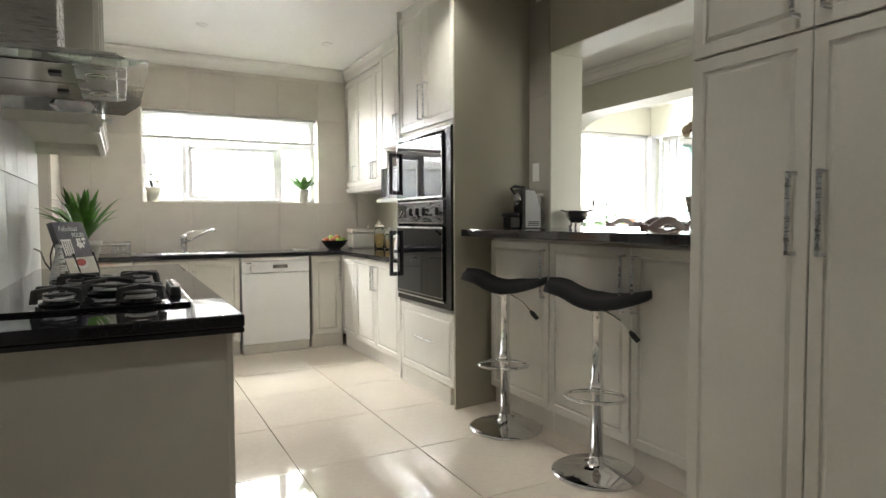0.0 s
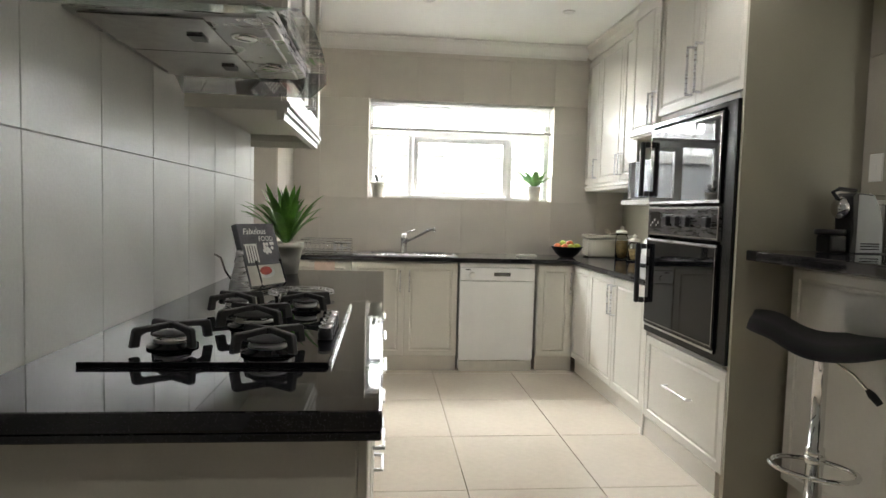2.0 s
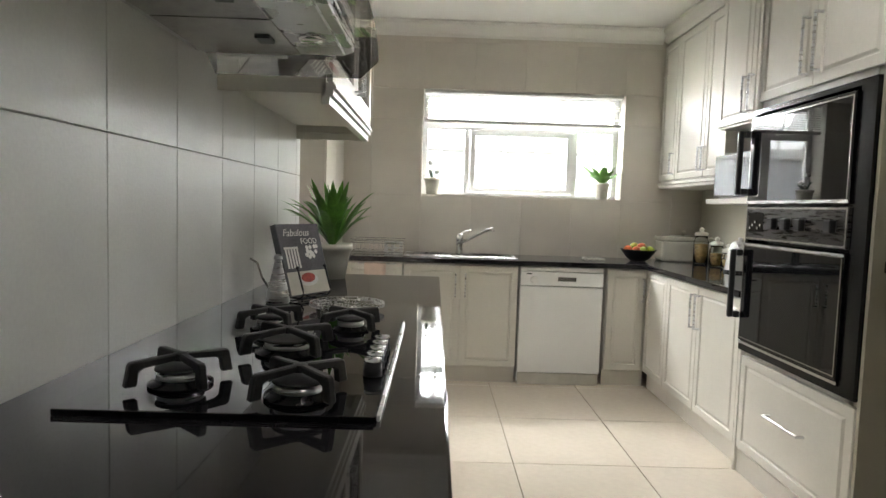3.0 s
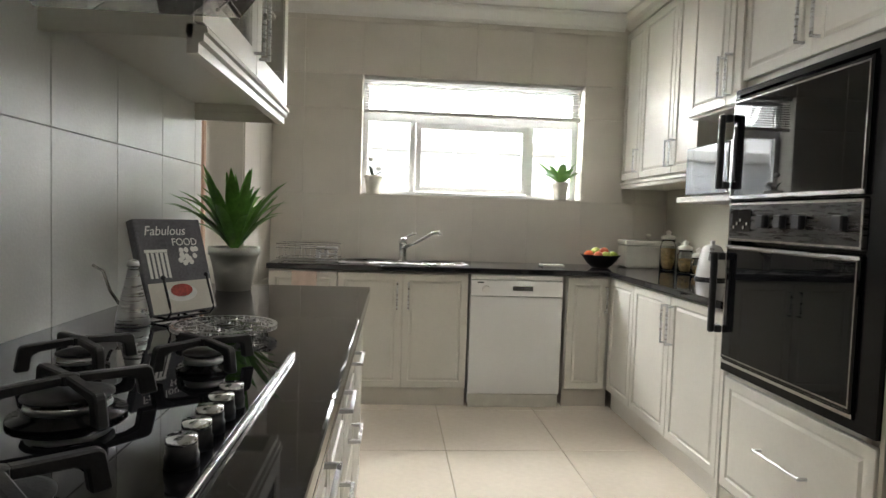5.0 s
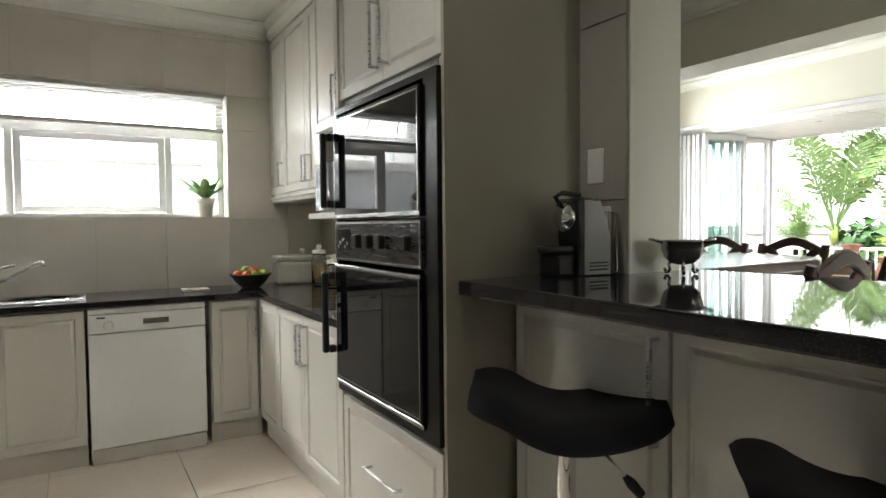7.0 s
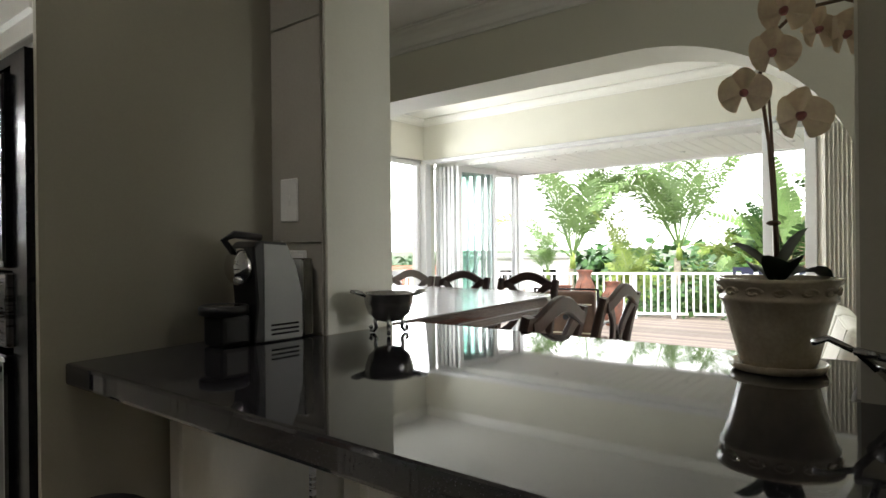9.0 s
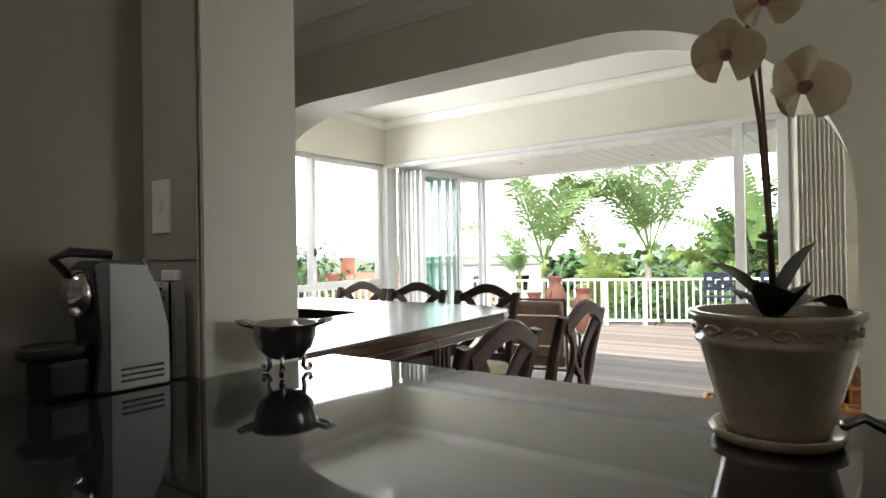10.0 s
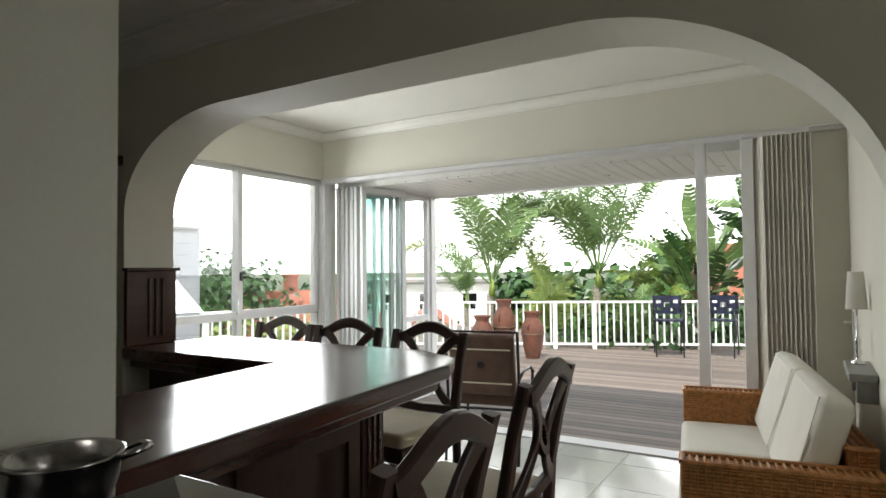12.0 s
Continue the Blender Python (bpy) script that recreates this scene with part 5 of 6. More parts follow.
for off, z, f_, s_ in ((0.080, 0.575, 0.35, 1.0), (-0.030, 0.525, -0.1, 1.15), (0.024, 0.655, 0.1, 1.0), (0.0, 0.74, 0.2, 1.05), (-0.067, 0.70, -0.25, 0.9), (-0.121, 0.69, -0.4, 1.0), (0.0, 0.81, 0.0, 1.0)):
    bloom((-0.595 * off - 0.03, 0.803 * off - 0.02, z), (-0.80 - 0.4 * f_, -0.50 + 0.6 * f_, 0.1 - 0.3 * abs(f_)), s_)

dish = thing("pewter_dish", "dark pewter dish with branching twig handles", "dish", pose(3.035, 2.282, BAR_Z, 0, 0, 68) @ Matrix.Diagonal((0.95, 0.95, 1, 1)))
part("bowl", lathe([(0.04, 0), (0.05, 0.004), (0.09, 0.03), (0.115, 0.06), (0.118, 0.064), (0.11, 0.063), (0.085, 0.036), (0.001, 0.012)], 32), M["pewter"], dish, smooth=True)
for s in (0, 180):
    hd = tube([(0.105, -0.03, 0.055), (0.13, -0.035, 0.08), (0.155, 0.0, 0.085), (0.13, 0.035, 0.08), (0.105, 0.03, 0.055)], 0.006, 7)
    tube([(0.14, -0.03, 0.082), (0.16, -0.055, 0.095), (0.185, -0.05, 0.09)], 0.005, 6, hd)
    tube([(0.145, 0.025, 0.083), (0.17, 0.05, 0.09)], 0.005, 6, hd)
    part("handle", moved(hd, pose(0, 0, 0, 0, 0, s + 60)), M["pewter"], dish, smooth=True)

# ceiling downlights: two real, four more added out of view as fill
for x, y in DOWNLIGHTS:
    t = thing("downlight", "small recessed ceiling downlight, lit, of two real and four added", "ceiling light", pose(x, y, CEIL), "kitchen downlights")
    part("trim_ring", lathe([(0.034, -0.001), (0.045, -0.001), (0.046, -0.006), (0.036, -0.008), (0.034, -0.004)], 24), M["whitepl"], t, smooth=True)
    part("bulb", lathe([(0.001, -0.003), (0.033, -0.003), (0.033, -0.002), (0.001, -0.002)], 20), M["glow"], t)

# scullery door and window
door = thing("door_1", "peach varnished door standing ajar in the scullery", "door", pose(-0.06, 5.76, 0), kind="structure")
part("leaf", box(-0.36, 0.0, 0, 0.04, 0.01, 2.02, 0.003), M["door"], door)
lk = part("lock_plate", box(-0.12, -0.085, -0.004, 0, 1.24, 1.44, 0.001), M["steel"], door)
part("door_handle", tube([(-0.10, -0.004, 1.40), (-0.10, -0.045, 1.40), (-0.19, -0.05, 1.40)], 0.008, 8), M["steel"], lk)
b2 = thing("scullery_blind", "white venetian blind in the scullery window", "blind", pose(-1.44, 0, 0))
for k in range(44):
    s = new("slat", slat_me)
    s.parent = b2
    s.matrix_basis = pose(0.02, 4.55, 2.1 - 0.027 * k, 0, 0, 90) @ pose(0, 0, 0, 14, 0, 0)

# ---- sunroom windows and doors ----
sw = thing("window_2", "white sliding corner window above a low panel", "window", I4, kind="structure")
YF = YS + 0.05
part("window_frame", wall_with_hole("x", 5.2, XD, YF, YF + 0.07, 0.55, 2.42, [(5.24, 6.575, 1.07, 2.38), (6.635, XD - 0.05, 1.07, 2.38), (5.24, 6.575, 0.60, 1.00), (6.635, XD - 0.05, 0.60, 1.00)]), M["alu"], sw)
part("sash", wall_with_hole("x", 6.575, XD - 0.05, YF - 0.025, YF - 0.002, 1.05, 2.39, [(6.625, XD - 0.10, 1.09, 2.35)]), M["alu"], sw)
part("latch", box(6.585, 6.612, YF - 0.05, YF - 0.026, 1.36, 1.44, 0.003), M["blackplastic"], sw, "dark sliding latch")
for x0, x1, z0, z1 in ((5.24, 6.575, 1.07, 2.38), (6.635, XD - 0.05, 1.07, 2.38), (5.24, 6.575, 0.60, 1.00), (6.635, XD - 0.05, 0.60, 1.00)):
    part("pane", box(x0, x1, YF + 0.03, YF + 0.036, z0, z1), M["glass"], sw).visible_shadow = False
part("window_sill", box(5.2, XD - 0.06, YS - 0.03, YS + 0.05, 0.53, 0.552, 0.004), M["alu"], sw)

fd = thing("door_frame", "white aluminium head track and posts of the folding doors", "door frame", I4, kind="structure")
part("head_track", box(XD - 0.03, XD + 0.08, 2.42, YS - 0.001, 2.375, 2.419, 0.004), M["alu"], fd)
part("track_line", box(XD - 0.045, XD - 0.031, 2.42, YS - 0.001, 2.40, 2.412, 0.002), M["alu"], fd)
part("floor_track", box(XD - 0.08, XD + 0.10, 2.42, YS - 0.001, -0.01, 0.012, 0.003), M["alu"], fd)
part("corner_post", box(XD - 0.045, XD + 0.06, YS - 0.06, YS + 0.04, 0.0, 2.374, 0.004), M["alu"], fd)
part("mullion", box(XD - 0.02, XD + 0.05, 3.31, 3.385, 0.013, 2.374, 0.004), M["alu"], fd)
part("end_post", box(XD - 0.04, XD + 0.06, 2.98, 3.065, 0.013, 2.374, 0.004), M["alu"], fd)
part("pane", box(XD + 0.012, XD + 0.018, 3.065, 3.31, 0.05, 2.37), M["glass"], fd).visible_shadow = False


def folded_leaf(x0, y, m):
    t = thing("folding_door", "white framed glass door leaf folded back", "door", m, "folded door leaves")
    part("frame", wall_with_hole("x", 0, 0.62, -0.018, 0.018, 0.02, 2.33, [(0.055, 0.565, 0.10, 2.26)]), M["alu"], t)
    part("pane", box(0.057, 0.563, -0.004, 0.004, 0.102, 2.258), M["greenglass"], t).visible_shadow = False
    part("handle", tube([(0.03, -0.018, 1.0), (0.03, -0.05, 1.0), (0.09, -0.055, 1.0)], 0.007, 6), M["steel"], t)
    part("hinge", cylinder((0.0, -0.022, 2.1), (0.0, -0.022, 2.2), 0.008, None, 8), M["steel"], t)


for k in range(5):
    folded_leaf(0, 0, pose(XD + 0.09 + 0.01 * (k % 2), YS - 0.12 - 0.062 * k, 0, 0, 0, (4 if k % 2 else -3)))
folded_leaf(0, 0, pose(XD + 0.10, YS - 0.44, 0, 0, 0, -13))

side = thing("wind_screen", "white framed glass wind screen at the side of the deck", "glass screen", I4)
part("frame", wall_with_hole("x", XD + 0.72, 9.06, 6.64, 6.70, -0.08, 2.33, [(XD + 0.77, 9.00, 0.90, 2.28), (XD + 0.77, 9.00, -0.03, 0.84)]), M["alu"], side)
part("pane", box(XD + 0.77, 9.00, 6.668, 6.674, 0.90, 2.28), M["glass"], side).visible_shadow = False
part("pane", box(XD + 0.77, 9.00, 6.668, 6.674, -0.03, 0.84), M["glass"], side).visible_shadow = False
post = thing("deck_post", "square white painted deck post", "post", pose(9.06, 6.67, -0.08))
part("shaft", box(0.002, 0.11, -0.055, 0.055, 0.0, 2.41, 0.006), M["railpaint"], post)

vb = thing("vertical_blind", "stacked beige vertical blind beside the doors", "blind", pose(XD - 0.10, 2.64, 0))
part("head_rail", box(-0.02, 0.02, 0.0, 0.34, 2.36, 2.39, 0.003), M["alu"], vb)
vs_me = mesh_of("slat", box(-0.045, 0.045, -0.0012, 0.0012, 0.03, 2.36), M["blindgrey"])
for k in range(22):
    s = new("slat", vs_me)
    s.parent = vb
    s.matrix_basis = pose(0.012 * (k % 2), 0.01 + 0.0145 * k, 0, 0, 0, 42 if k % 2 else 28)
panel = thing("door_panel", "white sliding door stile beside the blind", "door", pose(XD - 0.10, 2.985, 0))
part("stile", box(0, 0.05, 0.0, 0.08, 0.013, 2.36, 0.004), M["alu"], panel)

# ---- the home bar ----
bt = thing("home_bar", "L-shaped dark mahogany home bar with a polished top", "bar", I4)
out = [(XW + 0.257, 3.70), (4.68, 3.80), (4.86, 3.88), (4.98, 4.10), (5.00, 5.418), (4.42, 5.418), (4.42, 4.43), (XW + 0.257, 4.30)]
part("top", prism(out, 1.045, 1.10, 0.014, None, 3), M["mahogany"], bt, "polished dark mahogany bar top")
part("edge_moulding", prism([(XW + 0.257, 3.74), (4.66, 3.84), (4.82, 3.92), (4.94, 4.12), (4.96, 5.417), (4.46, 5.417), (4.46, 4.39), (XW + 0.257, 4.26)], 1.005, 1.0445, 0.006), M["mahogany"], bt)
part("front_panel", prism([(XW + 0.257, 4.00), (4.55, 4.11), (4.55, 4.16), (XW + 0.257, 4.05)], 0.02, 1.004), M["darkwood"], bt)
part("side_panel", prism([(4.56, 4.17), (4.61, 4.17), (4.61, 5.417), (4.56, 5.417)], 0.02, 1.004), M["darkwood"], bt)
pp = part("pilaster", prism([(4.50, 4.06), (4.63, 4.06), (4.63, 4.165), (4.50, 4.165)], 0.0, 1.004, 0.004), M["darkwood"], bt, "fluted corner pilaster")
for k in range(3):
    part("flute", box(4.523 + 0.033 * k, 4.541 + 0.033 * k, 4.0525, 4.0595, 0.12, 0.94, 0.003), M["mahogany"], pp)
for x0, x1 in ((XW + 0.30, 3.85), (3.92, 4.46)):
    ya = 4.00 + (x0 - 3.3) * 0.088
    fr = wall_with_hole("x", x0, x1, -0.012, 0.0, 0.12, 0.92, [(x0 + 0.06, x1 - 0.06, 0.18, 0.86)])
    part("panel_frame", moved(fr, pose(0, 0, 0) @ Matrix.Translation((0, ya - 0.003, 0))), M["darkwood"], bt)
part("kick_board", prism([(XW + 0.257, 4.03), (4.5, 4.13), (4.5, 4.15), (XW + 0.257, 4.05)], 0.0, 0.019), M["darkwood"], bt)

clad = thing("arch_cladding", "dark wooden panel cladding at the foot of the arch", "panelling", I4)
part("panel", box(XA, XB, 5.393, 5.418, 1.101, 1.455, 0.003), M["mahogany"], clad)
part("cap", box(XA - 0.01, XB + 0.012, 5.375, 5.418, 1.4552, 1.47, 0.003), M["mahogany"], clad)
for k in range(3):
    part("flute", box(4.535 + 0.035 * k, 4.553 + 0.035 * k, 5.385, 5.3925, 1.14, 1.42, 0.003), M["darkwood"], clad)
cabn = thing("bar_wall_cabinet", "dark wooden bar cabinet hung against the arch wall", "cabinet", I4)
part("body", box(4.24, 4.428, 5.46, 6.20, 1.12, 1.95, 0.004), M["darkwood"], cabn)
part("cornice", box(4.21, 4.428, 5.42, 6.24, 1.952, 2.0, 0.01, None, 2), M["mahogany"], cabn)


def plank(points, widths, thick):
    """A flat board bent along a line of points; thick along y, wide across the line."""
    own = bmesh.new()
    pts = [Vector(p) for p in points]
    rings = []
    for k, p in enumerate(pts):
        d = (pts[min(k + 1, len(pts) - 1)] - pts[max(k - 1, 0)]).normalized()
        w = d.cross(Vector((0, 1, 0))).normalized() * (widths[k] / 2)
        n = d.cross(w).normalized() * (thick / 2)
        rings.append([own.verts.new(p + a * w + b * n) for a, b in ((-0.8, -1), (0.8, -1), (1, -0.6), (1, 0.6), (0.8, 1), (-0.8, 1), (-1, 0.6), (-1, -0.6))])
    for a, b in zip(rings, rings[1:]):
        for j in range(8):
            own.faces.new((a[j], a[(j + 1) % 8], b[(j + 1) % 8], b[j]))
    own.faces.new(list(reversed(rings[0])))
    own.faces.new(rings[-1])
    bmesh.ops.recalc_face_normals(own, faces=own.faces)
    return own


def bar_chair(m, label="dark wooden bar chair with a cream padded seat"):
    """Sitter faces +y; the back stands at y=-0.2."""
    t = thing("bar_chair", label, "bar chair", m, "chairs round the home bar")
    S = 0.72
    part("seat_cushion", box(-0.21, 0.21, -0.17, 0.22, S - 0.005, S + 0.055, 0.022, None, 3), M["cushion"], t, "cream upholstered seat pad", smooth=True)
    part("seat_frame", box(-0.215, 0.215, -0.185, 0.225, S - 0.065, S - 0.006, 0.006), M["darkwood"], t)
    for x in (-0.195, 0.195):
        part("leg", tube([(x, 0.205, S - 0.066), (x, 0.207, 0.40), (x * 1.02, 0.212, 0.0)], 0.02, 8, radii=[0.021, 0.019, 0.014]), M["darkwood"], t)
        part("leg", tube([(x, -0.20, S - 0.05), (x, -0.205, 0.42), (x, -0.25, 0.0)], 0.02, 8, radii=[0.021, 0.02, 0.016]), M["darkwood"], t)
        part("back_post", plank([(x, -0.185, S - 0.05), (x, -0.195, S + 0.12), (x * 1.02, -0.225, S + 0.28), (x * 1.04, -0.262, S + 0.425)], [0.046, 0.046, 0.044, 0.042], 0.030), M["darkwood"], t)
    crest = [(0.185 * u, -0.262 - 0.012 * (1 - u * u), S + 0.385 + 0.060 * math.cos(u * 1.57) ** 1.4) for u in (-1 + 0.1 * k for k in range(21))]
    part("top_rail", plank(crest, [0.055 - 0.008 * abs(-1 + 0.1 * k) for k in range(21)], 0.026), M["darkwood"], t)
    part("lower_rail", plank([(-0.175, -0.197, S + 0.075), (0, -0.203, S + 0.066), (0.175, -0.197, S + 0.075)], [0.045, 0.04, 0.045], 0.022), M["darkwood"], t)
    for s in (-1, 1):
        pts = [(s * (0.165 - 0.122 * math.sin(math.pi * v) ** 0.85), -0.204 - 0.060 * v, S + 0.085 + 0.315 * v) for v in (k / 12 for k in range(13))]
        part("splat", plank(pts, [0.050 - 0.016 * math.sin(math.pi * k / 12) for k in range(13)], 0.018), M["darkwood"], t)
    boss = moved(ring(0.043, 0.021, -0.009, 0.009, 20), pose(0, -0.234, S + 0.243, 80, 0, 0) @ Matrix.Diagonal((0.95, 1.35, 1, 1)))
    part("splat_boss", boss, M["darkwood"], t, "oval pierced boss")
    for y in (-0.215, 0.208):
        part("stretcher", cylinder((-0.195, y, 0.26), (0.195, y, 0.26), 0.011, None, 8), M["darkwood"], t)
    for x in (-0.195, 0.195):
        part("stretcher", cylinder((x, -0.22, 0.30), (x, 0.208, 0.30), 0.011, None, 8), M["darkwood"], t)
    return t


chair = bar_chair(pose(5.03, 4.29, 0, 0, 0, 86))
copy_thing(chair, pose(5.05, 4.79, 0, 0, 0, 92))
copy_thing(chair, pose(5.05, 5.27, 0, 0, 0, 90))
copy_thing(chair, pose(3.70, 3.50, 0, 0, 0, 3))
copy_thing(chair, pose(4.42, 3.58, 0, 0, 0, 3))

# brown cushioned iron armchair by the doors
ac = thing("iron_armchair", "wrought-iron armchair with brown striped cushions", "armchair", pose(7.15, 4.86, 0, 0, 0, -78))
part("seat_cushion", box(-0.25, 0.25, -0.22, 0.26, 0.40, 0.50, 0.035, None, 3), M["brownfabric"], ac, smooth=True)
part("back_cushion", moved(box(-0.25, 0.25, -0.05, 0.06, 0.0, 0.46, 0.04, None, 3), pose(0, -0.24, 0.50, 10, 0, 0)), M["brownfabric"], ac, smooth=True)
part("piping", moved(tube([(-0.23, -0.055, 0.36), (0.23, -0.055, 0.36)], 0.006, 6), pose(0, -0.24, 0.50, 10, 0, 0)), M["cushion"], ac)
part("piping", moved(tube([(-0.23, -0.055, 0.10), (0.23, -0.055, 0.10)], 0.006, 6), pose(0, -0.24, 0.50, 10, 0, 0)), M["cushion"], ac)
part("button", moved(lathe([(0.001, 0), (0.02, 0.002), (0.026, 0.008), (0.001, 0.012)], 14), pose(0.0, -0.335, 0.73, 100, 0, 0)), M["iron"], ac)
for x in (-0.28, 0.28):
    part("leg", tube([(x, 0.27, 0.0), (x, 0.25, 0.35), (x, 0.24, 0.62)], 0.012, 7), M["iron"], ac)
    part("leg", tube([(x, -0.34, 0.0), (x, -0.26, 0.38), (x, -0.33, 0.98)], 0.012, 7), M["iron"], ac)
    part("armrest", tube([(x, -0.29, 0.62), (x, -0.1, 0.66), (x, 0.15, 0.65), (x, 0.28, 0.60), (x, 0.26, 0.56)], 0.013, 7), M["iron"], ac, smooth=True)
    part("seat_rail", tube([(x, -0.27, 0.39), (x, 0.25, 0.39)], 0.01, 6), M["iron"], ac)
for y, z in ((-0.27, 0.39), (0.25, 0.39), (-0.33, 0.975)):
    part("cross_rail", tube([(-0.28, y, z), (0.28, y, z)], 0.01, 6), M["iron"], ac)

# wicker sofa
sofa = thing("wicker_sofa", "honey wicker sofa with off-white cushions", "sofa", pose(6.42, 2.95, 0, 0, 0, 9) @ pose(-6.42, -2.95, 0))
SX0, SX1, SY0, SY1 = 5.55, 7.29, 2.56, 3.29


def wicker_bm(x0, x1, y0, y1, z0, z1):
    """A woven block: rounded strands laid over a core."""
    bm = box(x0 + 0.006, x1 - 0.006, y0 + 0.006, y1 - 0.006, z0, z1 - 0.006)
    z = z0 + 0.008
    row = 0
    while z < z1 - 0.004:
        o = 0.0025 if row % 2 else 0.0
        tube([(x0 + o, y0 + o, z), (x1 - o, y0 + o, z), (x1 - o, y1 - o, z), (x0 + o, y1 - o, z), (x0 + o, y0 + o, z)], 0.0075, 5, bm)
        z += 0.0155
        row += 1
    n = max(2, int((x1 - x0) / 0.03))
    for k in range(n + 1):
        x = x0 + (x1 - x0) * k / n
        for y in (y0 - 0.002, y1 + 0.002):
            tube([(x, y, z0), (x, y, z1)], 0.005, 4, bm)
    m_ = max(2, int((y1 - y0) / 0.03))
    for k in range(m_ + 1):
        y = y0 + (y1 - y0) * k / m_
        for x in (x0 - 0.002, x1 + 0.002):
            tube([(x, y, z0), (x, y, z1)], 0.005, 4, bm)
        tube([(x0 + 0.008, y, z1 - 0.002), (x1 - 0.008, y, z1 - 0.002)], 0.007, 5, bm)
    tube([(x0, y0, z1), (x1, y0, z1)], 0.013, 8, bm)
    tube([(x0, y1, z1), (x1, y1, z1)], 0.013, 8, bm)
    tube([(x0, y0, z1), (x0, y1, z1)], 0.013, 8, bm)
    tube([(x1, y0, z1), (x1, y1, z1)], 0.013, 8, bm)
    return bm


tagged(part("arm", wicker_bm(SX0, SX0 + 0.13, SY0, SY1, 0.04, 0.62), M["wicker"], sofa, "woven honey wicker arm"), kind="stuff")
tagged(part("arm", wicker_bm(SX1 - 0.13, SX1, SY0, SY1, 0.04, 0.62), M["wicker"], sofa, "woven honey wicker arm"), kind="stuff")
part("base", wicker_bm(SX0 + 0.14, SX1 - 0.14, SY0 + 0.02, SY1 - 0.03, 0.05, 0.28), M["wicker"], sofa)
part("back", wicker_bm(SX0 + 0.14, SX1 - 0.14, SY0, SY0 + 0.10, 0.29, 0.70), M["wicker"], sofa)
for x0 in (SX0 + 0.14, (SX0 + SX1) / 2 + 0.005):
    w = (SX1 - SX0) / 2 - 0.145
    part("seat_cushion", box(x0, x0 + w, SY0 + 0.11, SY1 + 0.02, 0.285, 0.43, 0.045, None, 3), M["whitefabric"], sofa, "off-white box seat cushion", smooth=True)
    bc = moved(box(0, w, -0.07, 0.07, 0, 0.50, 0.055, None, 3), pose(x0, SY0 + 0.26, 0.425, 17, 0, 0))
    part("back_cushion", bc, M["whitefabric"], sofa, "off-white back cushion", smooth=True)
    part("piping", moved(tube([(0.04, 0.066, 0.03), (0.02, 0.066, 0.25), (0.04, 0.066, 0.47), (w - 0.04, 0.066, 0.47), (w - 0.02, 0.066, 0.25), (w - 0.04, 0.066, 0.03)], 0.005, 6), pose(x0, SY0 + 0.26, 0.425, 17, 0, 0)), M["whitefabric"], sofa)
for x in (SX0 + 0.05, SX1 - 0.05):
    for y in (SY0 + 0.05, SY1 - 0.05):
        part("foot", cylinder((x, y, 0), (x, y, 0.04), 0.025, 0.03, 10), M["wicker"], sofa)

# side table with a lamp by the sofa wall, wall light
tab = thing("side_shelf", "grey stone shelf on the wall behind the sofa", "shelf", I4)
part("board", box(5.95, 6.40, 2.421, 2.53, 0.94, 0.975, 0.004), M["stone"], tab)
part("bracket", box(6.0, 6.03, 2.421, 2.50, 0.84, 0.939, 0.003), M["stone"], tab)
part("bracket", box(6.32, 6.35, 2.421, 2.50, 0.84, 0.939, 0.003), M["stone"], tab)
lampt = thing("table_lamp", "small lamp with a white shade and glass stem", "lamp", pose(6.27, 2.475, 0.9755) @ Matrix.Diagonal((0.6, 0.6, 1.05, 1)))
part("base", lathe([(0.05, 0), (0.052, 0.008), (0.02, 0.02), (0.018, 0.03), (0.028, 0.055), (0.016, 0.08), (0.026, 0.105), (0.01, 0.13), (0.008, 0.26)], 18), M["chrome"], lampt, smooth=True)
part("shade", lathe([(0.075, 0.25), (0.076, 0.25), (0.055, 0.42), (0.053, 0.42)], 26), M["whitefabric"], lampt, smooth=True)
part("cord", tube([(0.05, 0.0, 0.006), (0.12, 0.02, 0.01), (0.16, 0.03, 0.02), (0.2, 0.10, -0.1), (0.19, 0.09, -0.3)], 0.003, 5), M["whitepl"], lampt)
dh = thing("door_lock", "white lever handle on the sliding door", "door handle", pose(7.45, 2.425, 1.05))
part("plate", box(-0.02, 0.02, 0, 0.008, -0.1, 0.1, 0.002), M["alu"], dh)
part("lever", tube([(0, 0.008, 0.03), (0, 0.045, 0.03), (-0.09, 0.05, 0.03)], 0.008, 7), M["alu"], dh)
mat_ = thing("door_mat", "dark ribbed drain mat at the threshold", "mat", pose(7.93, 4.05, -0.08))
part("mat", box(-0.08, 0.14, -0.25, 0.17, 0.001, 0.012, 0.003), M["rubber"], mat_)

# ---- deck ----
DZ = -0.08
deck = solid("deck", box(XD + 0.10, 17.0, -6.0, 11.2, DZ - 0.25, DZ - 0.03), M["bark"], "timber deck frame under the boards", "deck")
board_me = mesh_of("board", box(-0.0665, 0.0665, -8.6, 8.6, -0.028, 0.0, 0.003), M["deckwood"])
k = 0
x = XD + 0.17
while x < 16.9:
    o = new("board", board_me)
    o.parent = deck
    o.matrix_basis = pose(x, 2.6, DZ)
    x += 0.139
soff = bmesh.new()
y = -1.0
while y < 7.1:
    box(XD + 0.201, 9.12, y, y + 0.118, 2.335, 2.355, 0.004, soff)
    y += 0.124
box(XD + 0.201, 9.12, -1.0, 7.1, 2.3555, 2.42, 0, soff)
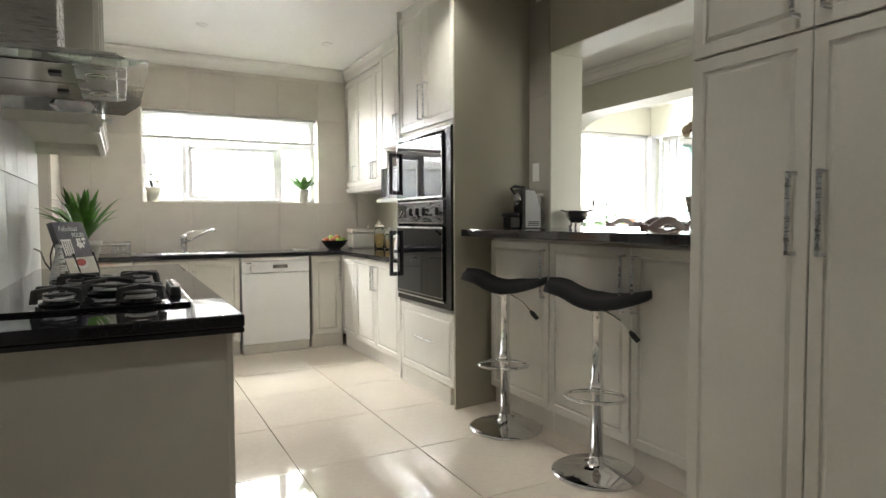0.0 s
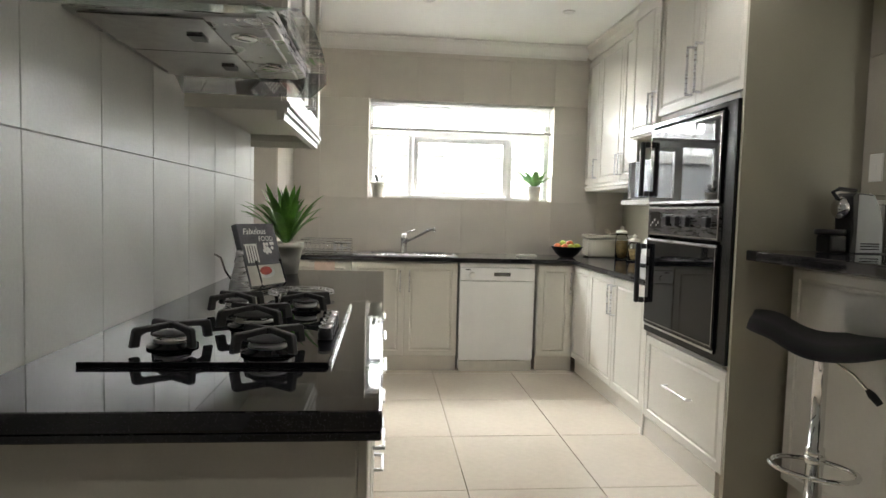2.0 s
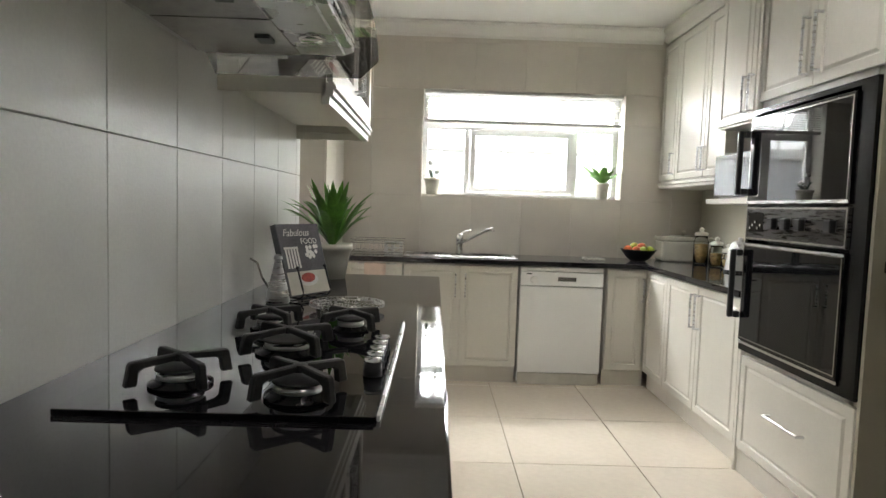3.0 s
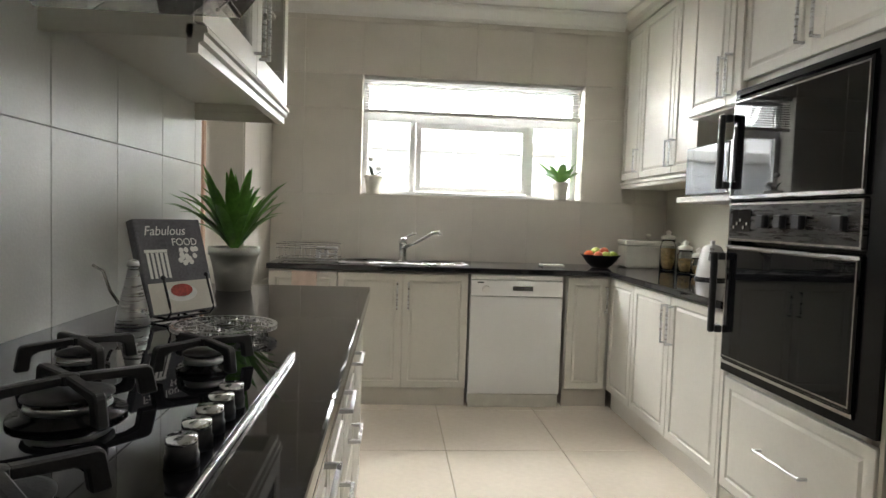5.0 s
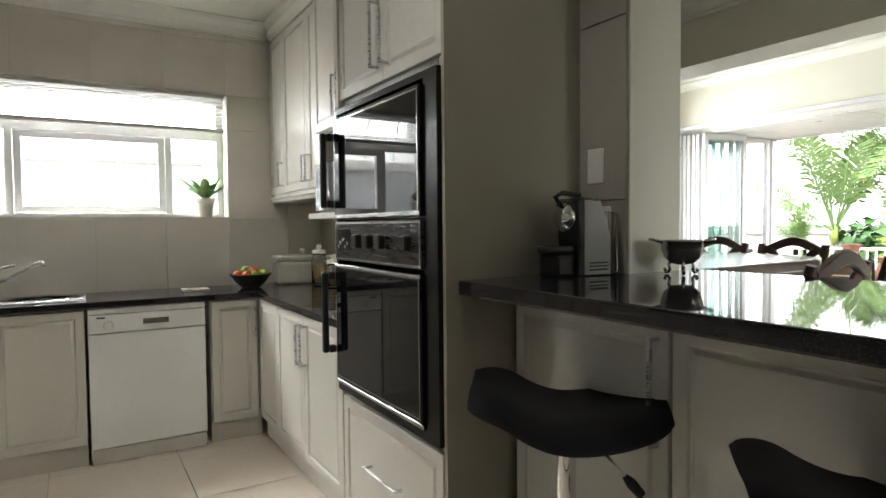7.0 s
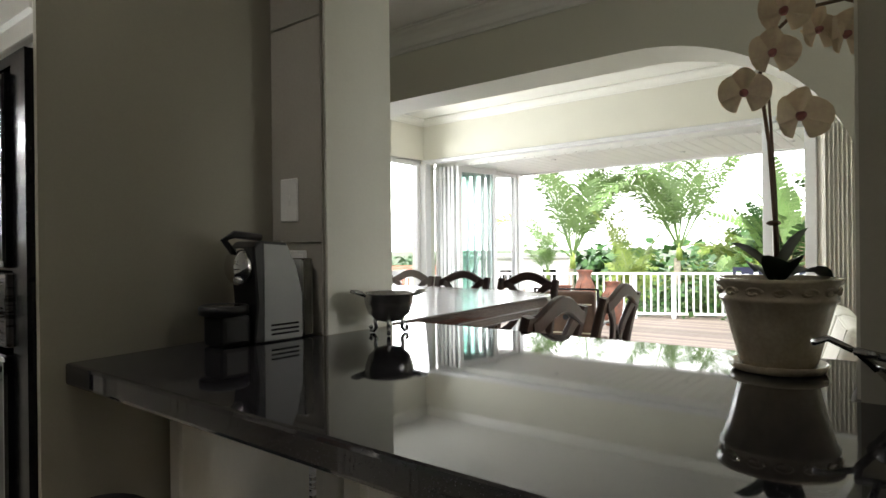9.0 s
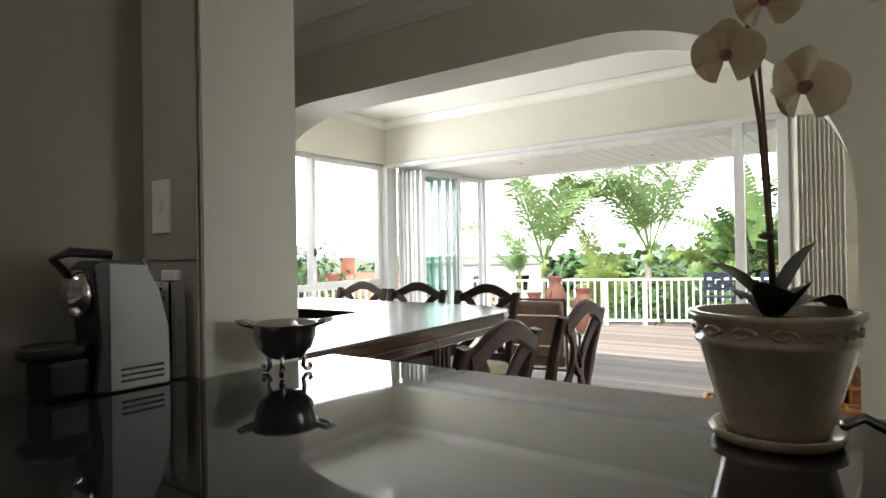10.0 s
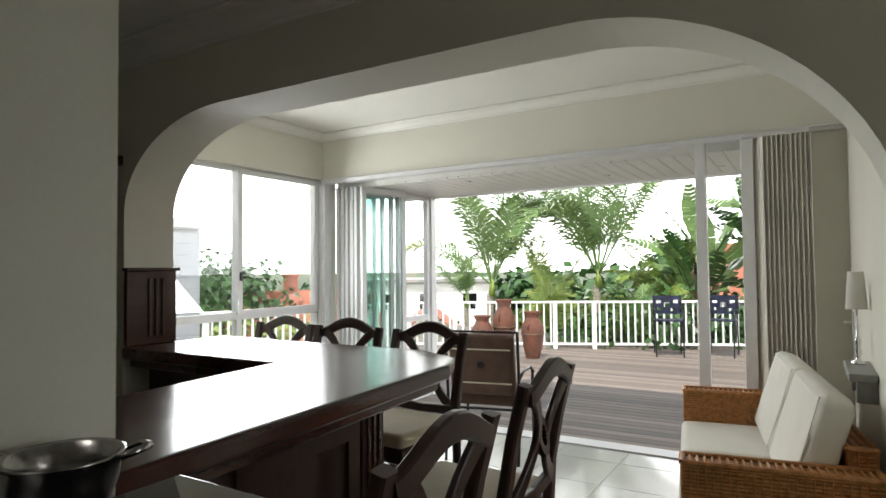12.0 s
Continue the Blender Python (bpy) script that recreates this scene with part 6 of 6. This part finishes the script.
solid("ceiling_deck", soff, M["tongue"], "white tongue-and-groove boarding over the deck", "ceiling")
solid("trim_fascia", box(9.121, 9.16, -1.0, 7.1, 2.315, 2.52), M["railpaint"], "white fascia board at the edge of the deck roof", "fascia")
solid("roof_deck", box(XD + 0.2, 9.12, -1.0, 7.1, 2.43, 2.5), M["rooftile"], "flat deck roof above the boarding", "roof")
for x, y in ((8.15, 5.6), (8.55, 4.3), (8.6, 3.3)):
    t = thing("soffit_light", "tiny recessed light in the deck ceiling", "ceiling light", pose(x, y, 2.335), "deck ceiling lights")
    part("trim_ring", lathe([(0.02, -0.001), (0.03, -0.001), (0.031, -0.005), (0.02, -0.005)], 16), M["steel"], t, smooth=True)
    part("lens", lathe([(0.001, -0.002), (0.0195, -0.002), (0.0195, -0.001), (0.001, -0.001)], 14), M["whitepl"], t)


def railing(p, q, label):
    """White timber railing with square balusters from p to q."""
    p, q = Vector((*p, DZ)), Vector((*q, DZ))
    d = q - p
    L = d.length
    t = thing("deck_railing", label, "railing", Matrix.Translation(p) @ pose(0, 0, 0, 0, 0, math.degrees(math.atan2(d.y, d.x))), "deck railings")
    part("top_rail", box(0, L, -0.045, 0.045, 0.86, 0.90, 0.006), M["railpaint"], t)
    part("bottom_rail", box(0, L, -0.025, 0.025, 0.07, 0.115, 0.004), M["railpaint"], t)
    bal = mesh_of("baluster", box(-0.015, 0.015, -0.019, 0.019, 0.116, 0.859, 0.002), M["railpaint"])
    n = int(L / 0.128)
    for k in range(1, n):
        o = new("baluster", bal)
        o.parent = t
        o.matrix_basis = pose(L * k / n, 0, 0)
    for k in range(int(L / 1.9) + 1):
        part("post", box(-0.04, 0.04, -0.04, 0.04, 0.0, 0.859, 0.004), M["railpaint"], t, at=pose(min(0.05 + 1.9 * k, L - 0.05), 0, 0))


RA, RB, RC = (15.55, 2.6), (13.75, 6.75), (12.55, 9.3)
railing((17.2, -1.2), RA, "white painted timber railing along the deck")
railing(RA, RB, "white painted timber railing before the palms")
railing(RB, RC, "white painted timber railing turning along the deck side")
railing(RC, (8.2, 11.0), "white painted timber railing at the far deck corner")


def urn(x, y, h, r, label):
    t = thing("terracotta_urn", label, "urn", pose(x, y, DZ) @ Matrix.Diagonal((0.96, 0.96, 0.92, 1)), "terracotta urns on the deck")
    part("body", lathe([(r * 0.6, 0), (r * 0.62, 0.01), (r * 0.85, h * 0.25), (r, h * 0.55), (r * 0.98, h * 0.68), (r * 0.62, h * 0.84), (r * 0.55, h * 0.89), (r * 0.75, h * 0.98), (r * 0.78, h), (r * 0.66, h), (r * 0.5, h * 0.9), (0.001, h * 0.88)], 32), M["terracotta"], t, smooth=True)
    part("band", lathe([(r * 1.0, h * 0.50), (r * 1.03, h * 0.505), (r * 1.03, h * 0.53), (r * 1.0, h * 0.535)], 32), M["bark"], t, smooth=True)
    for s in (-1, 1):
        part("handle", tube([(s * r * 0.8, 0, h * 0.76), (s * r * 1.05, 0, h * 0.72), (s * r * 1.0, 0, h * 0.62)], 0.014, 7), M["terracotta"], t, smooth=True)
    return t


urn(12.38, 7.22, 1.08, 0.20, "tall terracotta urn with a flared neck")
urn(12.10, 7.50, 0.78, 0.20, "stout terracotta urn holding a trailing plant")
urn(12.45, 6.72, 0.86, 0.20, "terracotta urn with a banded shoulder")


def deck_chair(m):
    t = thing("garden_chair", "dark blue pierced metal bistro chair", "garden chair", m, "blue metal chairs by the railing")
    part("seat", wall_with_hole("x", -0.23, 0.23, -0.22, 0.22, 0.60, 0.62, []), M["bluemetal"], t)
    bk = wall_with_hole("x", -0.24, 0.24, -0.012, 0.0, 0.70, 1.02, [(-0.18, -0.10, 0.88, 0.95), (-0.04, 0.05, 0.82, 0.90), (0.10, 0.18, 0.88, 0.95), (-0.14, -0.06, 0.75, 0.80), (0.08, 0.16, 0.76, 0.81)])
    part("backrest", moved(bk, pose(0, -0.23, 0)), M["bluemetal"], t)
    for x in (-0.22, 0.22):
        part("leg", tube([(x, 0.24, 0), (x, 0.20, 0.6)], 0.011, 6), M["iron"], t)
        part("leg", tube([(x, -0.28, 0), (x, -0.22, 0.6), (x, -0.24, 1.03)], 0.011, 6), M["iron"], t)
        part("armrest", tube([(x, -0.22, 0.78), (x, 0.15, 0.80), (x, 0.20, 0.62)], 0.010, 6), M["iron"], t)
        part("stretcher", tube([(x, -0.255, 0.25), (x, 0.225, 0.25)], 0.007, 5), M["iron"], t)
    return t


dc = deck_chair(pose(13.75, 4.75, DZ, 0, 0, 105))
copy_thing(dc, pose(14.10, 3.95, DZ, 0, 0, 88))


# ---- palms and planting ----
def frond_bm(L, droop, rnd, leaflet=0.50, n=70):
    """A feather frond along +x: an arching rib with two rows of drooping leaflets."""
    bm = bmesh.new()
    pts = []
    for k in range(13):
        s = k / 12
        pts.append(Vector((L * (s - 0.16 * droop * s * s), 0, L * (0.78 * s - 0.32 * droop * s * s - 0.22 * droop * s ** 4))))
    tube(pts, 0.012, 5, bm, 1.0, [0.016 * (1 - 0.85 * k / 12) + 0.002 for k in range(13)])
    for k in range(n):
        s = 0.16 + 0.84 * k / (n - 1)
        f = s * 12
        i = min(int(f), 11)
        p = pts[i].lerp(pts[i + 1], f - i)
        d = (pts[i + 1] - pts[i]).normalized()
        up = Vector((0, 1, 0)).cross(d) * -1
        ln = leaflet * (math.sin(math.pi * (0.12 + 0.80 * s)) ** 0.8) * rnd.uniform(0.85, 1.1)
        for side in (-1, 1):
            out = (Vector((0, side, 0)) * 0.86 + d * rnd.uniform(0.40, 0.62) + up * rnd.uniform(0.05, 0.38)).normalized()
            w = d * 0.0135
            tip = p + out * ln + Vector((0, 0, -0.28 * ln * rnd.uniform(0.6, 1.5)))
            mid = p + out * ln * 0.55 + Vector((0, 0, 0.01))
            a = [bm.verts.new(p - w * 0.5), bm.verts.new(p + w * 0.5), bm.verts.new(mid + w), bm.verts.new(tip), bm.verts.new(mid - w)]
            bm.faces.new((a[0], a[1], a[2], a[4]))
            bm.faces.new((a[4], a[2], a[3]))
    return bm


frnd = random.Random(11)
FRONDS = {}
for key, mat in (("leaf", M["leaf"]), ("leaf3", M["leaf3"]), ("leaf2", M["leaf2"])):
    FRONDS[key] = [mesh_of("frond", frond_bm(2.3, d_, frnd), mat) for d_ in (0.5, 0.8, 1.1, 1.4)]


def palm(x, y, base, crown, n, size, seed, label, key="leaf", tilt=(34, 86), lean=0.0, r=0.10):
    rnd = random.Random(seed)
    t = thing("palm_tree", label, "palm tree", pose(x, y, base))
    h = crown - base
    if h > 0.1:
        pts = [(lean * (k / 8) ** 2, 0.05 * math.sin(k), h * k / 8) for k in range(9)]
        part("trunk", tube(pts, r, 12, None, 1.0, [r * (1.25 - 0.5 * k / 8) for k in range(9)]), M["trunk"], t, "pale ringed palm trunk", smooth=True)
        part("crownshaft", tube([(lean, 0, h - 0.05), (lean, 0, h + 0.35)], r, 10, None, 1.0, [r * 0.85, r * 0.5]), M["leaf3"], t, smooth=True)
    for k in range(n):
        a = 360 * k / n * 1.618 + rnd.uniform(-15, 15)
        up = rnd.uniform(*tilt)
        s = size * rnd.uniform(0.8, 1.12)
        o = new("frond", FRONDS[key][rnd.randrange(4)])
        o.parent = t
        o.matrix_basis = pose(lean, 0, h + 0.2, 0, 0, a) @ pose(0, 0, 0, rnd.uniform(-25, 25), -up + 28, 0) @ Matrix.Scale(s, 4)
    return t


palm(15.6, 9.1, -3.0, 0.85, 10, 1.5, 21, "feathery green palm with arching fronds behind the railing", lean=0.1)
palm(16.4, 6.75, -3.0, 1.05, 11, 1.55, 33, "tall feathery palm with a pale trunk")
palm(16.6, 7.95, -3.0, 0.3, 6, 0.9, 41, "lower feathery palm between two taller ones", "leaf3")
palm(16.9, 5.4, -3.0, 0.25, 11, 0.85, 52, "young yellow-green palm among shrubs", "leaf3")
palm(15.4, 7.5, -3.0, -0.35, 7, 0.7, 57, "young palm close behind the railing", "leaf3")
palm(20.5, 12.4, -3.0, 0.2, 9, 0.9, 61, "palm farther down the garden")
palm(15.1, 5.6, -3.0, -0.55, 7, 0.65, 66, "low palm spreading behind the railing", "leaf")


def paddle_bm(L, w, rnd):
    """A torn banana-like paddle leaf along +x."""
    bm = bmesh.new()
    tube([(0, 0, 0), (L * 0.5, 0, L * 0.08), (L, 0, L * 0.02)], 0.014, 5, bm, 1.0, [0.02, 0.014, 0.004])
    n = 14
    for side in (-1, 1):
        for k in range(n):
            s0, s1 = 0.18 + 0.82 * k / n, 0.18 + 0.82 * (k + 0.92) / n
            f = lambda s: Vector((L * s, 0, L * (0.16 * s * (1 - s) * 2 + 0.02 * s)))
            g = lambda s: w * 0.5 * math.sin(math.pi * (0.10 + 0.87 * (s - 0.18) / 0.82)) ** 0.6
            dz = rnd.uniform(-0.35, 0.05)
            a, b = f(s0), f(s1)
            c = b + Vector((0.04, side * g(s1), dz * g(s1)))
            e = a + Vector((0.04, side * g(s0), dz * g(s0)))
            bm.faces.new([bm.verts.new(v) for v in (a, b, c, e)])
    return bm


PADDLES = [mesh_of("leaf", paddle_bm(1.5, 0.42, random.Random(k)), M["leaf2"] if k % 2 else M["leaf"]) for k in range(4)]


def wild_banana(x, y, base, top, n, seed, label, size=1.0):
    rnd = random.Random(seed)
    t = thing("wild_banana", label, "tropical tree", pose(x, y, base))
    h = top - base
    for j in range(3):
        a = j * 2.1
        part("trunk", tube([(0.25 * math.cos(a), 0.25 * math.sin(a), 0), (0.2 * math.cos(a), 0.2 * math.sin(a), h * 0.6), (0.3 * math.cos(a), 0.3 * math.sin(a), h)], 0.09, 8, None, 1.0, [0.12, 0.10, 0.07]), M["bark"], t, smooth=True)
    for k in range(n):
        a = 360 * k / n * 1.618 + rnd.uniform(-20, 20)
        o = new("leaf", PADDLES[rnd.randrange(4)])
        o.parent = t
        z = h * rnd.uniform(0.72, 1.08)
        o.matrix_basis = pose(0.25 * math.cos(radians(a)), 0.25 * math.sin(radians(a)), z, 0, 0, a) @ pose(0, 0, 0, rnd.uniform(-40, 40), -rnd.uniform(0, 78), 0) @ Matrix.Scale(size * rnd.uniform(0.75, 1.15), 4)
    return t


wild_banana(17.0, 4.6, -3.0, 1.5, 34, 71, "tall wild banana clump with torn paddle leaves")
wild_banana(17.6, 3.2, -3.0, 2.2, 30, 73, "wild banana clump with high broad leaves")
wild_banana(18.4, 5.0, -3.0, 0.9, 22, 79, "low wild banana among the palms")


def shrub_bm(w, d, h, n, seed, size):
    """Many small leaves scattered through an uneven mound."""
    rnd = random.Random(seed)
    verts, faces = [], []
    lumps = [(rnd.uniform(-w / 2, w / 2), rnd.uniform(-d / 2, d / 2), rnd.uniform(0.25, 0.8) * h, rnd.uniform(0.18, 0.34) * min(w, h * 1.6)) for _ in range(max(6, int(w * 5)))]
    for _ in range(n):
        cx, cy, cz, r = lumps[rnd.randrange(len(lumps))]
        v = Vector((rnd.gauss(0, 1), rnd.gauss(0, 1), rnd.gauss(0, 1))).normalized() * r * rnd.uniform(0.55, 1.1)
        p = Vector((cx, cy, cz)) + v
        if p.z < 0:
            continue
        s = size * rnd.uniform(0.6, 1.3)
        a = Vector((rnd.uniform(-1, 1), rnd.uniform(-1, 1), rnd.uniform(-0.8, 0.5))).normalized()
        b = a.cross(v).normalized() * s * 0.38
        i = len(verts)
        verts += [p, p + a * s * 0.5 + b, p + a * s, p + a * s * 0.5 - b]
        faces.append((i, i + 1, i + 2, i + 3))
    me = bpy.data.meshes.new("foliage")
    me.from_pydata([tuple(v) for v in verts], [], faces)
    return me


def shrub(x, y, z, w, d, h, n, seed, size, mat, label, yaw=0, name="shrub"):
    me = shrub_bm(w, d, h, n, seed, size)
    me.materials.append(mat)
    ob = tagged(new(name, me), label, "shrub", "", "stuff")
    ob.matrix_basis = pose(x, y, z, 0, 0, yaw)
    return ob


AZ = math.degrees(math.atan2(RB[1] - RA[1], RB[0] - RA[0]))
shrub(15.7, 5.1, -1.6, 5.0, 0.9, 2.15, 9000, 81, 0.15, M["leaf2"], "dense dark green hedge behind the railing", AZ)
shrub(17.6, 1.4, -1.6, 4.5, 1.0, 2.3, 6000, 82, 0.16, M["leaf2"], "dense dark green hedge behind the railing", AZ)
shrub(14.5, 8.6, -1.8, 3.4, 0.9, 1.9, 4500, 83, 0.14, M["leaf2"], "dark green shrubs beside the deck", 115)
shrub(18.8, 7.0, -1.9, 7.0, 1.5, 2.3, 7000, 84, 0.20, M["leaf3"], "yellow-green shrubs behind the palms", AZ)
shrub(20.5, 1.6, -1.5, 4.0, 2.0, 4.6, 8000, 85, 0.22, M["leaf2"], "tall dark green trees beyond the railing", AZ)
shrub(24.0, 33.0, -5.0, 9.0, 5.0, 7.2, 9000, 86, 0.5, M["leaf2"], "leafy garden trees down the hill", 0, "garden_trees")
shrub(42.0, 36.0, -6.0, 8.0, 5.0, 6.6, 5000, 87, 0.5, M["leaf2"], "leafy garden trees down the hill", 30, "garden_trees")
shrub(15.0, 16.5, -3.0, 6.0, 2.0, 2.6, 5000, 88, 0.22, M["leaf3"], "bright green shrubs below the side windows", 20)
shrub(45.0, 12.0, -6.0, 24.0, 6.0, 6.6, 9000, 89, 0.9, M["leaf2"], "distant green trees across the valley", 90, "garden_trees")


# ---- neighbouring houses ----
def house(x, y, z, w, d, h, rise, yaw, roof_mat, label, chimney=False, rows=1, flat=False):
    t = thing("house", label, "house", pose(x, y, z, 0, 0, yaw))
    part("wall", box(-w / 2, w / 2, -d / 2, d / 2, 0, h), M["render"], t, "white rendered wall")
    if flat:
        part("roof", box(-w / 2 - 0.3, w / 2 + 0.3, -d / 2 - 0.3, d / 2 + 0.3, h, h + 0.25, 0.03), M["stone"], t, "flat grey roof slab")
    else:
        e = 0.35
        for s in (-1, 1):
            bm = bmesh.new()
            L = math.hypot(d / 2 + e, rise * (d / 2 + e) / (d / 2))
            ang = math.degrees(math.atan2(rise, d / 2))
            rows_n = int(L / 0.33)
            for k in range(rows_n):
                own = box(-w / 2 - e, w / 2 + e, -0.18, 0.18, -0.03, 0.03, 0.008)
                join(bm, moved(own, pose(0, -(L - 0.33 * k - 0.16), 0.02, 3, 0, 0)))
            moved(bm, pose(0, 0, h + rise + 0.05, ang, 0, 0))
            part("roof", moved(bm, pose(0, 0, 0, 0, 0, 0 if s < 0 else 180)), roof_mat, t, "red clay tile roof slope")
        for s in (-1, 1):
            g = prism([(-d / 2, 0), (d / 2, 0), (0, rise)], -0.05, 0.05)
            part("gable", moved(g, pose(s * (w / 2 - 0.06), 0, h, 90, 0, 90)), M["render"], t, "white gable end")
    nwin = max(2, int(w / 2.4))
    for r_ in range(rows):
        for k in range(nwin):
            xx = -w / 2 + w * (k + 0.5) / nwin
            zz = h - 1.7 - 2.8 * r_
            wv = part("window", box(xx - 0.5, xx + 0.5, -d / 2 - 0.03, -d / 2 - 0.001, zz, zz + 1.1), M["alu"], t)
            part("pane", box(xx - 0.42, xx + 0.42, -d / 2 - 0.04, -d / 2 - 0.031, zz + 0.08, zz + 1.02), M["blackglass"], wv)
    if chimney:
        c = part("chimney", box(-0.45, 0.45, -0.35, 0.35, h + rise - 0.6, h + rise + 0.9, 0.02), M["rooftile"], t, "brick chimney stack")
        part("chimney_cap", box(-0.55, 0.55, -0.45, 0.45, h + rise + 0.901, h + rise + 1.05, 0.02), M["rooftile"], c)
    return t


house(30.5, 30.5, -5.4, 9.0, 6.0, 3.0, 2.6, -45, M["rooftile"], "white house with a red tiled roof and brick chimney", True)
house(37.0, 24.5, -6.0, 8.0, 6.0, 6.6, 0, -58, M["rooftile"], "white flat-roofed house with small windows", False, 2, True)
house(27.0, 18.0, -5.5, 5.0, 5.0, 3.2, 1.9, 32, M["rooftile"], "white gabled house below the deck", False)
house(33.0, 5.4, -4.0, 5.0, 5.0, 4.3, 2.2, -70, M["rooftile"], "house with a red tiled roof behind the palms", False)
house(28.0, -1.5, -4.0, 9.0, 7.0, 5.0, 2.8, -80, M["rooftile"], "house with a red tiled roof behind the trees", False)
nb = thing("neighbour_house", "grey-blue boarded wall of the house next door", "house", pose(0, 9.6, -1.2))
part("wall", box(-5, 8, 0, 0.25, 0, 3.25), M["siding"], nb)
part("gutter", box(-5, 8, -0.14, -0.001, 3.20, 3.34, 0.02), M["railpaint"], nb, "white roof gutter")
bd_me = mesh_of("board", box(-5, 8, -0.022, -0.001, 0, 0.145, 0.004), M["siding"])
for k in range(21):
    o = new("board", bd_me)
    o.parent = nb
    o.matrix_basis = pose(0, 0, 0.02 + 0.15 * k)
solid("ground_yard", box(-12, 7.2, 7.4, 40, -1.6, -1.2), M["stone"], "paved side yard outside the kitchen", "ground")

# ---- tiles ----
def tiled(parent, plane, u_lines, v_lines, place, mat, gap, hole=None, thick=0.011, name="tile"):
    """Tiles in a grid as pieces of their parent; equal ones share a mesh."""
    made = {}
    for u0, u1 in zip(u_lines, u_lines[1:]):
        for v0, v1 in zip(v_lines, v_lines[1:]):
            if hole and hole[0] - 1e-4 <= u0 and u1 <= hole[1] + 1e-4 and hole[2] - 1e-4 <= v0 and v1 <= hole[3] + 1e-4:
                continue
            key = (round(u1 - u0, 3), round(v1 - v0, 3))
            if min(key) < 0.02:
                continue
            if key not in made:
                a, b, h = (u1 - u0) / 2 - gap / 2, (v1 - v0) / 2 - gap / 2, 0.0015
                bm = bmesh.new()
                if plane == "z":
                    f = lambda p, q, d: (p, q, d)
                elif plane == "x":
                    f = lambda p, q, d: (d, p, q)
                else:
                    f = lambda p, q, d: (p, -d, q)
                lo = [bm.verts.new(f(p, q, -thick)) for p, q in ((-a, -b), (a, -b), (a, b), (-a, b))]
                mid = [bm.verts.new(f(p, q, -h)) for p, q in ((-a, -b), (a, -b), (a, b), (-a, b))]
                hi = [bm.verts.new(f(p, q, 0)) for p, q in ((-a + h, -b + h), (a - h, -b + h), (a - h, b - h), (-a + h, b - h))]
                for r0, r1 in ((lo, mid), (mid, hi)):
                    for k in range(4):
                        bm.faces.new((r0[k], r0[(k + 1) % 4], r1[(k + 1) % 4], r1[k]))
                bm.faces.new(hi)
                bmesh.ops.recalc_face_normals(bm, faces=bm.faces)
                made[key] = mesh_of(name, bm, mat)
            o = new(name, made[key])
            o.parent = parent
            o.matrix_basis = Matrix.Translation(place((u0 + u1) / 2, (v0 + v1) / 2))


def lines(start, step, lo, hi, extra=()):
    n0 = math.ceil((lo - start) / step)
    out = [lo, hi, *extra]
    v = start + n0 * step
    while v < hi:
        if all(abs(v - e) > 0.03 for e in (lo, hi, *extra)):
            out.append(v)
        v += step
    return sorted(out)


floor_ob = bpy.data.objects["floor"]
tiled(floor_ob, "z", lines(1.338, 0.618, -0.02, XW), lines(3.912, 0.652, -3.99, YW), lambda u, v: (u, v, 0), M["floortile"], 0.004)
tiled(floor_ob, "z", lines(3.30, 0.50, XW + 0.255, 7.60), lines(0.4, 0.50, 0.35, YS), lambda u, v: (u, v, 0), M["whitetile"], 0.004)
tiled(wall_w, "x", lines(2.644, 0.366, -3.99, 4.93), lines(0.8, 0.6, 0.0, CEIL - 0.004), lambda u, v: (XL, u, v), M["walltile"], 0.0026)
tiled(wall_n, "y", lines(0.797, 0.40, XL, XW, (0.797, 2.39)), lines(0.744, 0.6, 0.0, CEIL - 0.004, (1.344, 2.18)), lambda u, v: (u, YW, v), M["walltile2"], 0.0016, (0.797, 2.39, 1.344, 2.18))
tiled(wall_w, "x", lines(5.72, 0.4, 5.72, YW), lines(0.744, 0.6, 0.0, CEIL - 0.004, (1.344,)), lambda u, v: (XL, u, v), M["walltile2"], 0.0016)
tiled(wall_e, "x", lines(3.0, 5.0, 3.566, 3.784), lines(0.767, 0.6, 1.122, CEIL - 0.11), lambda u, v: (XW - 0.004, u, v), M["walltile3"], 0.0022, None, 0.0038)
